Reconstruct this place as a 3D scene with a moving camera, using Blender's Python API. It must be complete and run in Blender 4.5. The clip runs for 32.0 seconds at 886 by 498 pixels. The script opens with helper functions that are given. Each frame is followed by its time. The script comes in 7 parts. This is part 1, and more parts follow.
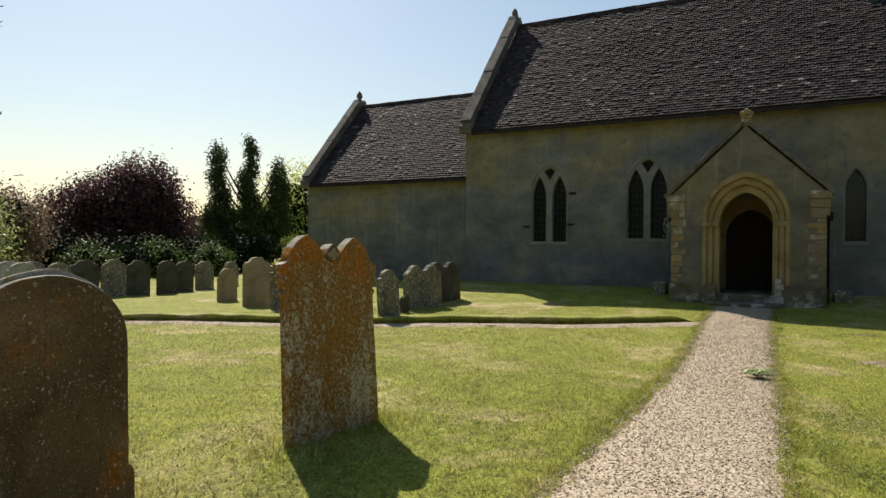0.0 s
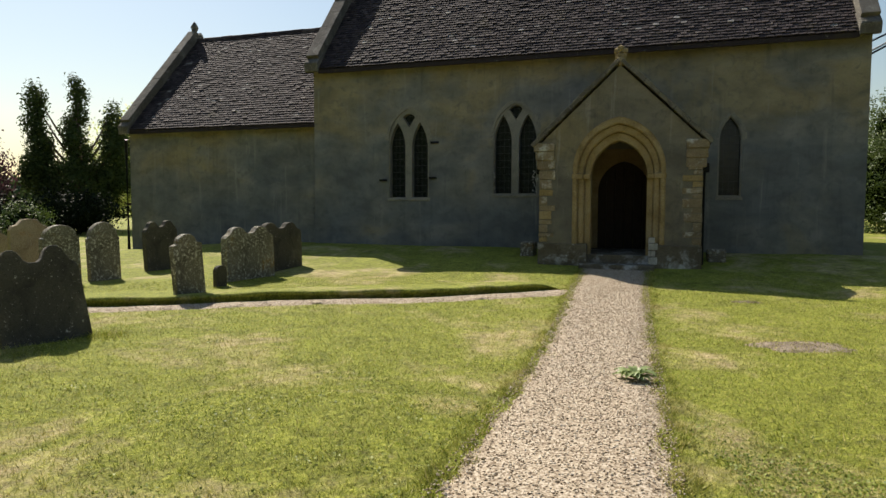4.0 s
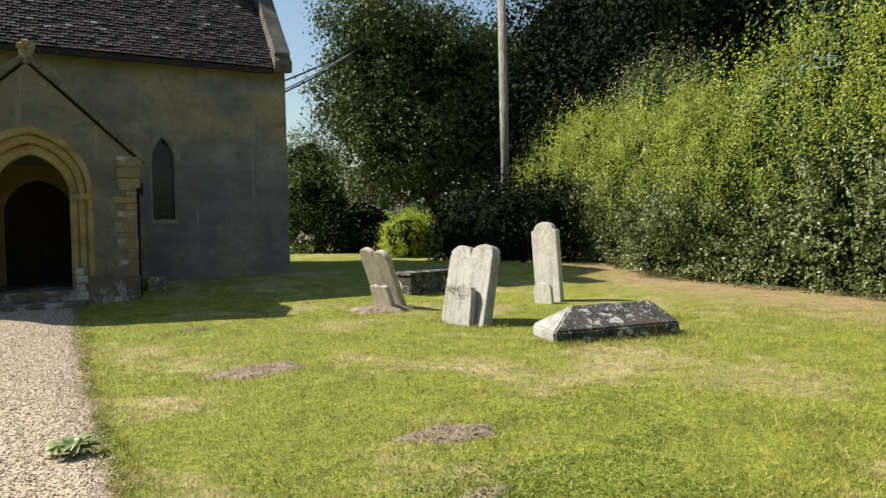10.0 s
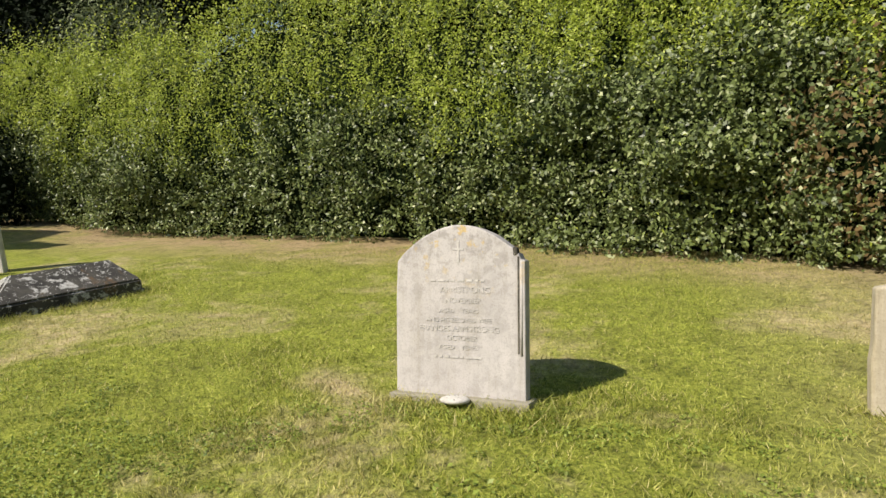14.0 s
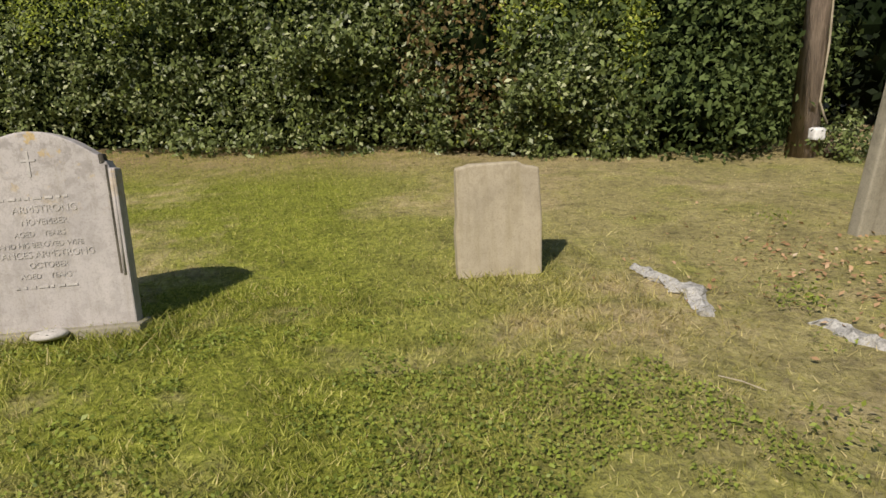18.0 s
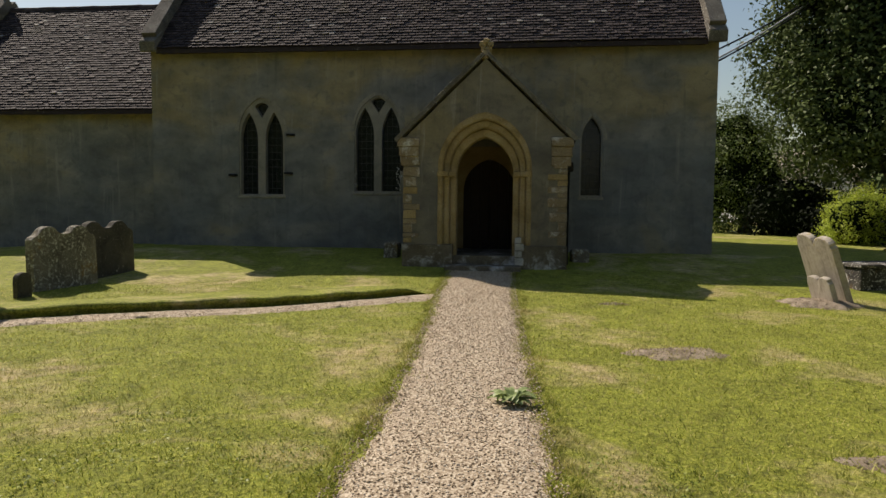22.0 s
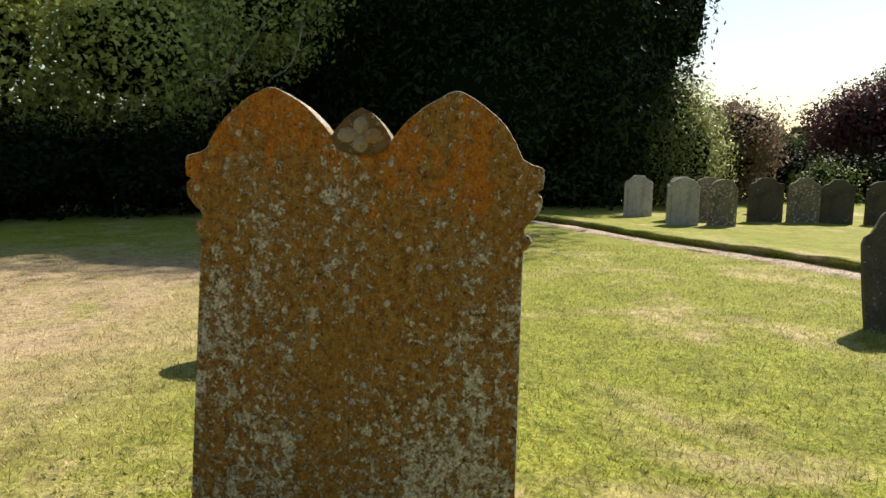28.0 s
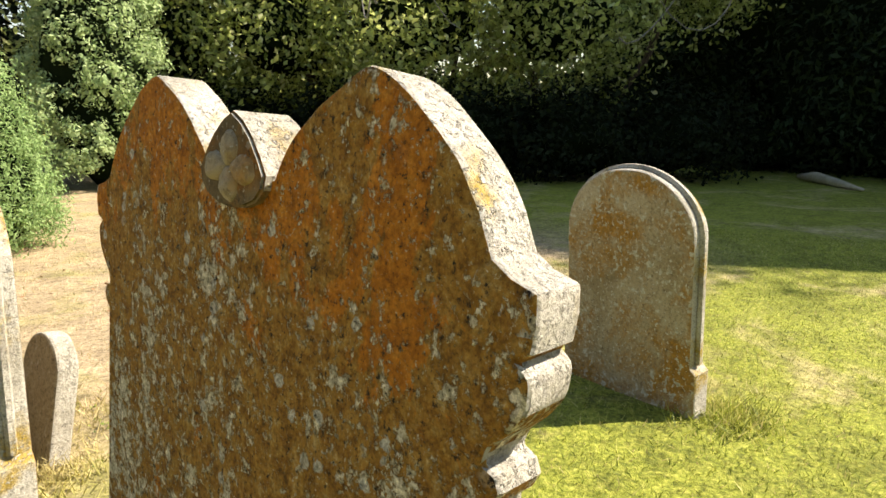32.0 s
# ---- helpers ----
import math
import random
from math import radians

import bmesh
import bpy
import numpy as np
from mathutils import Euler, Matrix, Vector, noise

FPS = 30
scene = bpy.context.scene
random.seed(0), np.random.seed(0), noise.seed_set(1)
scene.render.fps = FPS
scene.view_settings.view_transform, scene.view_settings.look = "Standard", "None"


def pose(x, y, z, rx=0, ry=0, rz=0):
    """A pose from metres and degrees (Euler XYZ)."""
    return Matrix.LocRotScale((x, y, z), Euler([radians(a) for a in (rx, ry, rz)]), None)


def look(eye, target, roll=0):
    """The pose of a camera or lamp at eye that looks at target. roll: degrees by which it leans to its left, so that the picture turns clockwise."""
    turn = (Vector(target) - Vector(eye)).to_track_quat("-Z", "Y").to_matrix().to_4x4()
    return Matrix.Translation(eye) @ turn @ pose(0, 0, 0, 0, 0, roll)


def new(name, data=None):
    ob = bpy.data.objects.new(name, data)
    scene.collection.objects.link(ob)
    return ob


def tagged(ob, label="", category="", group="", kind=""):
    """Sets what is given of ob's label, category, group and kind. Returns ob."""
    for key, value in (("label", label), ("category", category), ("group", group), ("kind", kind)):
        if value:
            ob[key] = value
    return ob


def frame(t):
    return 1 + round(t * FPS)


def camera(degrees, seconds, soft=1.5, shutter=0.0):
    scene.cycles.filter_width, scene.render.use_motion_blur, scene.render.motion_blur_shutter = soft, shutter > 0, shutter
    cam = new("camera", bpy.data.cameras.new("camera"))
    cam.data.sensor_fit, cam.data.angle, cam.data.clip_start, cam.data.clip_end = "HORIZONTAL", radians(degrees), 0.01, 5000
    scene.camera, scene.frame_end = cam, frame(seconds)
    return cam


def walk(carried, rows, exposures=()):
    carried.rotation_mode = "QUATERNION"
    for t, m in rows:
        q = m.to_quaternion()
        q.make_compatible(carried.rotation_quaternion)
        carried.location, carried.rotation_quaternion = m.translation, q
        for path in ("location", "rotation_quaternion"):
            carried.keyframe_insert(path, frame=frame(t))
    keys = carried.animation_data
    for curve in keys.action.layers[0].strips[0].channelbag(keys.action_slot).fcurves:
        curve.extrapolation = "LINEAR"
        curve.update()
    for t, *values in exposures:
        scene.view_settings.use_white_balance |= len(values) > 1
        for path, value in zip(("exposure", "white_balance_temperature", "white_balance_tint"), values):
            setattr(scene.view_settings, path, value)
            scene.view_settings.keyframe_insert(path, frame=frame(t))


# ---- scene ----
cam = camera(67.7, 32.0)
PATH = [
    (0, (1.103, -18.432, 1.389), (0.061, -16.494, 1.385), 0.49),
    (0.5, (0.984, -18.114, 1.368), (-0.043, -16.171, 1.257), 0.63),
    (1, (0.945, -17.764, 1.346), (-0.017, -15.792, 1.182), 0.53),
    (1.5, (0.937, -17.424, 1.351), (-0.029, -15.455, 1.181), 0.46),
    (2, (0.884, -17.101, 1.361), (0.003, -15.092, 1.195), 0.51),
    (2.5, (0.901, -16.806, 1.351), (0.131, -14.751, 1.192), 0.22),
    (3, (0.917, -16.486, 1.352), (0.147, -14.431, 1.191), 0.26),
    (3.5, (0.894, -16.177, 1.401), (0.158, -14.110, 1.245), 0.21),
    (5.5, (0.891, -15.481, 1.363), (0.443, -13.329, 1.254), 0.05),
    (6, (0.850, -15.317, 1.350), (0.562, -13.138, 1.252), -0.03),
    (6.5, (0.864, -15.191, 1.335), (0.760, -12.995, 1.251), -0.32),
    (7, (0.882, -15.116, 1.337), (0.839, -12.918, 1.258), -0.31),
    (7.5, (0.861, -15.067, 1.346), (0.974, -12.871, 1.270), -0.43),
    (8, (0.842, -15.031, 1.334), (1.175, -12.858, 1.262), -0.63),
    (8.5, (0.832, -15.038, 1.335), (1.339, -12.898, 1.268), -0.74),
    (9, (0.830, -15.034, 1.328), (1.520, -12.946, 1.264), -0.91),
    (9.5, (0.837, -15.037, 1.314), (1.696, -13.013, 1.250), -1.09),
    (10, (0.847, -15.053, 1.320), (1.889, -13.116, 1.251), -1.21),
    (10.5, (0.859, -15.091, 1.322), (2.054, -13.244, 1.250), -1.31),
    (11, (0.869, -15.136, 1.326), (2.226, -13.406, 1.248), -1.47),
    (11.5, (0.870, -15.160, 1.332), (2.369, -13.553, 1.250), -1.52),
    (12, (0.881, -15.193, 1.329), (2.534, -13.743, 1.241), -1.61),
    (12.5, (0.913, -15.204, 1.320), (2.709, -13.938, 1.223), -1.76),
    (13, (0.950, -15.211, 1.305), (2.880, -14.164, 1.171), -1.92),
    (13.5, (0.981, -15.221, 1.296), (2.997, -14.363, 1.099), -1.96),
    (14, (1.015, -15.246, 1.283), (3.080, -14.534, 1.019), -2.09),
    (14.5, (1.029, -15.309, 1.270), (3.132, -14.743, 0.961), -2.04),
    (15, (1.024, -15.382, 1.264), (3.165, -15.011, 0.916), -2.08),
    (15.5, (1.033, -15.438, 1.266), (3.194, -15.295, 0.878), -2.04),
    (17.5, (1.105, -15.547, 1.251), (3.182, -15.916, 0.626), -2.12),
    (18, (1.123, -15.525, 1.258), (3.202, -15.872, 0.629), -2.11),
    (18.5, (1.120, -15.486, 1.297), (3.237, -15.556, 0.704), -2.24),
    (19, (1.092, -15.306, 1.286), (3.234, -15.027, 0.869), -2.00),
    (19.5, (1.053, -15.231, 1.356), (3.002, -14.252, 1.071), -1.17),
    (20, (1.040, -15.163, 1.345), (2.577, -13.598, 1.172), -0.78),
    (20.5, (0.937, -15.124, 1.346), (1.973, -13.189, 1.201), -0.32),
    (21, (0.875, -15.087, 1.349), (1.455, -12.969, 1.205), -0.04),
    (21.5, (0.816, -15.043, 1.347), (0.953, -12.852, 1.206), 0.39),
    (22, (0.754, -15.040, 1.369), (0.501, -12.860, 1.225), 0.58),
    (22.5, (0.677, -14.977, 1.373), (0.062, -12.871, 1.220), 0.74),
    (23, (0.567, -14.940, 1.377), (-0.412, -12.977, 1.210), 0.87),
    (23.5, (0.421, -14.897, 1.349), (-0.860, -13.117, 1.173), 0.80),
    (24, (0.393, -14.890, 1.340), (-1.258, -13.446, 1.165), 0.77),
    (24.5, (0.449, -14.850, 1.343), (-1.528, -13.901, 1.170), 0.52),
    (25, (0.480, -14.823, 1.339), (-1.626, -14.212, 1.155), 0.64),
    (25.5, (0.497, -14.796, 1.333), (-1.662, -14.424, 1.136), 0.78),
    (27.5, (0.121, -14.490, 1.275), (-2.065, -14.415, 1.039), 0.57),
    (28, (0.027, -14.343, 1.268), (-2.152, -14.444, 0.977), 0.77),
    (28.5, (-0.133, -14.268, 1.255), (-2.296, -14.425, 0.890), 0.82),
    (29, (-0.338, -14.227, 1.276), (-2.488, -14.493, 0.891), 0.79),
    (29.5, (-0.552, -14.097, 1.290), (-2.669, -14.541, 0.889), 0.90),
    (30, (-0.726, -13.967, 1.324), (-2.790, -14.597, 0.894), 0.76),
    (30.5, (-0.887, -13.929, 1.326), (-2.879, -14.754, 0.890), 0.68),
    (31, (-1.070, -13.937, 1.341), (-2.972, -14.954, 0.907), 0.42),
    (31.5, (-1.228, -13.915, 1.375), (-3.007, -15.132, 0.934), 0.39),
    (32, (-1.312, -13.853, 1.405), (-2.949, -15.257, 0.972), 0.36),
]
EXPOSURE = [(0, 0.50, 6650, 12), (3, 0.50, 6650, 12), (5.5, 0.74, 6500, 12), (6, 0.80, 6450, 12), (8, 0.78, 6450, 12), (10, 0.78, 6450, 12), (13, 0.68, 6450, 12), (15.5, 0.28, 6500, 13), (18, 0.03, 6550, 15), (19, -0.05, 6550, 15), (20, -0.08, 6550, 15), (21, 0.04, 6700, 15), (22, 0.24, 6950, 15), (24, 0.48, 6800, 12), (25.5, 0.48, 6750, 12), (28, 0.82, 6900, 12), (30, 1.00, 6850, 14), (32, 1.42, 6900, 15)]
walk(cam, [(t, look(eye, target, roll)) for t, eye, target, roll in PATH], EXPOSURE)

# ---- light ----
SUN = Vector((-0.78, 0.61, 1.0)).normalized()
world = bpy.data.worlds.new("sky")
scene.world = world
world.use_nodes = True
wn = world.node_tree.nodes
sky = wn.new("ShaderNodeTexSky")
sky.sky_type, sky.sun_disc = "NISHITA", False
sky.sun_elevation = math.asin(SUN.z)
sky.sun_rotation = math.atan2(SUN.x, SUN.y)
sky.air_density, sky.dust_density, sky.ozone_density = 1.5, 0.7, 1.6
world.node_tree.links.new(sky.outputs[0], wn["Background"].inputs[0])
wn["Background"].inputs[1].default_value = 0.074
sun = new("sun", bpy.data.lights.new("sun", "SUN"))
sun.data.energy, sun.data.angle, sun.data.color = 4.8, radians(0.53), (1.0, 0.93, 0.82)
sun.matrix_world = look(SUN * 60, (0, 0, 0))


# ---- materials ----
def shader(name, rough=0.9, metal=0.0):
    m = bpy.data.materials.new(name)
    m.use_nodes = True
    nt = m.node_tree
    b = nt.nodes["Principled BSDF"]
    b.inputs["Roughness"].default_value, b.inputs["Metallic"].default_value = rough, metal
    b.inputs["Specular IOR Level"].default_value = 0.25
    return m, nt, b


def node(nt, kind, **kw):
    n = nt.nodes.new(kind)
    for k, v in kw.items():
        n.inputs[k.replace("_", " ")].default_value = v
    return n


def coords(nt, obj=False):
    tc = nt.nodes.new("ShaderNodeTexCoord")
    if obj:
        return tc.outputs["Object"]
    g = nt.nodes.new("ShaderNodeNewGeometry")
    return g.outputs["Position"]


def tex(nt, co, scale, detail=5.0, rough=0.6, kind="noise", dist=0.0):
    if kind == "noise":
        n = node(nt, "ShaderNodeTexNoise", Scale=scale, Detail=detail, Roughness=rough, Distortion=dist)
        out = n.outputs["Fac"]
    else:
        n = node(nt, "ShaderNodeTexVoronoi", Scale=scale)
        out = n.outputs["Distance"] if kind == "vor" else n.outputs["Color"]
    nt.links.new(co, n.inputs["Vector"])
    return out


def ramp(nt, fac, stops):
    r = nt.nodes.new("ShaderNodeValToRGB")
    el = r.color_ramp.elements
    while len(el) < len(stops):
        el.new(0.5)
    for e, (p, c) in zip(el, stops):
        e.position = p
        e.color = (c, c, c, 1) if isinstance(c, (int, float)) else (*c, 1)
    nt.links.new(fac, r.inputs[0])
    return r.outputs[0]


def mix(nt, fac, a, b, how="MIX"):
    n = nt.nodes.new("ShaderNodeMix")
    n.data_type, n.blend_type = "RGBA", how
    for s, v in ((0, fac), (6, a), (7, b)):
        if isinstance(v, bpy.types.NodeSocket):
            nt.links.new(v, n.inputs[s])
        elif s == 0:
            n.inputs[0].default_value = v
        else:
            n.inputs[s].default_value = (*v, 1)
    return n.outputs[2]


def bump(nt, b, h, strength, dist=0.02):
    n = node(nt, "ShaderNodeBump", Strength=strength, Distance=dist)
    nt.links.new(h, n.inputs["Height"])
    nt.links.new(n.outputs[0], b.inputs["Normal"])


def base(nt, b, c):
    nt.links.new(c, b.inputs["Base Color"])


def island(nt):
    return nt.nodes.new("ShaderNodeNewGeometry").outputs["Random Per Island"]



def bare_mask(nt, co):
    """Share of bare, parched ground: a drift that thickens to the south of the graves."""
    sep = nt.nodes.new("ShaderNodeSeparateXYZ")
    nt.links.new(co, sep.inputs[0])
    mr = node(nt, "ShaderNodeMapRange")
    mr.inputs[1].default_value, mr.inputs[2].default_value = -15.5, -17.3
    nt.links.new(sep.outputs[1], mr.inputs[0])
    ea = node(nt, "ShaderNodeMapRange")
    ea.inputs[1].default_value, ea.inputs[2].default_value = -9.5, -7.5
    nt.links.new(sep.outputs[0], ea.inputs[0])
    we = node(nt, "ShaderNodeMapRange")
    we.inputs[1].default_value, we.inputs[2].default_value, we.inputs[3].default_value, we.inputs[4].default_value = 1.0, 3.0, 1.0, 0.55
    nt.links.new(sep.outputs[0], we.inputs[0])
    n = tex(nt, co, 1.5, 6, 0.65, dist=0.4)
    edge = mix(nt, 1.0, mr.outputs[0], we.outputs[0], "MULTIPLY")
    return mix(nt, 1.0, mix(nt, 1.0, edge, ea.outputs[0], "MULTIPLY"), ramp(nt, n, [(0.30, 0.35), (0.50, 1.0)]), "MULTIPLY")


def m_grass_ground():
    m, nt, b = shader("grass_ground")
    co = coords(nt)
    fine = tex(nt, co, 38, 6, 0.75)
    c = ramp(nt, fine, [(0.30, (0.055, 0.075, 0.008)), (0.5, (0.22, 0.245, 0.028)), (0.70, (0.46, 0.45, 0.09))])
    big = tex(nt, co, 0.62, 6, 0.68, dist=0.5)
    dry = ramp(nt, big, [(0.51, 0.0), (0.66, 0.85)])
    fine2 = tex(nt, co, 55, 4, 0.7)
    dc = ramp(nt, fine2, [(0.3, (0.36, 0.27, 0.13)), (0.7, (0.66, 0.53, 0.32))])
    n2 = tex(nt, co, 4.0, 4, 0.7)
    f2 = ramp(nt, n2, [(0.36, 0.25), (0.56, 1.0)])
    f = mix(nt, 1.0, dry, f2, "MULTIPLY")
    c = mix(nt, f, c, dc)
    # dry worn belt along the hedge foot
    sep = nt.nodes.new("ShaderNodeSeparateXYZ")
    nt.links.new(co, sep.inputs[0])
    a = node(nt, "ShaderNodeMath")
    a.operation = "MULTIPLY_ADD"
    nt.links.new(sep.outputs[1], a.inputs[0])
    a.inputs[1].default_value = -0.16
    nt.links.new(sep.outputs[0], a.inputs[2])
    mr = node(nt, "ShaderNodeMapRange")
    mr.inputs[1].default_value, mr.inputs[2].default_value = 10.4, 12.6
    nt.links.new(a.outputs[0], mr.inputs[0])
    n3 = tex(nt, co, 1.3, 4, 0.6)
    belt = mix(nt, 1.0, mr.outputs[0], ramp(nt, n3, [(0.3, 0.35), (0.55, 0.95)]), "MULTIPLY")
    c = mix(nt, belt, c, ramp(nt, fine2, [(0.3, (0.22, 0.15, 0.07)), (0.7, (0.44, 0.33, 0.18))]))
    # bare leaf-strewn earth to the south
    c = mix(nt, bare_mask(nt, co), c, ramp(nt, fine2, [(0.3, (0.25, 0.18, 0.09)), (0.6, (0.47, 0.37, 0.22)), (0.75, (0.62, 0.50, 0.33))]))
    mid = tex(nt, co, 2.6, 5, 0.7, dist=0.5)
    c = mix(nt, 1.0, c, ramp(nt, mid, [(0.30, 0.66), (0.5, 0.96), (0.7, 1.14)]), "MULTIPLY")
    tuft = tex(nt, co, 13, 5, 0.72, dist=0.5)
    c = mix(nt, 1.0, c, ramp(nt, tuft, [(0.36, 0.60), (0.48, 0.97), (0.66, 1.18)]), "MULTIPLY")
    base(nt, b, c)
    bump(nt, b, mix(nt, 0.6, fine, tuft), 0.9, 0.04)
    return m


def m_leaf(name, dark, light, rough=0.45, trans=0.25, tip=None):
    m, nt, b = shader(name, rough)
    co = coords(nt)
    c = ramp(nt, island(nt), [(0.0, dark), (0.85, light), (1.0, tip or light)])
    big = tex(nt, co, 1.6, 3, 0.6)
    c = mix(nt, ramp(nt, big, [(0.35, 0.0), (0.7, 0.45)]), c, light)
    base(nt, b, c)
    b.inputs["Specular IOR Level"].default_value = 0.32 if light[1] > 0.15 else 0.08
    t = nt.nodes.new("ShaderNodeBsdfTranslucent")
    nt.links.new(c, t.inputs[0])
    ms = nt.nodes.new("ShaderNodeMixShader")
    ms.inputs[0].default_value = trans
    nt.links.new(b.outputs[0], ms.inputs[1])
    nt.links.new(t.outputs[0], ms.inputs[2])
    nt.links.new(ms.outputs[0], nt.nodes["Material Output"].inputs[0])
    return m


def m_grass_blade():
    m, nt, b = shader("grass_blade", 0.6)
    co = coords(nt)
    c = ramp(nt, island(nt), [(0.0, (0.12, 0.165, 0.018)), (0.5, (0.36, 0.385, 0.060)), (0.85, (0.52, 0.505, 0.135)), (1.0, (0.66, 0.56, 0.26))])
    big = tex(nt, co, 0.62, 6, 0.68, dist=0.5)
    patchy = ramp(nt, tex(nt, co, 4.0, 4, 0.7), [(0.36, 0.25), (0.56, 1.0)])
    c = mix(nt, mix(nt, 1.0, ramp(nt, big, [(0.51, 0.0), (0.66, 0.75)]), patchy, "MULTIPLY"), c, (0.58, 0.475, 0.235))
    c = mix(nt, bare_mask(nt, co), c, ramp(nt, island(nt), [(0.0, (0.34, 0.27, 0.09)), (0.5, (0.54, 0.42, 0.20)), (1.0, (0.68, 0.56, 0.33))]))
    mid = tex(nt, co, 2.6, 5, 0.7, dist=0.5)
    c = mix(nt, 1.0, c, ramp(nt, mid, [(0.30, 0.72), (0.5, 0.98), (0.7, 1.12)]), "MULTIPLY")
    tuft = tex(nt, co, 13, 5, 0.72, dist=0.5)
    c = mix(nt, 1.0, c, ramp(nt, tuft, [(0.36, 0.60), (0.48, 0.97), (0.66, 1.16)]), "MULTIPLY")
    base(nt, b, c)
    t = nt.nodes.new("ShaderNodeBsdfTranslucent")
    nt.links.new(c, t.inputs[0])
    ms = nt.nodes.new("ShaderNodeMixShader")
    ms.inputs[0].default_value = 0.35
    nt.links.new(b.outputs[0], ms.inputs[1])
    nt.links.new(t.outputs[0], ms.inputs[2])
    nt.links.new(ms.outputs[0], nt.nodes["Material Output"].inputs[0])
    return m


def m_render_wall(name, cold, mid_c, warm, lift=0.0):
    """Old lime render: broad soft clouds, ochre towards the top, colder darker grey towards the bottom, a few runs and
    flakes.
    """
    m, nt, b = shader(name, 0.95)
    co = coords(nt)
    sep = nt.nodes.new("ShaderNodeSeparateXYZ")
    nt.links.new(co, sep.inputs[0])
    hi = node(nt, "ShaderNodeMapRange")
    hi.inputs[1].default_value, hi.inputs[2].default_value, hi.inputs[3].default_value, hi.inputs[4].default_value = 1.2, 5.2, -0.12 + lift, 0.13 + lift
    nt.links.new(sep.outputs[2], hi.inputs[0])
    mp = nt.nodes.new("ShaderNodeMapping")
    mp.inputs["Scale"].default_value = (0.8, 0.8, 1.3)
    nt.links.new(co, mp.inputs[0])
    big = tex(nt, mp.outputs[0], 0.55, 5, 0.55, dist=0.5)
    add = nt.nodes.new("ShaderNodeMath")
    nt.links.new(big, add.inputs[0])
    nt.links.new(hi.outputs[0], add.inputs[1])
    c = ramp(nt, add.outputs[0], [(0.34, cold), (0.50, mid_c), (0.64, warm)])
    cloud = tex(nt, mp.outputs[0], 1.5, 6, 0.62, dist=0.3)
    c = mix(nt, 1.0, c, ramp(nt, cloud, [(0.30, 0.68), (0.5, 0.98), (0.70, 1.30)]), "MULTIPLY")
    # long runs below the eaves and round the openings
    rp = nt.nodes.new("ShaderNodeMapping")
    rp.inputs["Scale"].default_value = (4.5, 4.5, 0.35)
    nt.links.new(co, rp.inputs[0])
    run = tex(nt, rp.outputs[0], 1.0, 6, 0.65, dist=0.3)
    c = mix(nt, ramp(nt, run, [(0.60, 0.0), (0.70, 0.40)]), c, (0.42, 0.40, 0.35))
    c = mix(nt, ramp(nt, run, [(0.30, 0.40), (0.42, 0.0)]), c, tuple(v * 0.5 for v in cold))
    mid = tex(nt, co, 5, 7, 0.66, dist=0.4)
    c = mix(nt, ramp(nt, mid, [(0.52, 0.0), (0.66, 0.45)]), c, tuple(v * 0.6 for v in cold))
    flake = tex(nt, co, 11, 8, 0.72)
    c = mix(nt, ramp(nt, flake, [(0.68, 0.0), (0.70, 0.7)]), c, (0.55, 0.53, 0.48))
    fine = tex(nt, co, 60, 5, 0.7)
    c = mix(nt, ramp(nt, fine, [(0.3, 0.35), (0.6, 0.0)]), c, tuple(v * 0.55 for v in cold))
    base(nt, b, c)
    bump(nt, b, mix(nt, 0.5, mid, fine), 0.5, 0.02)
    return m


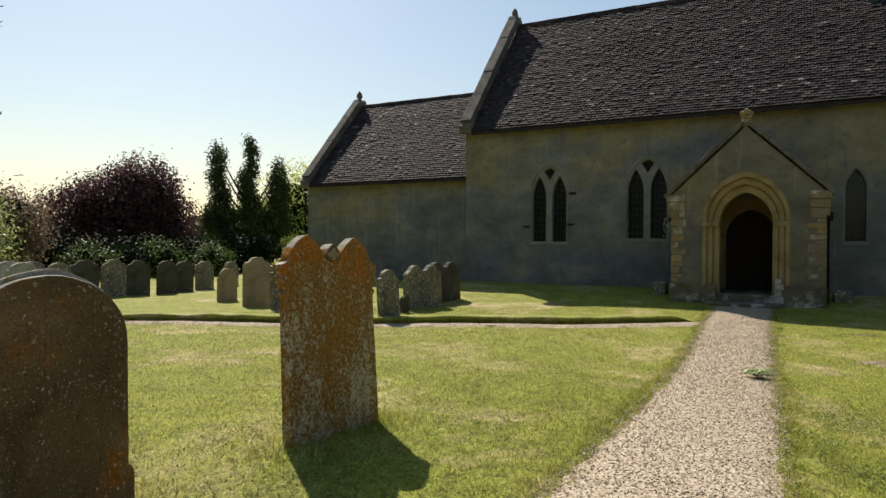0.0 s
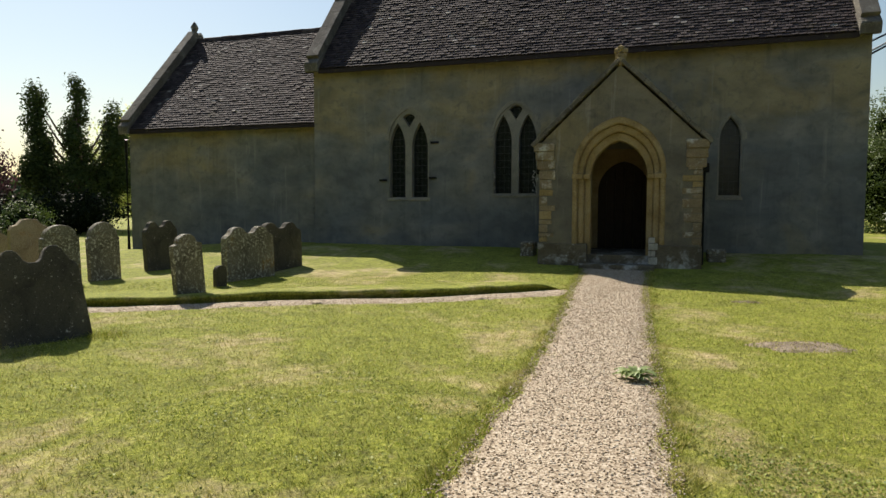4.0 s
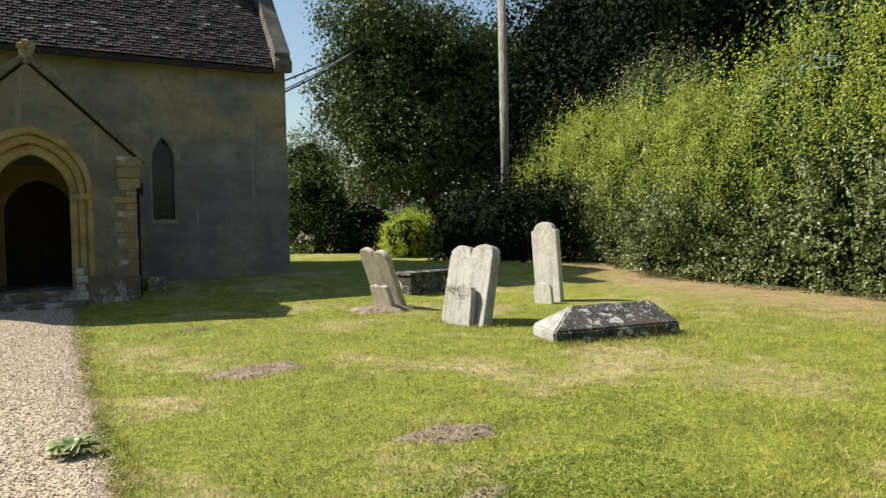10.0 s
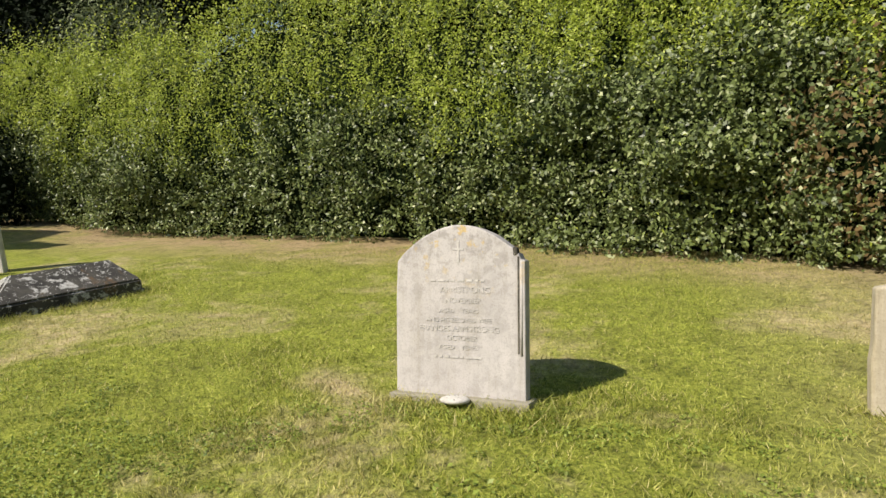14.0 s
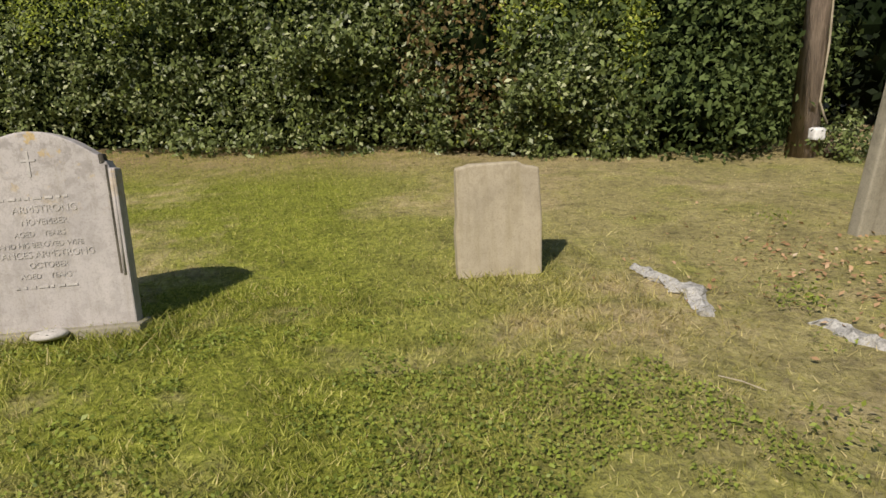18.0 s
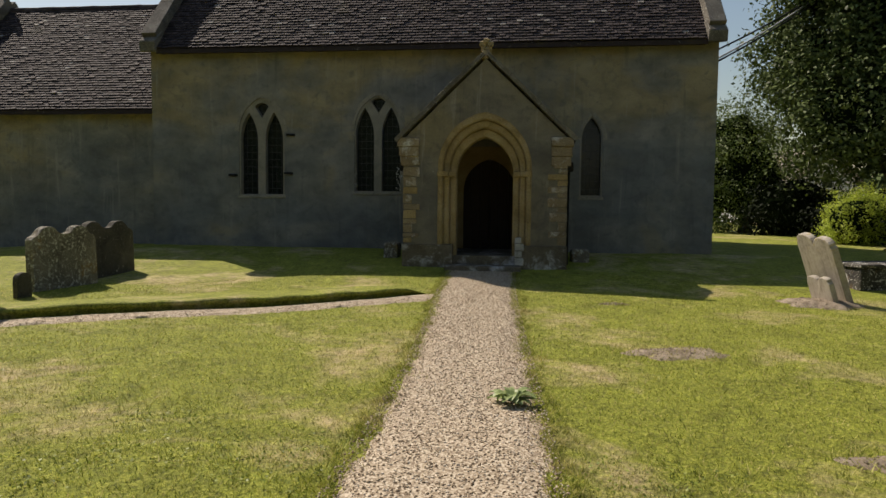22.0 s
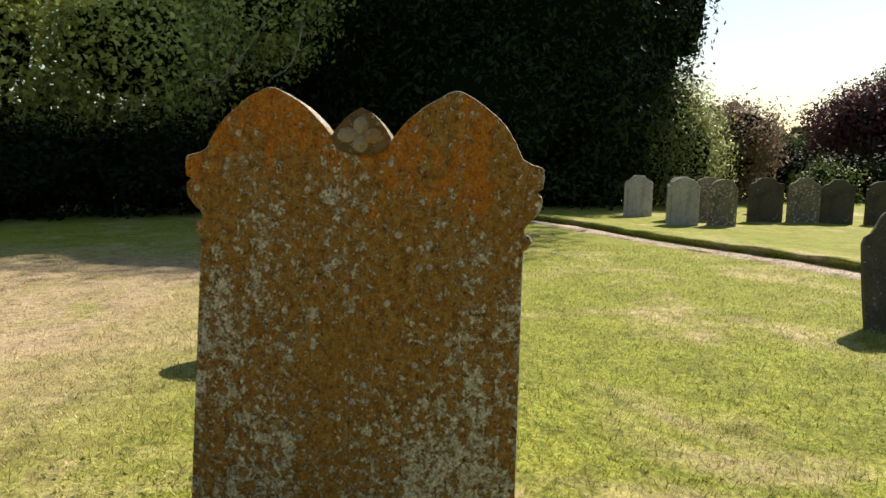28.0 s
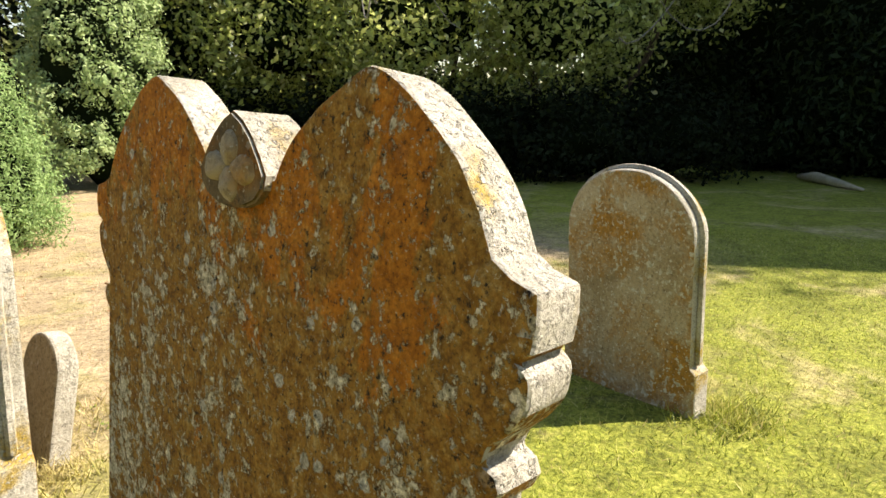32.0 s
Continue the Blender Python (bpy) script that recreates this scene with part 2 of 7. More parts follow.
def m_stone(name, dark, mid_c, light, lichen=0.3, patch=None, amount=0.0, obj=True, scale=1.0, bump_s=0.5, crust_f=1.0):
    """Weathered stone: two-scale mottling, pale crusts and, where given, a coloured lichen patch."""
    m, nt, b = shader(name, 0.92)
    co = coords(nt, obj)
    big = tex(nt, co, 2.2 * scale, 6, 0.65, dist=0.5)
    c = ramp(nt, big, [(0.28, dark), (0.5, mid_c), (0.72, light)])
    if patch:
        pn = tex(nt, co, 2.6 * scale, 8, 0.68, dist=0.3)
        pc = ramp(nt, tex(nt, co, 26 * scale, 5, 0.7), [(0.3, tuple(v * 0.45 for v in patch)), (0.65, patch)])
        c = mix(nt, ramp(nt, pn, [(0.58 - amount, 0.0), (0.70 - amount, 0.95)]), c, pc)
    fine = tex(nt, co, 70 * scale, 5, 0.75)
    c = mix(nt, ramp(nt, fine, [(0.32, 0.55), (0.55, 0.0)]), c, tuple(v * 0.35 for v in dark))
    # dark algae pits
    pit = tex(nt, co, 34 * scale, 5, 0.75)
    c = mix(nt, ramp(nt, pit, [(0.30, 0.8), (0.44, 0.0)]), c, tuple(v * 0.25 for v in dark))
    # pale crusts: small blotches of two sizes, gathered in drifts
    drift = tex(nt, co, 5.0 * scale, 5, 0.65)
    blot = tex(nt, co, 78 * scale * crust_f, 3.5, 0.6)
    blot2 = tex(nt, co, 170 * scale * crust_f, 3, 0.6)
    k = 0.70 - lichen * 0.12
    big_c = mix(nt, 1.0, ramp(nt, blot, [(k - 0.05, 0.0), (k - 0.01, 1.0)]), ramp(nt, drift, [(0.60 - lichen * 0.2, 0.0), (0.70 - lichen * 0.2, 1.0)]), "MULTIPLY")
    crust = mix(nt, ramp(nt, blot2, [(k - 0.01, 0.0), (k + 0.04, 0.8)]), big_c, (1, 1, 1))
    tone = ramp(nt, tex(nt, co, 60 * scale, 3, 0.6), [(0.35, (0.30, 0.28, 0.22)), (0.65, (0.56, 0.54, 0.46))])
    c = mix(nt, crust, c, tone)
    base(nt, b, c)
    h = mix(nt, 0.6, tex(nt, co, 22 * scale, 6, 0.7), fine)
    bump(nt, b, mix(nt, 0.35, h, crust), bump_s, 0.012)
    return m


def m_orange():
    """Old limestone under an ochre film: solid rust-orange lichen on the lobes and in upright drifts, crisp grey blotches, small pale discs, dark specks."""
    m, nt, b = shader("orange_lichen_stone", 0.92)
    co = coords(nt, True)
    sep = nt.nodes.new("ShaderNodeSeparateXYZ")
    nt.links.new(co, sep.inputs[0])

    def plus(*socks):
        out = socks[0]
        for q in socks[1:]:
            n = nt.nodes.new("ShaderNodeMath")
            nt.links.new(out, n.inputs[0])
            nt.links.new(q, n.inputs[1])
            out = n.outputs[0]
        return out

    def span(sock, a, b_, lo, hi):
        n = node(nt, "ShaderNodeMapRange")
        for k, v in zip((1, 2, 3, 4), (a, b_, lo, hi)):
            n.inputs[k].default_value = v
        nt.links.new(sock, n.inputs[0])
        return n.outputs[0]
    grain = tex(nt, co, 34, 9, 0.78)
    fine = tex(nt, co, 120, 6, 0.75)
    c = ramp(nt, grain, [(0.34, (0.070, 0.036, 0.009)), (0.46, (0.245, 0.112, 0.014)), (0.56, (0.325, 0.175, 0.034)), (0.68, (0.45, 0.32, 0.14))])
    # rust-orange growth: broad on the two heads, thinning into upright drifts below
    mp = nt.nodes.new("ShaderNodeMapping")
    mp.inputs["Scale"].default_value = (1, 1.5, 0.75)
    nt.links.new(co, mp.inputs[0])
    rn = plus(tex(nt, mp.outputs[0], 3.4, 10, 0.70, dist=0.5), span(sep.outputs[2], 0.80, 1.30, -0.055, 0.085))
    rust = ramp(nt, grain, [(0.34, (0.22, 0.072, 0.005)), (0.5, (0.40, 0.135, 0.008)), (0.68, (0.52, 0.22, 0.025))])
    c = mix(nt, ramp(nt, rn, [(0.572, 0.0), (0.586, 0.92)]), c, rust)
    # grey crusts in two sizes, crisp at their edges
    dp = nt.nodes.new("ShaderNodeMapping")
    dp.inputs["Scale"].default_value = (1.6, 1.9, 0.8)
    nt.links.new(co, dp.inputs[0])
    drift = span(tex(nt, dp.outputs[0], 2.4, 6, 0.66, dist=0.3), 0.36, 0.62, -0.06, 0.05)
    low = span(sep.outputs[2], 0.2, 1.35, 0.030, -0.012)
    k1 = plus(tex(nt, co, 19, 9, 0.76, dist=0.3), drift, low)
    k2 = plus(tex(nt, co, 42, 8, 0.74), drift, low)
    tone = ramp(nt, tex(nt, co, 60, 7, 0.76), [(0.34, (0.20, 0.165, 0.095)), (0.47, (0.43, 0.37, 0.245)), (0.62, (0.70, 0.63, 0.47))])
    crust = mix(nt, 1.0, ramp(nt, k1, [(0.563, 0.0), (0.578, 0.95)]), ramp(nt, k2, [(0.55, 0.0), (0.57, 0.9)]), "LIGHTEN")
    c = mix(nt, crust, c, tone)
    # round pale thalli with a dark rim
    pit = tex(nt, co, 60, 8, 0.76)
    vor = node(nt, "ShaderNodeTexVoronoi", Scale=34.0)
    nt.links.new(co, vor.inputs["Vector"])
    bw = nt.nodes.new("ShaderNodeRGBToBW")
    nt.links.new(vor.outputs["Color"], bw.inputs[0])
    pick = ramp(nt, bw.outputs[0], [(0.80, 0.0), (0.82, 1.0)])
    disc = mix(nt, 1.0, ramp(nt, plus(vor.outputs["Distance"], span(pit, 0.3, 0.7, -0.22, 0.22)), [(0.20, 0.8), (0.30, 1.0), (0.36, 0.0)]), pick, "MULTIPLY")
    c = mix(nt, disc, c, ramp(nt, tex(nt, co, 60, 5, 0.7), [(0.36, (0.30, 0.275, 0.21)), (0.62, (0.62, 0.59, 0.50))]))
    c = mix(nt, 1.0, c, ramp(nt, fine, [(0.36, 0.66), (0.5, 1.08), (0.64, 1.45)]), "MULTIPLY")
    c = mix(nt, ramp(nt, pit, [(0.375, 0.95), (0.41, 0.0)]), c, (0.022, 0.017, 0.010))
    # fine pale and dark specks all over
    speck = tex(nt, co, 88, 7, 0.80)
    c = mix(nt, ramp(nt, speck, [(0.60, 0.0), (0.62, 0.75)]), c, ramp(nt, grain, [(0.38, (0.36, 0.30, 0.18)), (0.62, (0.62, 0.57, 0.44))]))
    c = mix(nt, ramp(nt, speck, [(0.385, 0.85), (0.405, 0.0)]), c, (0.030, 0.020, 0.010))
    base(nt, b, c)
    h = mix(nt, 0.5, mix(nt, 0.5, grain, speck), crust)
    bump(nt, b, h, 0.9, 0.012)
    return m


def m_dressed(name, col, stain, lichen=None, top=0.7, streak=0.5, grime=0.4):
    """Smooth sawn stone: soft cloudy tone, vertical water streaks, faint grime, and lichen spots towards the head."""
    m, nt, b = shader(name, 0.88)
    co = coords(nt, True)
    big = tex(nt, co, 3.0, 6, 0.6, dist=0.4)
    c = ramp(nt, big, [(0.30, tuple(v * 0.84 for v in col)), (0.5, col), (0.70, tuple(min(1, v * 1.10) for v in col))])
    mp = nt.nodes.new("ShaderNodeMapping")
    mp.inputs["Scale"].default_value = (6, 9, 0.9)
    nt.links.new(co, mp.inputs[0])
    run = tex(nt, mp.outputs[0], 1.5, 6, 0.7)
    c = mix(nt, ramp(nt, run, [(0.50, 0.0), (0.70, streak)]), c, stain)
    sep = nt.nodes.new("ShaderNodeSeparateXYZ")
    nt.links.new(co, sep.inputs[0])
    hi = node(nt, "ShaderNodeMapRange")
    hi.inputs[1].default_value, hi.inputs[2].default_value = top - 0.25, top + 0.3
    nt.links.new(sep.outputs[2], hi.inputs[0])
    g = tex(nt, co, 14, 8, 0.72, dist=0.4)
    gr = mix(nt, 1.0, ramp(nt, g, [(0.48, 0.0), (0.58, grime)]), mix(nt, 0.6, (1, 1, 1), hi.outputs[0]), "MULTIPLY")
    c = mix(nt, gr, c, tuple(v * 0.45 for v in stain))
    if lichen:
        ln = tex(nt, co, 9, 7, 0.7)
        lf = mix(nt, 1.0, ramp(nt, ln, [(0.56, 0.0), (0.60, 0.8)]), hi.outputs[0], "MULTIPLY")
        c = mix(nt, lf, c, lichen)
    fine = tex(nt, co, 90, 5, 0.7)
    c = mix(nt, ramp(nt, fine, [(0.34, 0.30), (0.5, 0.0)]), c, tuple(v * 0.5 for v in stain))
    base(nt, b, c)
    bump(nt, b, mix(nt, 0.5, g, fine), 0.30, 0.008)
    return m


def m_mottle():
    """Dark tomb stone splashed with white lichen."""
    m, nt, b = shader("white_lichen_tomb_stone", 0.92)
    co = coords(nt, True)
    c = ramp(nt, tex(nt, co, 5, 7, 0.7), [(0.32, (0.025, 0.024, 0.022)), (0.6, (0.085, 0.078, 0.065))])
    n = tex(nt, co, 7, 9, 0.74, dist=0.6)
    n2 = tex(nt, co, 26, 7, 0.7)
    w = mix(nt, 1.0, ramp(nt, n, [(0.555, 0.0), (0.595, 0.9)]), ramp(nt, n2, [(0.585, 0.0), (0.615, 0.8)]), "LIGHTEN")
    c = mix(nt, w, c, ramp(nt, n2, [(0.35, (0.34, 0.33, 0.30)), (0.65, (0.62, 0.60, 0.55))]))
    moss = tex(nt, co, 3, 6, 0.7)
    c = mix(nt, ramp(nt, moss, [(0.58, 0.0), (0.66, 0.8)]), c, (0.14, 0.085, 0.04))
    base(nt, b, c)
    bump(nt, b, mix(nt, 0.5, n, n2), 0.7, 0.02)
    return m


def m_tile():
    m, nt, b = shader("clay_tile", 0.85)
    co = coords(nt)
    c = ramp(nt, island(nt), [(0.0, (0.020, 0.015, 0.0155)), (0.45, (0.045, 0.033, 0.034)), (0.90, (0.080, 0.060, 0.058)), (0.97, (0.10, 0.08, 0.075)), (1.0, (0.34, 0.32, 0.29))])
    n = tex(nt, co, 9, 6, 0.7)
    c = mix(nt, ramp(nt, n, [(0.35, 0.55), (0.6, 0.0)]), c, (0.018, 0.017, 0.016))
    l = tex(nt, co, 21, 3, 0.6, dist=1.0)
    c = mix(nt, ramp(nt, l, [(0.66, 0.0), (0.70, 0.85)]), c, (0.30, 0.28, 0.24))
    moss = tex(nt, co, 1.1, 5, 0.7)
    c = mix(nt, ramp(nt, moss, [(0.58, 0.0), (0.75, 0.35)]), c, (0.13, 0.11, 0.03))
    base(nt, b, c)
    bump(nt, b, n, 0.5, 0.015)
    return m


def m_gravel():
    m, nt, b = shader("gravel", 0.9)
    co = coords(nt)
    v = tex(nt, co, 85, kind="vorc")
    bw = nt.nodes.new("ShaderNodeRGBToBW")
    nt.links.new(v, bw.inputs[0])
    c = ramp(nt, bw.outputs[0], [(0.15, (0.165, 0.122, 0.08)), (0.5, (0.385, 0.31, 0.215)), (0.85, (0.58, 0.50, 0.38))])
    base(nt, b, c)
    bump(nt, b, tex(nt, co, 85, kind="vor"), -0.8, 0.014)
    return m


def m_pebble():
    m, nt, b = shader("pebble", 0.8)
    c = ramp(nt, island(nt), [(0.0, (0.14, 0.098, 0.06)), (0.35, (0.34, 0.27, 0.18)), (0.7, (0.48, 0.40, 0.285)), (1.0, (0.68, 0.61, 0.50))])
    base(nt, b, c)
    return m


def m_plain(name, col, rough=0.6, metal=0.0, vary=0.25, scale=12.0):
    m, nt, b = shader(name, rough, metal)
    co = coords(nt, True)
    n = tex(nt, co, scale, 5, 0.65)
    base(nt, b, ramp(nt, n, [(0.3, tuple(v * (1 - vary) for v in col)), (0.7, tuple(min(1, v * (1 + vary)) for v in col))]))
    bump(nt, b, n, 0.25, 0.01)
    return m


def m_bark(name, col):
    m, nt, b = shader(name, 0.95)
    co = coords(nt)
    mp = nt.nodes.new("ShaderNodeMapping")
    mp.inputs["Scale"].default_value = (9, 9, 1.6)
    nt.links.new(co, mp.inputs[0])
    n = tex(nt, mp.outputs[0], 2.2, 6, 0.7)
    base(nt, b, ramp(nt, n, [(0.35, tuple(v * 0.4 for v in col)), (0.65, col)]))
    bump(nt, b, n, 0.8, 0.03)
    return m


def m_glass():
    m, nt, b = shader("leaded_glass", 0.12)
    co = coords(nt)
    n = tex(nt, co, 9, 3, 0.6)
    base(nt, b, ramp(nt, n, [(0.3, (0.008, 0.010, 0.009)), (0.7, (0.028, 0.032, 0.028))]))
    b.inputs["Specular IOR Level"].default_value = 0.22
    bump(nt, b, tex(nt, co, 14, 2, 0.5), 0.25, 0.01)
    return m


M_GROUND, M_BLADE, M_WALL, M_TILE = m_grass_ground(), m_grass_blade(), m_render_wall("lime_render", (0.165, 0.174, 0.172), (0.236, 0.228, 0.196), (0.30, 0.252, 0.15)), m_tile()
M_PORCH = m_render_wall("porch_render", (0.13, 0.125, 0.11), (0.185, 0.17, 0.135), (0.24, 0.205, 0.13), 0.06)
M_GRAVEL, M_PEBBLE, M_GLASS = m_gravel(), m_pebble(), m_glass()
M_ASHLAR = m_stone("porch_limestone", (0.20, 0.145, 0.065), (0.335, 0.25, 0.12), (0.43, 0.345, 0.20), 0.25, obj=False)
M_TRACERY = m_stone("tracery_limestone", (0.20, 0.19, 0.155), (0.28, 0.262, 0.215), (0.36, 0.335, 0.27), 0.2, obj=False)
M_QUOIN = m_stone("quoin_rubble", (0.15, 0.115, 0.07), (0.255, 0.20, 0.125), (0.35, 0.29, 0.20), 0.4, (0.74, 0.73, 0.70), 0.035, obj=False)
M_PLINTH = m_stone("plinth_stone", (0.085, 0.072, 0.05), (0.145, 0.122, 0.083), (0.21, 0.18, 0.125), 0.3, (0.70, 0.69, 0.66), 0.05, obj=False)
M_COPING = m_stone("coping_stone", (0.07, 0.062, 0.05), (0.13, 0.118, 0.095), (0.24, 0.22, 0.18), 0.55, obj=False)
M_ORANGE = m_orange()
M_RIM = m_stone("sunlit_lichen_edge", (0.27, 0.245, 0.18), (0.50, 0.47, 0.385), (0.66, 0.63, 0.54), 0.65, (0.52, 0.36, 0.05), 0.04, bump_s=1.3, scale=1.6, crust_f=0.6)
M_CRUSTED = m_stone("olive_crusted_stone", (0.20, 0.165, 0.085), (0.42, 0.375, 0.26), (0.60, 0.56, 0.46), 0.7, (0.56, 0.40, 0.06), 0.03, crust_f=0.5)
M_BROWN = m_stone("brown_lichen_stone", (0.22, 0.165, 0.095), (0.35, 0.28, 0.175), (0.46, 0.39, 0.265), 0.5, (0.46, 0.21, 0.03), 0.03)
M_BUFF = m_stone("ochre_lichen_stone", (0.25, 0.19, 0.10), (0.41, 0.34, 0.225), (0.52, 0.46, 0.35), 0.8, (0.44, 0.22, 0.03), 0.14, crust_f=0.35)
M_SLATY = m_dressed("olive_grey_stone", (0.30, 0.275, 0.205), (0.17, 0.15, 0.10), None, 0.6, 0.6, 0.4)
M_UMBER = m_stone("umber_lichen_stone", (0.07, 0.048, 0.022), (0.15, 0.105, 0.048), (0.25, 0.185, 0.095), 0.5, (0.36, 0.14, 0.012), 0.05, crust_f=0.5)
M_WHITEN = m_stone("white_crusted_stone", (0.11, 0.105, 0.09), (0.44, 0.43, 0.39), (0.66, 0.64, 0.59), 0.7)
M_GREY = m_stone("grey_lichen_stone", (0.085, 0.075, 0.055), (0.18, 0.16, 0.12), (0.32, 0.29, 0.22), 0.9, (0.36, 0.22, 0.06), 0.02, crust_f=0.24)
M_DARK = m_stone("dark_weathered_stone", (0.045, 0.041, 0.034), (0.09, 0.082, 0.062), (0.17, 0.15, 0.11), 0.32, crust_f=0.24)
M_PALE = m_dressed("pale_limestone", (0.62, 0.59, 0.53), (0.30, 0.275, 0.225), (0.50, 0.42, 0.18), 0.95, 0.65, 0.40)
M_WORN = m_dressed("worn_grey_limestone", (0.44, 0.425, 0.39), (0.20, 0.18, 0.14), (0.42, 0.36, 0.16), 0.95, 0.8, 0.6)
M_FAWN = m_dressed("fawn_limestone", (0.43, 0.385, 0.32), (0.22, 0.19, 0.14), (0.40, 0.32, 0.12), 0.9, 0.7, 0.5)
M_LETTERED = m_dressed("lettered_limestone", (0.455, 0.425, 0.395), (0.33, 0.30, 0.25), (0.50, 0.33, 0.05), 0.78, 0.6, 0.5)
M_SAND = m_dressed("buff_sandstone", (0.43, 0.375, 0.27), (0.30, 0.255, 0.15), None, 0.55, 0.6, 0.3)
M_MOTTLE = m_mottle()
M_IRON = m_plain("black_iron", (0.015, 0.015, 0.016), 0.5, 0.6)
M_LEAD = m_plain("lead_came", (0.06, 0.062, 0.065), 0.6, 0.5)
M_DOOR = m_plain("old_oak", (0.035, 0.022, 0.014), 0.7)
M_SOIL = m_stone("bare_soil", (0.15, 0.115, 0.075), (0.31, 0.25, 0.18), (0.50, 0.42, 0.32), 0.3, obj=False, scale=2.5, bump_s=1.0)
M_POLE = m_bark("grey_pole_wood", (0.36, 0.335, 0.29))
M_BARK = m_bark("bark", (0.14, 0.10, 0.07))
# near-black filler inside foliage; shade in the gaps is put into its colour
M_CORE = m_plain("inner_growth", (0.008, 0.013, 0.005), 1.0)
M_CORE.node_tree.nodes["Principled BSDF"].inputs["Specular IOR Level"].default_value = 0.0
M_WHITE = m_plain("white_plastic", (0.75, 0.75, 0.72), 0.4)
M_CUT = m_plain("incised_letter", (0.452, 0.428, 0.39), 0.9)
M_CHALK = m_plain("pale_letter", (0.52, 0.50, 0.45), 0.9)
M_POST = m_bark("weathered_post_wood", (0.42, 0.33, 0.25))
# last colour paints pale glints on a few of the glossy leaves
L_HEDGE = m_leaf("hedge_leaf", (0.012, 0.022, 0.007), (0.178, 0.222, 0.064), 0.42, 0.22, (0.52, 0.54, 0.30))
L_HEDGE_TOP = m_leaf("hedge_young_leaf", (0.11, 0.16, 0.018), (0.46, 0.535, 0.068), 0.48, 0.46, (0.66, 0.66, 0.18))
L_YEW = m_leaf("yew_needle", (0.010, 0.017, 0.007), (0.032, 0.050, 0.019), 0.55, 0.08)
# last colour paints sun glints as scattered paler leaves
L_OAK = m_leaf("tree_leaf", (0.014, 0.026, 0.008), (0.108, 0.146, 0.044), 0.5, 0.15, (0.16, 0.20, 0.075))
# very pale stops put sunlight and white glints into the leaf colour
L_LIGHT = m_leaf("light_leaf", (0.05, 0.075, 0.014), (0.66, 0.72, 0.23), 0.24, 0.6, (0.84, 0.83, 0.52))
L_BEECH = m_leaf("copper_beech_leaf", (0.030, 0.016, 0.018), (0.12, 0.058, 0.062), 0.5, 0.35, (0.20, 0.11, 0.10))
L_CONIFER = m_leaf("blue_conifer", (0.14, 0.25, 0.07), (0.36, 0.50, 0.20), 0.8, 0.45)
L_DOCK = m_leaf("dock_leaf", (0.16, 0.23, 0.07), (0.44, 0.51, 0.22), 0.42, 0.25, (0.62, 0.66, 0.42))
# paler copy of the yew colour, with sunlight put into it
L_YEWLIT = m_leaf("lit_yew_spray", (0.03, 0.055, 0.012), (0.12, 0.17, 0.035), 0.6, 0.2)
L_SILVER = m_leaf("grey_willow_leaf", (0.05, 0.07, 0.025), (0.22, 0.26, 0.11), 0.5, 0.35, (0.42, 0.44, 0.26))
L_ROSE = m_leaf("reddish_bush_leaf", (0.07, 0.05, 0.025), (0.27, 0.19, 0.13), 0.6, 0.35, (0.46, 0.36, 0.28))
L_WILLOW = m_leaf("pale_willow_leaf", (0.06, 0.09, 0.02), (0.40, 0.45, 0.17), 0.45, 0.45, (0.70, 0.72, 0.42))
L_FAR = m_leaf("far_wood_leaf", (0.035, 0.058, 0.024), (0.10, 0.135, 0.05), 0.8, 0.15)
L_SPIRE = m_leaf("spire_leaf", (0.020, 0.034, 0.010), (0.085, 0.115, 0.034), 0.6, 0.25)
L_CYPRESS = m_leaf("cypress_spray", (0.20, 0.30, 0.11), (0.44, 0.55, 0.25), 0.8, 0.4, (0.52, 0.62, 0.33))
L_BUSH = m_leaf("round_bush_leaf", (0.20, 0.28, 0.03), (0.50, 0.58, 0.085), 0.5, 0.5)
# near-black leaf: the shade these trees and thickets stand in is painted in
L_SHADED = m_leaf("shaded_tree_leaf", (0.004, 0.007, 0.003), (0.013, 0.020, 0.007), 0.7, 0.06, (0.022, 0.031, 0.013))
L_CLOVER = m_leaf("clover_leaf", (0.07, 0.11, 0.018), (0.30, 0.36, 0.06), 0.5, 0.3)
L_LITTER = m_leaf("dry_leaf", (0.24, 0.12, 0.05), (0.50, 0.32, 0.17), 0.7, 0.1, (0.66, 0.55, 0.40))
L_BROWN = m_leaf("dying_leaf", (0.06, 0.045, 0.02), (0.20, 0.14, 0.06), 0.7, 0.2)


# ---- mesh tools ----
def part(name, bm, material, parent=None, label="", m=None, smooth=False):
    me = bpy.data.meshes.new(name)
    if isinstance(bm, bmesh.types.BMesh):
        bm.to_mesh(me)
        bm.free()
    else:
        me.from_pydata(bm[0], [], bm[1])
    me.materials.append(material)
    if smooth:
        me.polygons.foreach_set("use_smooth", [True] * len(me.polygons))
    ob = new(name, me)
    if m is not None:
        ob.matrix_basis = m
    if parent is not None:
        ob.parent = parent
    if label:
        ob["label"] = label
    return ob


def empty(name, label, category, group="", kind="", m=None):
    ob = new(name)
    ob.empty_display_size = 0.1
    if m is not None:
        ob.matrix_basis = m
    return tagged(ob, label, category, group, kind)


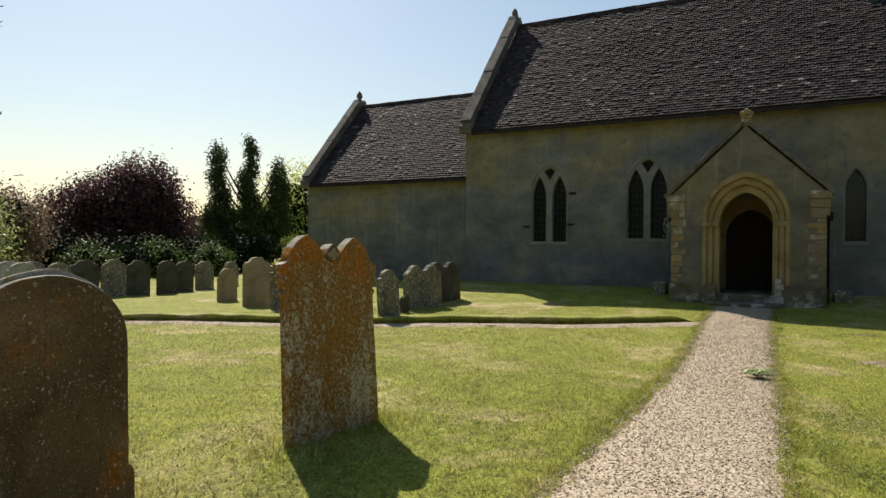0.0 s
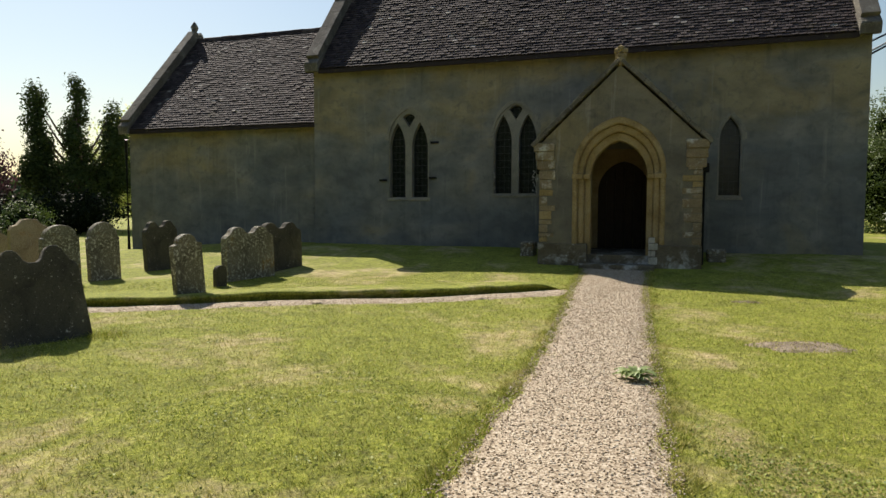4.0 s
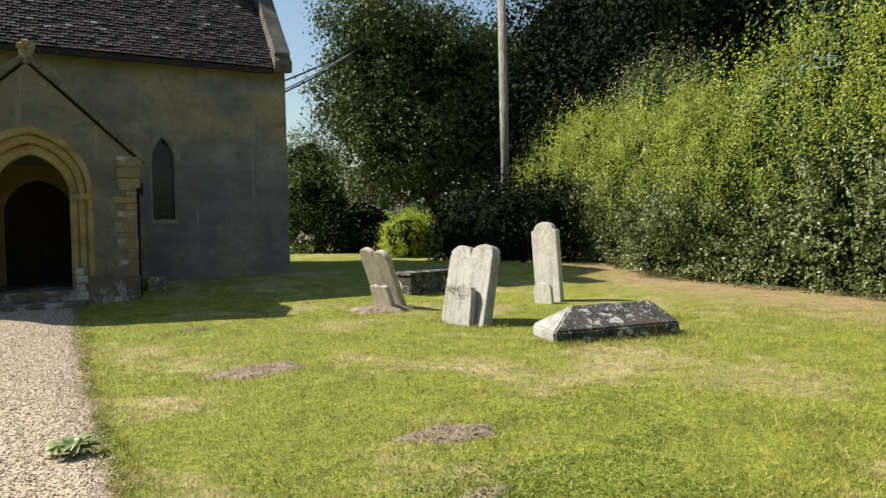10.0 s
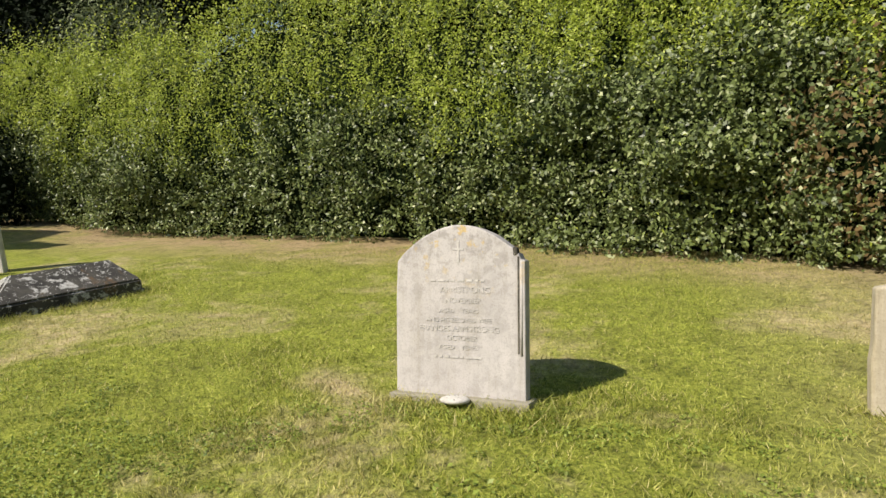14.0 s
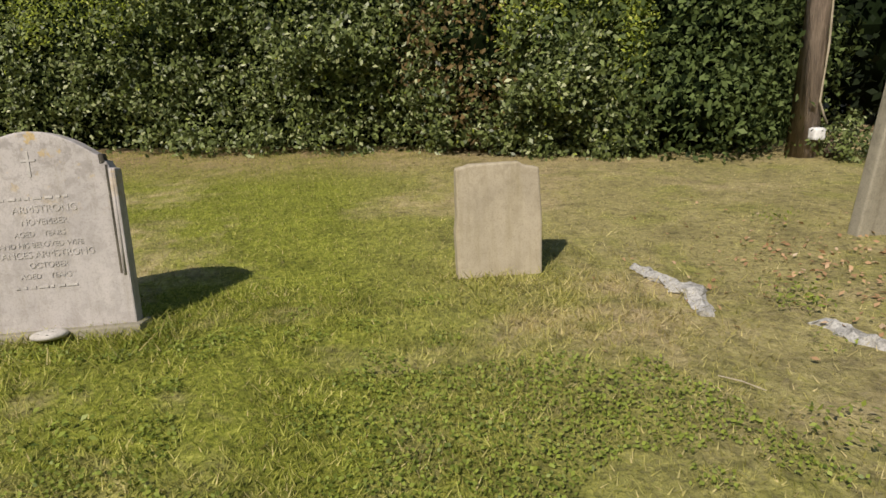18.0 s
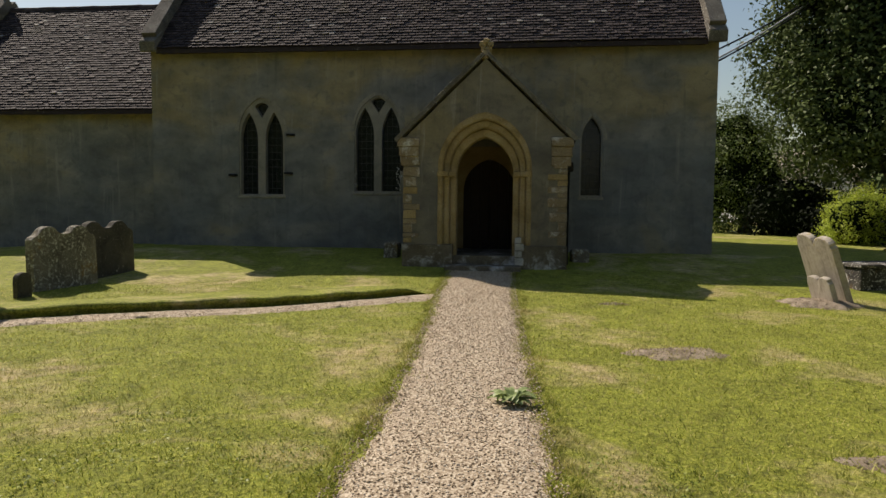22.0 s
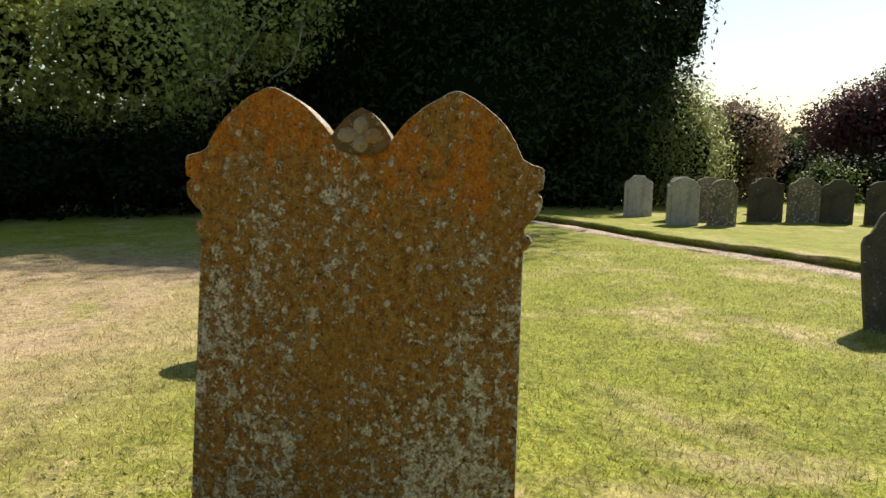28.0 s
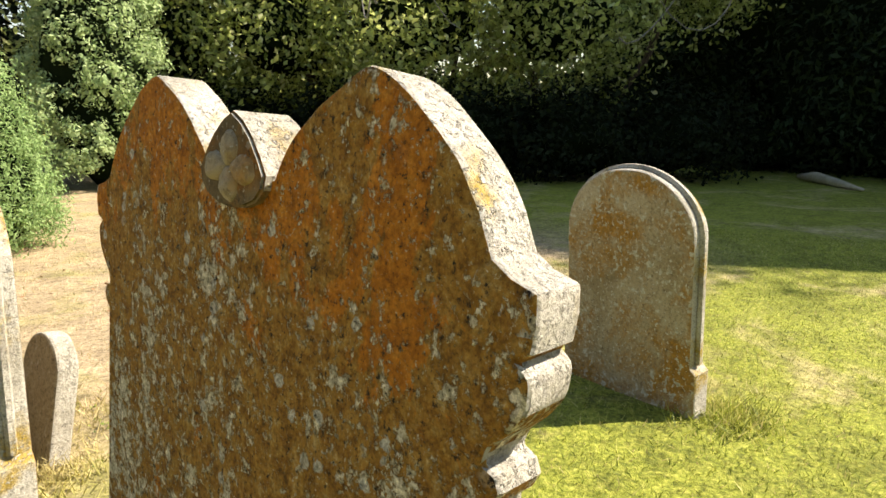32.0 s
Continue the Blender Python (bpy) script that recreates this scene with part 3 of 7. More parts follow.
def box(bm, x0, x1, y0, y1, z0, z1, bevel=0.0):
    r = bmesh.ops.create_cube(bm, size=1.0)
    vs = r["verts"]
    for v in vs:
        v.co = Vector((x0 + (v.co.x + 0.5) * (x1 - x0), y0 + (v.co.y + 0.5) * (y1 - y0), z0 + (v.co.z + 0.5) * (z1 - z0)))
    if bevel:
        es = list({e for v in vs for e in v.link_edges})
        bmesh.ops.bevel(bm, geom=es, offset=bevel, segments=2, profile=0.6, affect="EDGES")
    return bm


def boxed(x0, x1, y0, y1, z0, z1, bevel=0.0):
    return box(bmesh.new(), x0, x1, y0, y1, z0, z1, bevel)


def plate(outer, holes, depth, place):
    """A slab cut from an outline in (u, v) with holes through it; place maps (u, v, w) to the world, w from 0 to depth."""
    bm = bmesh.new()
    edges = []
    for loop in (outer, *holes):
        vs = [bm.verts.new((u, v, 0)) for u, v in loop]
        edges += [bm.edges.new((a, b)) for a, b in zip(vs, vs[1:] + vs[:1])]
    bmesh.ops.triangle_fill(bm, use_beauty=True, use_dissolve=False, edges=edges)
    g = bmesh.ops.extrude_face_region(bm, geom=bm.faces[:])
    for v in (e for e in g["geom"] if isinstance(e, bmesh.types.BMVert)):
        v.co.z = depth
    for v in bm.verts:
        v.co = Vector(place(v.co.x, v.co.y, v.co.z))
    bmesh.ops.recalc_face_normals(bm, faces=bm.faces)
    return bm


def arch(cx, half, z0, spring, apex, n=10):
    """A pointed arch outline, counter-clockwise from the bottom left."""
    rise = apex - spring
    r = (half * half + rise * rise) / (2 * half)
    pts = [(cx - half, z0), (cx + half, z0)]
    a1 = math.asin(min(1, rise / r))
    for i in range(n + 1):
        a = a1 * i / n
        pts.append((cx + half - r + r * math.cos(a), spring + r * math.sin(a)))
    for i in range(n - 1, -1, -1):
        a = a1 * i / n
        pts.append((cx - half + r - r * math.cos(a), spring + r * math.sin(a)))
    return pts


def tube(bm, pts, radii, sides=8, cap=True):
    rings = []
    for i, p in enumerate(pts):
        p = Vector(p)
        d = (Vector(pts[min(i + 1, len(pts) - 1)]) - Vector(pts[max(i - 1, 0)])).normalized()
        q = d.to_track_quat("Z", "Y")
        r = radii[i] if isinstance(radii, (list, tuple)) else radii
        rings.append([bm.verts.new(p + q @ Vector((r * math.cos(a), r * math.sin(a), 0))) for a in (2 * math.pi * k / sides for k in range(sides))])
    for a, b in zip(rings, rings[1:]):
        for k in range(sides):
            bm.faces.new((a[k], a[(k + 1) % sides], b[(k + 1) % sides], b[k]))
    if cap:
        bm.faces.new(rings[0][::-1])
        bm.faces.new(rings[-1])
    return bm


def rough_up(bm, amount, scale=3.0):
    for v in bm.verts:
        n = noise.noise_vector(v.co * scale) + noise.noise_vector(v.co * scale * 3.1) * 0.4
        v.co += n * amount
    return bm


RNG = np.random.default_rng(7)


def leaf_mesh(name, pts, size, out, material, parent=None, label="", aspect=0.55, spread=0.9, droop=0.0, kind=""):
    """Many small folded leaves, each of four corners, at the points given, turned roughly along the ways out."""
    n = len(pts)
    nrm = out + RNG.normal(0, spread, (n, 3))
    nrm /= np.linalg.norm(nrm, axis=1)[:, None] + 1e-9
    a = RNG.normal(0, 1, (n, 3))
    a[:, 2] -= droop
    a -= nrm * (a * nrm).sum(1)[:, None]
    a /= np.linalg.norm(a, axis=1)[:, None] + 1e-9
    b = np.cross(nrm, a)
    s = (size * RNG.uniform(0.6, 1.35, n))[:, None]
    v = np.empty((n, 4, 3))
    v[:, 0], v[:, 2] = pts - a * s * 0.5, pts + a * s * 0.5
    v[:, 1], v[:, 3] = pts + b * s * 0.5 * aspect + nrm * s * 0.1, pts - b * s * 0.5 * aspect + nrm * s * 0.1
    me = bpy.data.meshes.new(name)
    me.vertices.add(4 * n)
    me.vertices.foreach_set("co", v.reshape(-1))
    me.loops.add(4 * n)
    me.loops.foreach_set("vertex_index", np.arange(4 * n, dtype=np.int32))
    me.polygons.add(n)
    me.polygons.foreach_set("loop_start", np.arange(0, 4 * n, 4, dtype=np.int32))
    me.update(calc_edges=True)
    me.materials.append(material)
    ob = new(name, me)
    if parent is not None:
        ob.parent = parent
    if label:
        ob["label"] = label
    if kind:
        ob["kind"] = kind
    return ob


def crown_points(blobs, clumps, per, sd, shell=(0.72, 1.05), low=None):
    """Points of a crown: clumps scattered over the skins of the blobs (centre, radii), leaves scattered in each clump."""
    vol = np.array([r[0] * r[1] + r[0] * r[2] + r[1] * r[2] for c, r in blobs])
    which = RNG.choice(len(blobs), clumps, p=vol / vol.sum())
    c = np.array([b[0] for b in blobs], float)[which]
    r = np.array([b[1] for b in blobs], float)[which]
    d = RNG.normal(0, 1, (clumps, 3))
    d /= np.linalg.norm(d, axis=1)[:, None]
    k = RNG.uniform(*shell, clumps)[:, None]
    k *= np.array([1 + 0.30 * noise.noise(Vector(a * 1.9 + b * 0.7)) + 0.16 * noise.noise(Vector(a * 5 + b)) for a, b in zip(d, c)])[:, None]
    cen = c + d * r * k
    keep = np.ones(clumps, bool)
    for cc, rr in blobs:
        q = ((cen - np.array(cc)) / np.array(rr))
        keep &= (q * q).sum(1) > 0.36
    if low is not None:
        keep &= cen[:, 2] > low
    cen, d = cen[keep], d[keep]
    k = RNG.normal(0, 1, (len(cen) * per, 3))
    p = np.repeat(cen, per, 0) + k * sd
    o = np.repeat(d, per, 0) * 0.6 + k * 0.6
    o[:, 2] += 0.35
    return p, o / (np.linalg.norm(o, axis=1)[:, None] + 1e-9)


def core_mesh(blobs, f=0.6):
    bm = bmesh.new()
    for c, r in blobs:
        g = bmesh.ops.create_icosphere(bm, subdivisions=2, radius=1.0)
        for v in g["verts"]:
            k = 1 + 0.22 * noise.noise(v.co * 2.3 + Vector(c))
            v.co = Vector((c[0] + v.co.x * r[0] * f * k, c[1] + v.co.y * r[1] * f * k, c[2] + v.co.z * r[2] * f * k))
    return bm


def tree(name, label, category, x, y, height, trunk_r, blobs, leaf, clumps, per, sd, size, low=None, bark=None, core=True, aspect=0.55, droop=0.0, group=""):
    """A tapered trunk with limbs to each mass of the crown, and a crown of leaf clumps with gaps."""
    t = empty(name, label, category, group, m=pose(x, y, 0))
    bm = bmesh.new()
    top = Vector((0.15, -0.1, height * 0.8))
    pts = [Vector((0, 0, -0.2)), Vector((0.03, 0.02, height * 0.15)), Vector((-0.05, 0.05, height * 0.45)), top]
    tube(bm, pts, [trunk_r * 1.25, trunk_r, trunk_r * 0.7, trunk_r * 0.2], 10)
    for c, r in blobs:
        c = Vector(c)
        z0 = max(0.6, min(height * 0.6, c.z * 0.55))
        s = Vector((0, 0, z0))
        tube(bm, [s, s.lerp(c, 0.5) + Vector((0, 0, -0.15 * r[2])), c + Vector((0, 0, 0.3 * r[2]))], [trunk_r * 0.45, trunk_r * 0.28, trunk_r * 0.08], 6)
    part("trunk", bm, bark or M_BARK, t, smooth=True)
    p, o = crown_points(blobs, clumps, per, sd, low=low)
    crown = leaf_mesh("crown", p, size, o, leaf, t, aspect=aspect, droop=droop, spread=0.5)
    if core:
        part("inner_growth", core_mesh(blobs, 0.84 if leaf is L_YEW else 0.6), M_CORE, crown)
    return t


def smooth01(a, b, v):
    t = max(0.0, min(1.0, (v - a) / (b - a)))
    return t * t * (3 - 2 * t)


def ground_z(x, y):
    """Height of the churchyard: a level lawn that rises a little to the church and swells round the old stones."""
    side = smooth01(-16, -9, x) * (1 - smooth01(12, 24, x))
    z = 0.36 * smooth01(-4.6, 0.0, y) * side
    z += 0.09 * math.exp(-((x + 2.3) ** 2 + (y + 15.3) ** 2) / 3.2)
    z += 0.025 * noise.noise(Vector((x * 0.5, y * 0.5, 0.3))) + 0.008 * noise.noise(Vector((x * 2.1, y * 2.1, 1.3)))
    return z


# ---- ground ----
def axis(lo, hi, step, far):
    near = list(np.arange(lo, hi + 1e-6, step))
    outer = [12, 30, 70, 160, 400, 900]
    return [lo - d for d in outer[::-1]] + near + [hi + d for d in outer]


gx, gy = axis(-20, 16, 0.3, 900), axis(-26, 6, 0.3, 900)
verts = [(x, y, ground_z(x, y)) for y in gy for x in gx]
nx = len(gx)
faces = [(j * nx + i, j * nx + i + 1, (j + 1) * nx + i + 1, (j + 1) * nx + i) for j in range(len(gy) - 1) for i in range(nx - 1)]
ground = part("ground", (verts, faces), M_GROUND, smooth=True)
tagged(ground, "mown summer lawn with dry straw-coloured patches", "lawn", kind="structure")


def strip(left, right, lift, n=60):
    """A sheet between two edge lines, laid on the ground."""
    vs, fs = [], []
    cols = 8

    def along(line, t):
        k = t * (len(line) - 1)
        i = min(int(k), len(line) - 2)
        a, b = Vector((*line[i], 0)), Vector((*line[i + 1], 0))
        return a.lerp(b, k - i)
    for j in range(n + 1):
        a, b = along(left, j / n), along(right, j / n)
        for i in range(cols + 1):
            p = a.lerp(b, i / cols)
            w = 0.06 * noise.noise(Vector((p.x * 2.5, p.y * 2.5, 5))) + 0.07 * noise.noise(Vector((p.x * 9, p.y * 9, 7))) if i in (0, cols) else 0
            p += (b - a).normalized() * w
            edge = 0.0 if 0 < i < cols else -0.03
            vs.append((p.x, p.y, ground_z(p.x, p.y) + lift + edge))
    for j in range(n):
        for i in range(cols):
            q = j * (cols + 1) + i
            fs.append((q, q + 1, q + cols + 2, q + cols + 1))
    return vs, fs


PATH_L = [(-0.30, -22.0), (-0.14, -15.0), (-0.12, -12.0), (-0.17, -9.6), (-0.36, -6.6), (-0.52, -4.6), (-0.56, -2.3)]
PATH_R = [(1.30, -22.0), (1.12, -15.0), (0.98, -12.0), (0.84, -9.0), (0.74, -6.4), (0.67, -4.2), (0.66, -2.3)]
gravel_path = part("gravel_path", strip(PATH_L, PATH_R, 0.022, 320), M_GRAVEL, smooth=True)
tagged(gravel_path, "straight gravel path of pale buff stones leading to the porch", "path", kind="structure")
SIDE_N = [(-0.50, -5.75), (-1.72, -6.62), (-3.5, -7.75), (-5.1, -8.70), (-7.7, -10.10), (-10.7, -11.62), (-15.0, -13.7)]
SIDE_F = [(-0.52, -5.05), (-1.91, -6.12), (-3.8, -7.30), (-5.3, -8.26), (-7.9, -9.72), (-10.9, -11.25), (-15.2, -13.3)]
side_path = part("side_path", strip(SIDE_N, SIDE_F, 0.02, 260), M_GRAVEL, smooth=True)
tagged(side_path, "narrow gravel side path along the turf edge", "path", kind="structure")


def turf_bank():
    """The lawn beyond the side path stands a hand's breadth higher, with a cut turf edge."""
    vs, fs = [], []
    n = 150
    line = SIDE_F + []
    prof = [(0.05, -0.03), (0.03, 0.05), (-0.015, 0.085), (-0.01, 0.12), (0.05, 0.135), (0.14, 0.13), (0.5, 0.10), (1.1, 0.055), (1.8, -0.02)]
    for j in range(n + 1):
        k = j / n * (len(line) - 1)
        i = min(int(k), len(line) - 2)
        a, b = Vector((*line[i], 0)), Vector((*line[i + 1], 0))
        p = a.lerp(b, k - i)
        d = (b - a).normalized()
        out = Vector((d.y, -d.x, 0))
        fade = smooth01(0, 0.06, j / n)
        for w, h in prof:
            q = p + out * (w + 0.03 * noise.noise(Vector((p.x * 4, p.y * 4, w))))
            hh = h * fade * (1 + 0.25 * noise.noise(Vector((p.x * 2, p.y * 2, 7)))) if h > 0 else h
            vs.append((q.x, q.y, ground_z(q.x, q.y) + hh))
    m = len(prof)
    for j in range(n):
        for i in range(m - 1):
            q = j * m + i
            fs.append((q, q + m, q + m + 1, q + 1))
    return vs, fs


tagged(part("turf_bank", turf_bank(), M_GROUND, smooth=True), "raised lawn with a cut turf edge above the side path", "bank", kind="structure")


# ---- church ----
def front(y):
    return lambda u, v, w: (u, y + w, v)


NX0, NX1, EAVE, RIDGE, NHALF = -8.02, 4.94, 5.24, 9.3, 3.6
CX0, CX1, CEAVE, CRIDGE, CY, CHALF = -14.52, -8.02, 3.88, 6.97, 0.31, 2.95
BASE = -0.4

W1, W2 = arch(-5.305, 0.555, 1.58, 3.06, 3.86), arch(-2.52, 0.555, 1.67, 3.12, 3.88)
LANCET = arch(2.30, 0.25, 1.60, 2.85, 3.40)
DOORWAY = arch(0.05, 0.62, 0.05, 1.75, 2.45)
rect = [(NX0, BASE), (NX1, BASE), (NX1, EAVE + 0.05), (NX0, EAVE + 0.05)]
church = empty("church", "old rendered church with steep tiled roofs and a gabled porch", "church")


def nave_wall():
    part("nave_wall", plate(rect, [W1, W2, LANCET, DOORWAY], 0.6, front(0)), M_WALL, church, "grey stained lime-rendered wall, colder and darker towards the bottom")
    # far wall and the two gables
    bm = boxed(NX0, NX1, 2 * NHALF - 0.6, 2 * NHALF, BASE, EAVE)
    part("far_wall", bm, M_WALL, church)
    gable = [(0.6, BASE), (2 * NHALF - 0.6, BASE), (2 * NHALF - 0.6, EAVE), (2 * NHALF, EAVE), (NHALF, RIDGE - 0.02), (0, EAVE), (0.6, EAVE)]
    part("gable_wall", plate(gable, [], 0.55, lambda u, v, w: (NX0 + w, u, v)), M_WALL, church)
    part("gable_wall", plate(gable, [], 0.55, lambda u, v, w: (NX1 - w, u, v)), M_WALL, church)


def chancel_wall():
    part("chancel_wall", boxed(CX0, CX1 - 0.003, CY, CY + 0.55, BASE, CEAVE + 0.05), M_WALL, church, "plain rendered wall, stained brown under the eaves")
    part("chancel_far_wall", boxed(CX0, CX1 - 0.003, CY + 2 * CHALF - 0.55, CY + 2 * CHALF, BASE, CEAVE), M_WALL, church)
    g = [(CY + 0.55, BASE), (CY + 2 * CHALF - 0.55, BASE), (CY + 2 * CHALF - 0.55, CEAVE), (CY + 2 * CHALF, CEAVE), (CY + CHALF, CRIDGE - 0.02), (CY, CEAVE), (CY + 0.55, CEAVE)]
    part("chancel_gable", plate(g, [], 0.5, lambda u, v, w: (CX0 + w, u, v)), M_WALL, church)


def roof_frame(x0, x1, ye, ze, yr, zr):
    """Origin at the left end of the eaves, unit ways along the eaves, up the slope, and out of it."""
    o = Vector((x0, ye, ze))
    up = Vector((0, yr - ye, zr - ze))
    length = up.length
    up.normalize()
    n = Vector((0, -up.z, up.y)) if yr > ye else Vector((0, up.z, -up.y))
    n = n if n.z > 0 else -n
    return o, Vector((1, 0, 0)), up, n, x1 - x0, length


def tiles(name, frame_, parent, gauge, width, single_rows):
    """Plain clay tiles in lapped, staggered courses; the lowest courses piece by piece, the rest in one mesh."""
    o, ax, up, n, wid, length = frame_
    rnd = random.Random(len(name) + int(wid * 10))
    rows = int(length / gauge)
    vs, fs = [], []
    shapes = []
    for k in range(6):
        jit = [rnd.uniform(-0.004, 0.004) for _ in range(4)]
        t = 0.016 + rnd.uniform(0, 0.010)
        q = [Vector((0, -jit[0], 0.030 + jit[1])), Vector((width - 0.016, jit[2], 0.030 + jit[3])), Vector((width - 0.014, gauge * 1.25, 0.004)), Vector((0, gauge * 1.25, 0.004))]
        shapes.append([p for p in q] + [p + Vector((0, 0, t)) for p in q])
    quads = [(4, 5, 6, 7), (0, 1, 5, 4), (1, 2, 6, 5), (3, 0, 4, 7)]
    basis = Matrix((ax, up, n)).transposed()
    meshes = []
    made = 0
    for r in range(rows):
        u = -(width * 0.5 if r % 2 else 0.0)
        while u < wid:
            uu = max(u, 0.0)
            ww = min(u + width, wid) - uu
            s = shapes[rnd.randrange(6)]
            sag = 0.010 * noise.noise(Vector((u * 0.35, r * 0.07, 3.0))) + rnd.uniform(-0.003, 0.006)
            if r < single_rows:
                if not meshes:
                    for sh in shapes:
                        me = bpy.data.meshes.new("tile")
                        me.from_pydata([tuple(p) for p in sh], [], quads)
                        me.materials.append(M_TILE)
                        meshes.append(me)
                ob = new("tile", meshes[shapes.index(s)])
                ob.parent = parent
                ob.matrix_basis = Matrix.Translation(o + ax * uu + up * (r * gauge) + n * sag) @ basis.to_4x4() @ Matrix.Diagonal((ww / width, 1, 1, 1))
                made += 1
            else:
                b0 = len(vs)
                for p in s:
                    q = o + ax * (uu + p.x * ww / width) + up * (r * gauge + p.y) + n * (p.z + sag)
                    vs.append(tuple(q))
                fs += [tuple(b0 + i for i in f) for f in quads]
            u += width
    ob = part(name, (vs, fs), M_TILE, parent)
    ob["kind"] = "stuff"


def roof(label, x0, x1, ye, ze, yr, zr, gauge, width, single_rows, over=0.28):
    """Near slope with tiles, far slope as a plain tiled plane, ridge tiles along the top."""
    sl = (zr - ze) / (yr - ye)
    ye2, ze2 = ye - over, ze - over * sl
    f = roof_frame(x0, x1, ye2, ze2, yr, zr)
    o, ax, up, n, wid, length = f
    bm = bmesh.new()
    for sgn in (0, 1):
        pts = []
        for a, b in ((0, 0), (wid, 0), (wid, length), (0, length)):
            p = o + ax * a + up * b
            if sgn:
                p = Vector((p.x, 2 * yr - p.y, p.z))
            pts.append(p)
        top = [bm.verts.new(p + Vector((0, 0, 0.0))) for p in pts]
        low = [bm.verts.new(p - Vector((0, 0, 0.10))) for p in pts]
        bm.faces.new(top)
        bm.faces.new(low)
        for i in range(4):
            bm.faces.new((top[i], top[(i + 1) % 4], low[(i + 1) % 4], low[i]))
    bmesh.ops.recalc_face_normals(bm, faces=bm.faces)
    slab = part("roof", bm, M_TILE, church, label)
    tiles("tile_course", f, slab, gauge, width, single_rows)
    # ridge tiles
    bm = bmesh.new()
    k = 0.0
    while k < wid - 0.05:
        tube(bm, [(x0 + k, yr, zr - 0.02), (x0 + min(k + 0.44, wid), yr, zr - 0.02 + 0.008 * math.sin(k * 9))], 0.11, 8)
        k += 0.45
    part("ridge_tile", bm, M_TILE, slab)
    return slab


def coping(x0, x1, ye, ze, yr, zr, name="gable_coping", both=True):
    """Stone coping laid in lengths up a gable, with a kneeler stone at its foot."""
    rnd = random.Random(int(x0 * 100) + 7)
    d = Vector((0, yr - ye, zr - ze))
    length = d.length
    d.normalize()
    n = Vector((0, -d.z, d.y))
    first = None
    for side in (1, -1) if both else (1,):
        k = 0.0
        while k < length - 0.02:
            s = min(rnd.uniform(0.55, 0.8), length - k)
            bm = boxed(x0, x1, k + 0.006, k + s - 0.006, -0.10, 0.17 + rnd.uniform(-0.008, 0.008), 0.012)
            rough_up(bm, 0.008, 5)
            for v in bm.verts:
                q = Vector((v.co.x, ye, ze)) + d * v.co.y + n * v.co.z
                if side < 0:
                    q.y = 2 * yr - q.y
                v.co = q
            bmesh.ops.recalc_face_normals(bm, faces=bm.faces)
            part("coping_stone", bm, M_COPING, church, "" if first else "weathered coping stone on the gable")
            first = True
            k += s
    bm = plate([(-0.12, -0.10), (0.30, -0.02), (0.42, 0.42), (0.20, 0.46), (-0.16, 0.14)], [], x1 - x0 + 0.04, lambda u, v, w: (x0 - 0.02 + w, ye - 0.05 + u, ze - 0.22 + v))
    bmesh.ops.bevel(bm, geom=bm.edges[:], offset=0.02, segments=1, affect="EDGES")
    part("kneeler", bm, M_COPING, church)


def finial(x, y, z, h, r, mat):
    """A small weathered gable finial: a base block, a neck and a pointed knob."""
    bm = bmesh.new()
    prof = [(r * 0.95, 0.0), (r, 0.12), (r * 0.55, 0.26), (r * 0.8, 0.42), (r * 1.0, 0.55), (r * 0.85, 0.7), (r * 0.5, 0.86), (0.012, 1.0)]
    tube(bm, [(x, y, z + h * k) for _, k in prof], [q for q, _ in prof], 8)
    rough_up(bm, 0.012, 9)
    part("finial", bm, mat, church, "weathered stone finial on the gable", smooth=True)


def voussoirs(parent, cx, half, spring, apex, count, mat, seed):
    """Small chipped arch stones round the head of a window, nearly flush with the render."""
    rnd = random.Random(seed)
    line = arch(cx, half, spring - 0.2, spring, apex, 24)[2:]
    for k in range(count):
        a, b = line[int(k * (len(line) - 1) / count)], line[int((k + 1) * (len(line) - 1) / count)]
        d = Vector((b[0] - a[0], b[1] - a[1]))
        n = Vector((d.y, -d.x)).normalized()
        w = rnd.uniform(0.05, 0.105)
        ring = [(a[0], a[1]), (b[0] * 0.97 + a[0] * 0.03, b[1] * 0.97 + a[1] * 0.03), (b[0] + n.x * w, b[1] + n.y * w), (a[0] + n.x * w * 0.95, a[1] + n.y * w * 0.95)]
        bm = plate(ring, [], 0.05, front(-0.006 - rnd.uniform(0, 0.010)))
        rough_up(bm, 0.006, 9)
        part("arch_stone", bm, mat, parent)


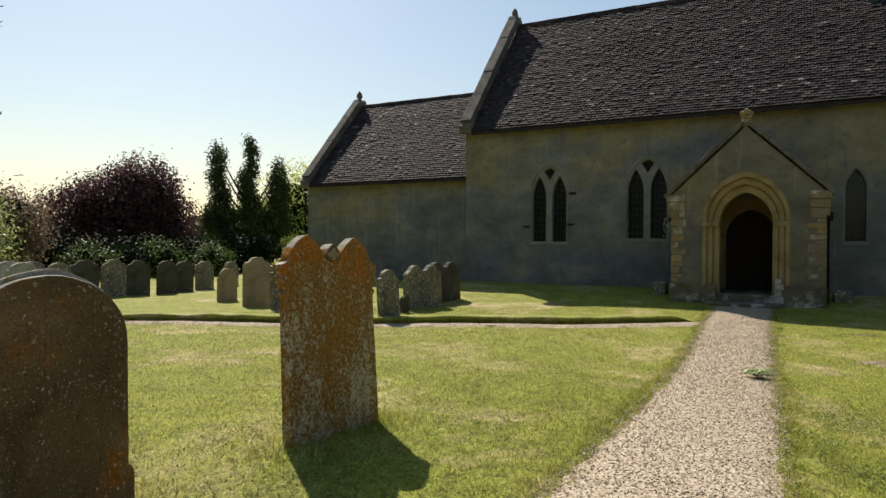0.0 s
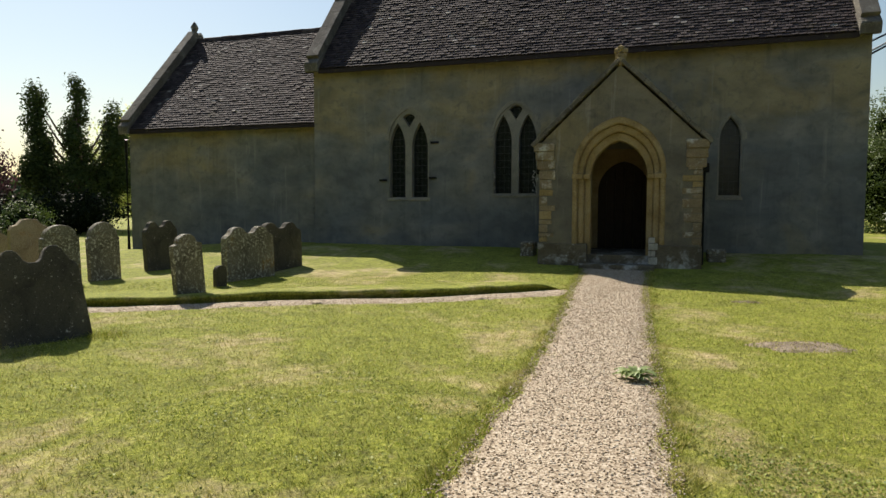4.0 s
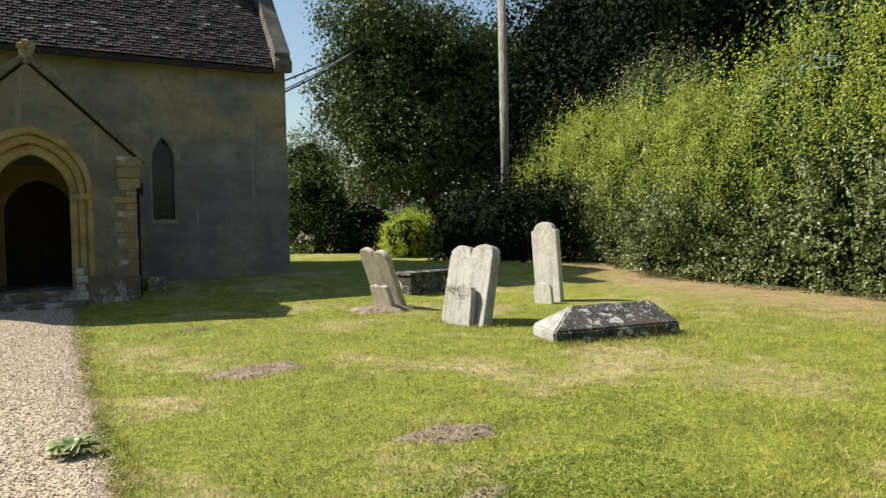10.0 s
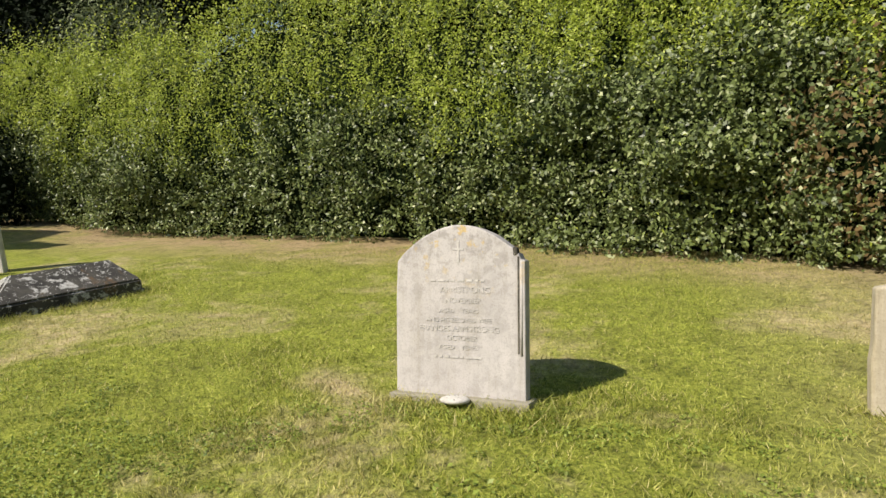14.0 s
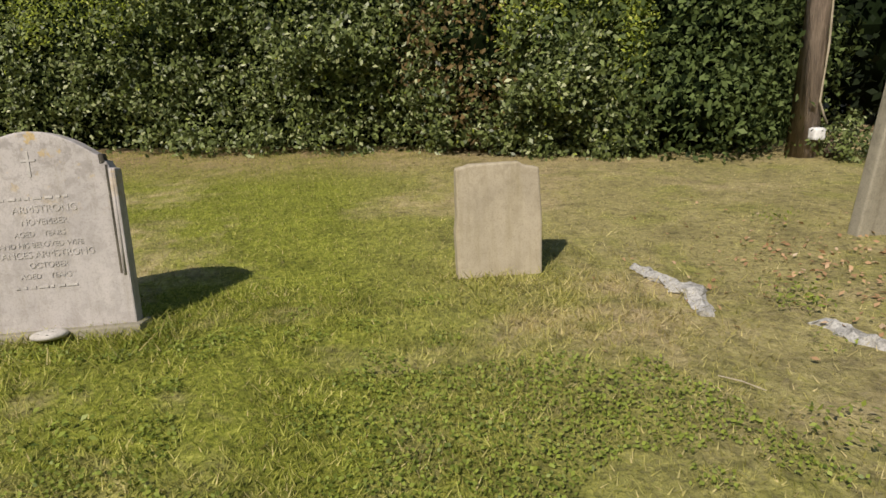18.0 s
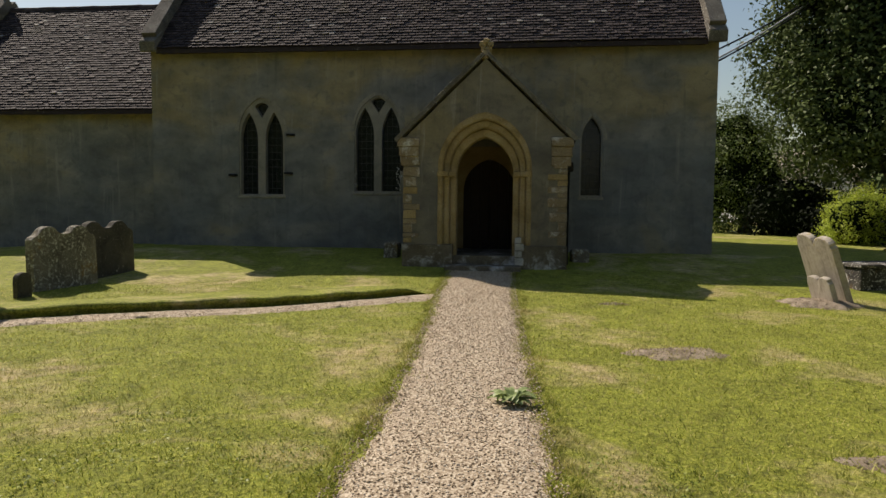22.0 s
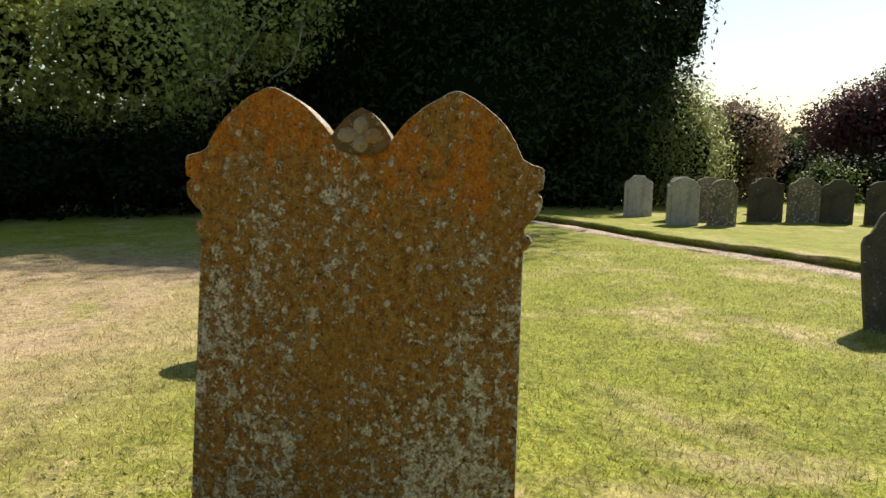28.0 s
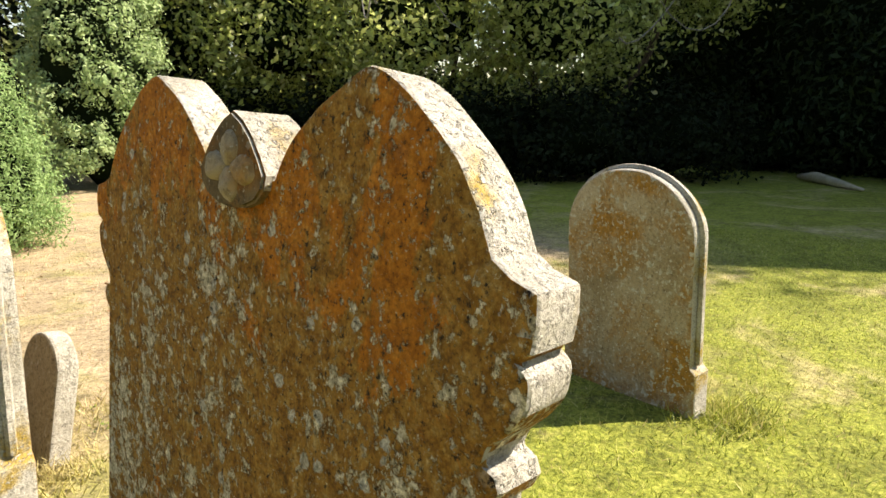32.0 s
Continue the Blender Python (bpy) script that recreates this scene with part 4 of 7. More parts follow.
def window(name, outline, cx, half, z0, spring, apex, lights):
    """Stone tracery almost flush with the wall, with leaded panes behind it."""
    w = empty(name, "leaded church window in worn limestone tracery", "window", kind="structure")
    if lights == 2:
        lw, off = 0.215, 0.315
        holes = [arch(cx - off, lw, z0 + 0.02, z0 + 1.28, z0 + 1.93, 8), arch(cx + off - 0.02, lw, z0 + 0.02, z0 + 1.28, z0 + 1.93, 8)]
        ez = z0 + 1.80
        holes.append([(cx, ez), (cx + 0.10, ez + 0.16), (cx + 0.165, ez + 0.26), (cx + 0.10, ez + 0.33), (cx, ez + 0.36), (cx - 0.10, ez + 0.33), (cx - 0.165, ez + 0.26), (cx - 0.10, ez + 0.16)])
    else:
        holes = [arch(cx, half - 0.035, z0 + 0.03, spring, apex - 0.05, 8)]
    bm = plate(outline, holes, 0.16, front(0.03))
    part("tracery", bm, M_TRACERY, w, "cream limestone tracery")
    voussoirs(w, cx, half - 0.005, spring, apex, 13 if lights == 2 else 8, M_TRACERY, int(abs(cx) * 10))
    part("sill", rough_up(boxed(cx - half - 0.03, cx + half + 0.03, -0.02, 0.12, z0 - 0.07, z0 - 0.002, 0.01), 0.006, 6), M_TRACERY, w)
    for i, h in enumerate(holes):
        us, vs = [p[0] for p in h], [p[1] for p in h]
        bm = plate([(min(us) - 0.02, min(vs) - 0.02), (max(us) + 0.02, min(vs) - 0.02), (max(us) + 0.02, max(vs) + 0.02), (min(us) - 0.02, max(vs) + 0.02)], [], 0.01, front(0.202))
        pane = part("pane", bm, M_GLASS, w, "dark leaded glass pane")
        bm = bmesh.new()
        z = min(vs) + 0.14
        while z < max(vs):
            box(bm, min(us), max(us), 0.194, 0.201, z - 0.005, z + 0.005)
            z += 0.17
        x = min(us) + 0.1
        while x < max(us):
            box(bm, x - 0.003, x + 0.003, 0.195, 0.2005, min(vs), max(vs))
            x += 0.115
        part("lead_came", bm, M_LEAD, pane)
    return w


nave_wall()
chancel_wall()
nave_roof = roof("steep brown clay-tiled nave roof spotted with lichen", NX0 + 0.3, NX1 - 0.3, -0.02, EAVE, NHALF, RIDGE, 0.105, 0.150, 2)
chancel_roof = roof("steep clay-tiled chancel roof with moss along the ridge", CX0 + 0.28, CX1 + 0.02, CY - 0.02, CEAVE, CY + CHALF, CRIDGE, 0.105, 0.150, 2)
coping(NX0 - 0.05, NX0 + 0.30, -0.20, EAVE - 0.06, NHALF, RIDGE + 0.28)
coping(NX1 - 0.30, NX1 + 0.05, -0.20, EAVE - 0.06, NHALF, RIDGE + 0.28)
coping(CX0 - 0.05, CX0 + 0.28, CY - 0.20, CEAVE - 0.08, CY + CHALF, CRIDGE + 0.2)
finial(NX0 + 0.12, NHALF, RIDGE + 0.26, 0.42, 0.12, M_COPING)
finial(CX0 + 0.11, CY + CHALF, CRIDGE + 0.2, 0.46, 0.13, M_COPING)
finial(NX1 - 0.12, NHALF, RIDGE + 0.26, 0.42, 0.12, M_COPING)
window("window_1", W1, -5.305, 0.555, 1.58, 3.06, 3.86, 2)
window("window_2", W2, -2.52, 0.555, 1.67, 3.12, 3.88, 2)
window("window_3", LANCET, 2.30, 0.25, 1.60, 2.85, 3.40, 1)
# iron brackets in the wall beside the windows
for bx, bz in ((-6.00, 2.04), (-4.645, 2.09), (-4.59, 2.98)):
    bm = boxed(bx - 0.10, bx + 0.10, -0.07, 0.02, bz - 0.025, bz + 0.025, 0.008)
    tagged(part("wall_cramp", bm, M_IRON), "short dark iron cramp set in the wall", "wall cramp", "iron cramps")
# flakes of old limewash on the jambs of the second window
rnd = random.Random(31)
bm = bmesh.new()
for x0, z0, z1, k in ((-3.055, 1.75, 2.45, 26), (-2.02, 1.72, 2.25, 22)):
    for _ in range(k):
        x, z, r = x0 + rnd.gauss(0, 0.012 if x0 < -2.5 else 0.05), rnd.uniform(z0, z1), rnd.uniform(0.008, 0.028)
        vs = [bm.verts.new((x + r * rnd.uniform(0.5, 1) * math.cos(a), 0.026 if x0 < -2.5 else -0.004, z + 1.6 * r * rnd.uniform(0.5, 1) * math.sin(a))) for a in (0.3, 1.4, 2.5, 3.6, 4.7, 5.8)]
        bm.faces.new(vs[::-1])
limewash = part("limewash_flakes", bm, M_WHITEN, church, "white flakes of old limewash")
limewash["kind"] = "stuff"
# eaves boards
part("eaves_board", boxed(NX0 + 0.3, NX1 - 0.3, -0.16, 0.0, EAVE - 0.36, EAVE - 0.22), M_DOOR, church)
part("eaves_board", boxed(CX0 + 0.28, CX1 - 0.003, CY - 0.16, CY, CEAVE - 0.34, CEAVE - 0.22), M_DOOR, church)


# ---- porch ----
PF, PX0, PX1, PEAVE, PAPEX, PC = -2.31, -1.50, 1.62, 2.66, 4.16, 0.06
porch = empty("porch", "gabled stone porch with a moulded pointed arch", "porch")


def porch_shell():
    outer = [(PX0, BASE), (PX1, BASE), (PX1, PEAVE), (PC, PAPEX), (PX0, PEAVE)]
    ring = arch(PC, 0.90, BASE, 2.10, 3.16)
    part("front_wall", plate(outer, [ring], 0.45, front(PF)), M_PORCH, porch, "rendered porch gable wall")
    for x0, x1 in ((PX0, PX0 + 0.45), (PX1 - 0.45, PX1)):
        part("side_wall", boxed(x0, x1, PF + 0.452, -0.002, BASE, PEAVE - 0.1), M_PORCH, porch)
    # three arch orders, each set deeper than the last
    for half, spring, apex, hi, sp2, ap2, y, dep, lab in (
            (0.90, 2.10, 3.16, 0.80, 2.08, 3.02, -0.025, 0.12, "weathered ochre limestone arch moulding"),
            (0.80, 2.08, 3.02, 0.68, 2.05, 2.87, 0.06, 0.16, ""),
            (0.68, 2.05, 2.87, 0.545, 2.00, 2.70, 0.15, 0.26, "")):
        a, b = arch(PC, half - 0.001, BASE, spring, apex, 14), arch(PC, hi, BASE, sp2, ap2, 14)
        o, hole = a[2:], b[2:]
        ring_out = [(PC + half - 0.001, BASE)] + o + [(PC - half + 0.001, BASE)]
        ring_in = [(PC + hi, BASE)] + hole + [(PC - hi, BASE)]
        bm = plate(ring_out + ring_in[::-1], [], dep, front(PF + y))
        bmesh.ops.bevel(bm, geom=[e for e in bm.edges if len(e.link_faces) == 2 and e.calc_face_angle(0) > 1.2], offset=0.022, segments=3, affect="EDGES")
        part("arch_moulding", bm, M_ASHLAR, porch, lab)
    # impost blocks
    for s in (-1, 1):
        for h, y in ((0.80, 0.0), (0.66, 0.09)):
            x = PC + s * h
            part("impost", boxed(x - 0.11, x + 0.11, PF + y - 0.03, PF + y + 0.2, 1.93, 2.04, 0.02), M_ASHLAR, porch)
    # plinth courses
    for x0, x1 in ((PX0 - 0.03, PC - 0.60), (PC + 0.62, PX1 + 0.03)):
        bm = boxed(x0, x1, PF - 0.05, PF + 0.3, BASE, 0.62, 0.02)
        rough_up(bm, 0.012, 4)
        part("plinth", bm, M_PLINTH, porch, "worn stone plinth")
    # white-crusted jamb stones at the foot of the arch
    for z, h, w in ((0.24, 0.15, 0.17), (0.395, 0.12, 0.14), (0.52, 0.14, 0.18), (0.665, 0.11, 0.12)):
        part("jamb_stone", rough_up(boxed(PC + 0.60, PC + 0.60 + w, PF - 0.064, PF + 0.10, z, z + h - 0.006, 0.012), 0.010, 8), M_WHITEN, porch)
    # corner quoins
    rnd = random.Random(4)
    for s, xe in ((1, PX0), (-1, PX1)):
        z = 0.64
        i = 0
        while z < PEAVE - 0.12:
            h = rnd.uniform(0.08, 0.20)
            w = rnd.uniform(0.24, 0.36) if i % 2 else rnd.uniform(0.14, 0.26)
            if s < 0:
                x0, x1 = xe - w, xe + 0.014
            else:
                x0, x1 = xe - 0.014, xe + w
            bm = boxed(x0, x1, PF - 0.006 - rnd.uniform(0, 0.014), PF + (0.3 if i % 2 else 0.45), z + 0.006, min(z + h, PEAVE) - 0.006, 0.014)
            rough_up(bm, 0.014, 7)
            part("quoin", bm, M_ASHLAR if rnd.random() < 0.2 else M_QUOIN, porch)
            z += h
            i += 1
        # kneeler under the eaves
        for j in range(3):
            o = 0.07 + 0.025 * j
            zk = PEAVE - 0.52 + 0.18 * j
            part("kneeler", rough_up(boxed(xe - o if s > 0 else xe - 0.30, xe + 0.30 if s > 0 else xe + o, PF - 0.02 - 0.02 * j, PF + 0.40, zk, zk + 0.175, 0.02), 0.014, 6), M_QUOIN, porch)
    # roof slopes and gable coping
    sl = (PAPEX - PEAVE) / (PC - PX0)
    for s in (-1, 1):
        xe = PX0 - 0.14 if s < 0 else PX1 + 0.14
        ze = PEAVE - 0.14 * sl + 0.06
        d = Vector((PC - xe, 0, PAPEX + 0.06 - ze))
        ln = d.length
        d.normalize()
        n = Vector((-d.z, 0, d.x)) if s < 0 else Vector((d.z, 0, -d.x))
        bm = boxed(0, ln, PF + 0.30, -0.002, -0.02, 0.05)
        for v in bm.verts:
            v.co = Vector((xe, v.co.y, ze)) + d * v.co.x + n * v.co.z
        bmesh.ops.recalc_face_normals(bm, faces=bm.faces)
        part("porch_roof", bm, M_TILE, porch)
        k = 0.0
        while k < ln - 0.02:
            step = min(rnd.uniform(0.26, 0.40), ln - k)
            bm = boxed(k + 0.004, k + step - 0.004, PF - 0.09, PF + 0.30, 0.0, 0.085 + rnd.uniform(-0.015, 0.012), 0.014)
            rough_up(bm, 0.012, 6)
            for v in bm.verts:
                v.co = Vector((xe, v.co.y, ze)) + d * v.co.x + n * v.co.z
            bmesh.ops.recalc_face_normals(bm, faces=bm.faces)
            part("coping_stone", bm, M_COPING, porch)
            k += step
    # floor slab, threshold
    part("porch_floor", boxed(PX0 + 0.45, PX1 - 0.45, PF + 0.1, -0.002, 0.0, 0.40, 0.01), M_PLINTH, porch)
    part("threshold", boxed(PC - 0.72, PC + 0.72, PF - 0.34, PF + 0.1, 0.0, 0.235, 0.02), M_PLINTH, porch, "worn stone step at the porch")


porch_shell()
# chimney on the nave's south slope
chimney = empty("chimney", "short rendered chimney stack on the nave roof", "chimney")
part("stack", boxed(2.72, 3.36, 2.45, 3.05, 7.6, 9.9, 0.015), M_PORCH, chimney)
part("cap", rough_up(boxed(2.66, 3.42, 2.39, 3.11, 9.9, 10.02, 0.02), 0.008, 4), M_COPING, chimney, "projecting stone cap")
part("flashing", boxed(2.68, 3.40, 2.41, 2.45, 7.78, 8.12, 0.004), M_LEAD, chimney, "lead flashing")
part("pot", tube(bmesh.new(), [(3.04, 2.75, 10.02), (3.04, 2.75, 10.2), (3.04, 2.75, 10.42)], [0.14, 0.12, 0.13], 12), M_TILE, chimney, "clay chimney pot")
# porch finial: a small broken cross on a moulded foot
bm = bmesh.new()
tube(bm, [(PC, PF + 0.1, PAPEX + k) for k in (0.0, 0.10, 0.16)], [0.13, 0.10, 0.08], 8)
for a in range(5):
    an = radians(90 + a * 72)
    g = bmesh.ops.create_icosphere(bm, subdivisions=1, radius=0.075)
    for v in g["verts"]:
        v.co = Vector((v.co.x + PC + 0.075 * math.cos(an), v.co.y * 0.7 + PF + 0.1, v.co.z + PAPEX + 0.26 + 0.085 * math.sin(an)))
rough_up(bm, 0.014, 9)
part("finial", bm, M_ASHLAR, porch, "weathered foliate stone finial")
# inner doorway and door
part("inner_arch", plate([(-0.75, 0.02), (0.85, 0.02), (0.85, 2.7), (-0.75, 2.7)], [arch(0.05, 0.58, 0.021, 1.72, 2.42)], 0.05, front(-0.055)), M_ASHLAR, porch, "plain inner doorway arch")
door = empty("door_1", "dark oak church door standing in the shade of the porch", "door", kind="structure")
for i in range(6):
    x0 = -0.58 + i * 0.21
    part("board", boxed(x0 + 0.003, x0 + 0.207, 0.30, 0.34, 0.1, 2.42, 0.004), M_DOOR, door)
part("ring_handle", tube(bmesh.new(), [(0.42 + 0.06 * math.cos(a), 0.28, 1.1 + 0.06 * math.sin(a)) for a in [k * math.pi / 6 for k in range(13)]], 0.009, 6), M_IRON, door)
# rainwater pipes
for x, z1 in ((PX0 - 0.06, 2.20), (PX1 + 0.06, 2.20)):
    bm = bmesh.new()
    s = -1 if x < 0 else 1
    tube(bm, [(x, -1.85, 0.1), (x, -1.85, 2.0), (x + 0.02 * s, -1.85, 2.12), (x, -1.85, z1)], 0.03, 8)
    pipe = empty("downpipe", "black iron rainwater pipe on the porch side", "downpipe", "rainwater pipes")
    part("pipe", bm, M_IRON, pipe)
    part("hopper", boxed(x - 0.09, x + 0.09, -1.95, -1.75, 2.05, 2.24, 0.03), M_IRON, pipe)
pipe = empty("downpipe", "black iron rainwater pipe at the chancel corner", "downpipe", "rainwater pipes")
part("pipe", tube(bmesh.new(), [(CX0 - 0.06, CY - 0.08, 0.0), (CX0 - 0.06, CY - 0.08, 3.1), (CX0 + 0.02, CY - 0.16, 3.35)], 0.045, 8), M_IRON, pipe)
# low rough stones against the wall each side of the porch
for x, w, h in ((-1.92, 0.30, 0.34), (1.98, 0.34, 0.26)):
    bm = rough_up(boxed(x - w / 2, x + w / 2, -1.55, -1.15, 0.0, 0.25 + h, 0.05), 0.03, 4)
    tagged(part("footing_stone", bm, M_GREY), "rough grey stone block beside the porch", "stone")


# ---- gravestones ----

def round_top(w, h, shoulder=0.05, rise=None):
    """Straight sides, small shoulders and a rounded head. From bottom left, clockwise seen from the back."""
    a = w / 2
    r = a - shoulder
    rise = rise or r
    pts = [(-a, -0.25), (-a, h - rise - 0.02)]
    if shoulder:
        pts.append((-a + shoulder, h - rise))
    pts += [(-r * math.cos(math.pi * i / 16), h - rise + rise * math.sin(math.pi * i / 16)) for i in range(1, 16)]
    if shoulder:
        pts.append((a - shoulder, h - rise))
    return pts + [(a, h - rise - 0.02), (a, -0.25)]


def twin_top(w, h, dip=0.14, edge=0.05):
    a = w / 2
    q = a / 2
    r = q - edge / 2
    pts = [(-a, -0.25), (-a, h - dip - 0.04), (-a + edge, h - dip)]
    for s in (-1, 1):
        c = s * q
        pts += [(c - r * math.cos(math.pi * i / 10), h - dip + dip * math.sin(math.pi * i / 10)) for i in range(1, 10)]
        if s < 0:
            pts += [(0.0, h - dip - 0.02)]
    return pts + [(a - edge, h - dip), (a, h - dip - 0.04), (a, -0.25)]


def bonnet_top(w, h, dip=0.10):
    """Two small rounded lobes on curved shoulders with a flat notch between them."""
    a = w / 2
    half = [(0.0, h - dip), (0.05 * w, h - dip), (0.10 * w, h - dip * 0.8), (0.15 * w, h - dip * 0.25), (0.20 * w, h - 0.006), (0.25 * w, h), (0.30 * w, h - 0.012), (0.345 * w, h - dip * 0.35), (0.375 * w, h - dip * 0.75), (0.42 * w, h - dip * 1.15), (0.475 * w, h - dip * 1.35), (a, h - dip * 1.7), (a + 0.006, h * 0.4), (a, -0.25)]
    return [(-u, v) for u, v in half[::-1]] + half[1:]


def ogee_top(w, h):
    """A head that curves in to shoulders and up to a low centre."""
    a = w / 2
    return [(-a, -0.25), (-a, h - 0.20), (-a + 0.04, h - 0.13), (-a + 0.12, h - 0.11), (-a + 0.18, h - 0.05), (-a * 0.35, h - 0.01), (0, h), (a * 0.35, h - 0.01), (a - 0.18, h - 0.05), (a - 0.12, h - 0.11), (a - 0.04, h - 0.13), (a, h - 0.20), (a, -0.25)]


def flat_top(w, h, chip=0.03):
    a = w / 2
    return [(-a, -0.25), (-a - 0.012, h * 0.4), (-a, h * 0.55), (-a + 0.004, h - 0.02), (-a + 0.05, h - 0.012), (-a + 0.09, h), (a - 0.12, h + 0.006), (a - 0.09, h - chip * 0.5), (a, h - chip), (a + 0.01, h * 0.5), (a, -0.25)]


def slab(outline, thick, bev=0.012, rough=0.004):
    """A stone slab from its outline: front face at x = 0 looking along +x, u along +y, thickness to -x."""
    bm = plate(outline, [], thick, lambda u, v, w: (-w, u, v))
    bmesh.ops.dissolve_limit(bm, angle_limit=0.02, verts=bm.verts, edges=bm.edges)
    if bev:
        es = [e for e in bm.edges if len(e.link_faces) == 2 and e.calc_face_angle(0) > 1.0]
        bmesh.ops.bevel(bm, geom=es, offset=bev, segments=2, profile=0.5, affect="EDGES")
    if rough:
        rough_up(bm, rough, 8)
    return bm


def headstone(label, outline, thick, mat, x, y, facing, back=0.0, side=0.0, z=None, group="headstones", name="headstone", sink=0.0):
    """A headstone whose front foot stands at (x, y), looking along facing (degrees from +x), leaning back and to its right side (degrees)."""
    z = ground_z(x, y) if z is None else z
    m = Matrix.Translation((x, y, z - sink)) @ Matrix.Rotation(radians(facing), 4, "Z") @ Matrix.Rotation(radians(-back), 4, "Y") @ Matrix.Rotation(radians(-side), 4, "X")
    ob = empty(name, label, "gravestone", group, m=m)
    part("slab", slab(outline, thick), mat, ob)
    return ob


def rim(ob):
    """Top and edges, bar the unlit -y side, go pale: lichen plus sunlight put into the colour. The broad faces keep the
    first material.
    """
    ob.data.materials.append(M_RIM)
    for p in ob.data.polygons:
        if abs(p.normal.x) < 0.62 and p.normal.y > -0.75 and p.normal.z > -0.4:
            p.material_index = 1
    return ob


# the large twin-lobed stone with scrolled shoulders
D_HALF = [(0.480, -0.25), (0.460, 1.020), (0.474, 1.030), (0.481, 1.047), (0.474, 1.062), (0.457, 1.068), (0.463, 1.088), (0.482, 1.108), (0.499, 1.132), (0.503, 1.152), (0.502, 1.170), (0.489, 1.182), (0.504, 1.191), (0.508, 1.220), (0.507, 1.250), (0.474, 1.258), (0.450, 1.270)]
lobe = [(0.430, 1.311), (0.400, 1.357), (0.360, 1.395), (0.314, 1.428), (0.260, 1.449), (0.214, 1.430), (0.172, 1.405), (0.136, 1.376), (0.105, 1.345), (0.080, 1.312)]


def curve_through(pts, n=5):
    """Catmull-Rom points through a run of points."""
    q = [pts[0], *pts, pts[-1]]
    out = []
    for a, b, c, d in zip(q, q[1:], q[2:], q[3:]):
        for i in range(n):
            t = i / n
            out.append(tuple(0.5 * (2 * b[k] + (c[k] - a[k]) * t + (2 * a[k] - 5 * b[k] + 4 * c[k] - d[k]) * t * t + (3 * b[k] - a[k] - 3 * c[k] + d[k]) * t ** 3) for k in (0, 1)))
    return out + [pts[-1]]


lobe += [(0.088 * math.cos(radians(a)), 1.318 + 0.056 * math.sin(radians(a))) for a in (-15, -35, -60)]
half = D_HALF[:5] + curve_through(D_HALF[5:12], 3) + D_HALF[12:] + curve_through(lobe, 4) + [(0.0, 1.261)]
outline = [(-u, v) for u, v in half] + [(u, v) for u, v in half[-2::-1]]
mound = empty("headstone", "twin-lobed headstone crusted with orange lichen, scrolled shoulders", "gravestone",
              m=Matrix.Translation((-1.722, -14.690, 0.018)) @ Matrix.Rotation(radians(-2.2), 4, "Z") @ Matrix.Rotation(radians(-4.3), 4, "Y") @ Matrix.Rotation(radians(-1.2), 4, "X"))
rim(part("slab", slab(outline, 0.078, 0.006, 0.004), M_ORANGE, mound))
boss = [(0.0, 1.397), (0.026, 1.384), (0.050, 1.363), (0.070, 1.338), (0.084, 1.316), (0.079, 1.296), (0.062, 1.279), (0.034, 1.269), (0.0, 1.266)]
bm = plate(boss + [(-u, v) for u, v in boss[-2:0:-1]], [], 0.095, lambda u, v, w: (0.014 - w, u, v))
bmesh.ops.dissolve_limit(bm, angle_limit=0.02, verts=bm.verts, edges=bm.edges)
bmesh.ops.bevel(bm, geom=[e for e in bm.edges if e.calc_face_angle(0) > 1.2], offset=0.004, segments=2, affect="EDGES")
# darker face paints the shade in the recesses between the petals
face = rim(part("carved_boss", bm, M_UMBER, mound, "small pointed carved boss between the lobes"))
for u, v, a, b in ((0, 1.347, 0.022, 0.025), (0, 1.298, 0.024, 0.025), (-0.036, 1.320, 0.031, 0.021), (0.036, 1.320, 0.031, 0.021)):
    bm = bmesh.new()
    bmesh.ops.create_icosphere(bm, subdivisions=3, radius=1)
    for q in bm.verts:
        n = noise.noise(Vector((q.co.y * a + u, q.co.z * b + v, 0.3)) * 70)
        q.co = Vector((0.012 + q.co.x * (0.011 + 0.005 * n), u + q.co.y * a * (1 + 0.18 * n), v + q.co.z * b * (1 + 0.18 * n)))
    part("carved_petal", bm, M_BROWN, face, smooth=True)


def stepped_round(w, h, foot=0.22):
    """A round-headed stone on a slightly wider foot."""
    a, b = w / 2 - 0.03, w / 2
    rise = a * 0.86
    top = [(-a * math.cos(math.pi * i / 20), h - rise + rise * math.sin(math.pi * i / 20)) for i in range(0, 21)]
    return [(-b, -0.25), (-b, foot), (-a, foot + 0.03)] + top + [(a, foot + 0.03), (b, foot), (b, -0.25)]


def moulded_round(label, w, h, mat, x, y, facing, back=0.0, side=0.0):
    """Round-headed stone with a raised rib along its edge."""
    ob = headstone(label, stepped_round(w, h), 0.12, mat, x, y, facing, back, side)
    a = w / 2 - 0.03
    rise = a * 0.86
    pts = [(-0.06, -a - 0.004, 0.26)] + [(-0.06, -(a + 0.004) * math.cos(math.pi * i / 24), h - rise + (rise + 0.004) * math.sin(math.pi * i / 24)) for i in range(25)] + [(-0.06, a + 0.004, 0.26)]
    rim(ob.children[0])
    part("edge_moulding", tube(bmesh.new(), pts, 0.018, 6), M_RIM, ob)
    return ob


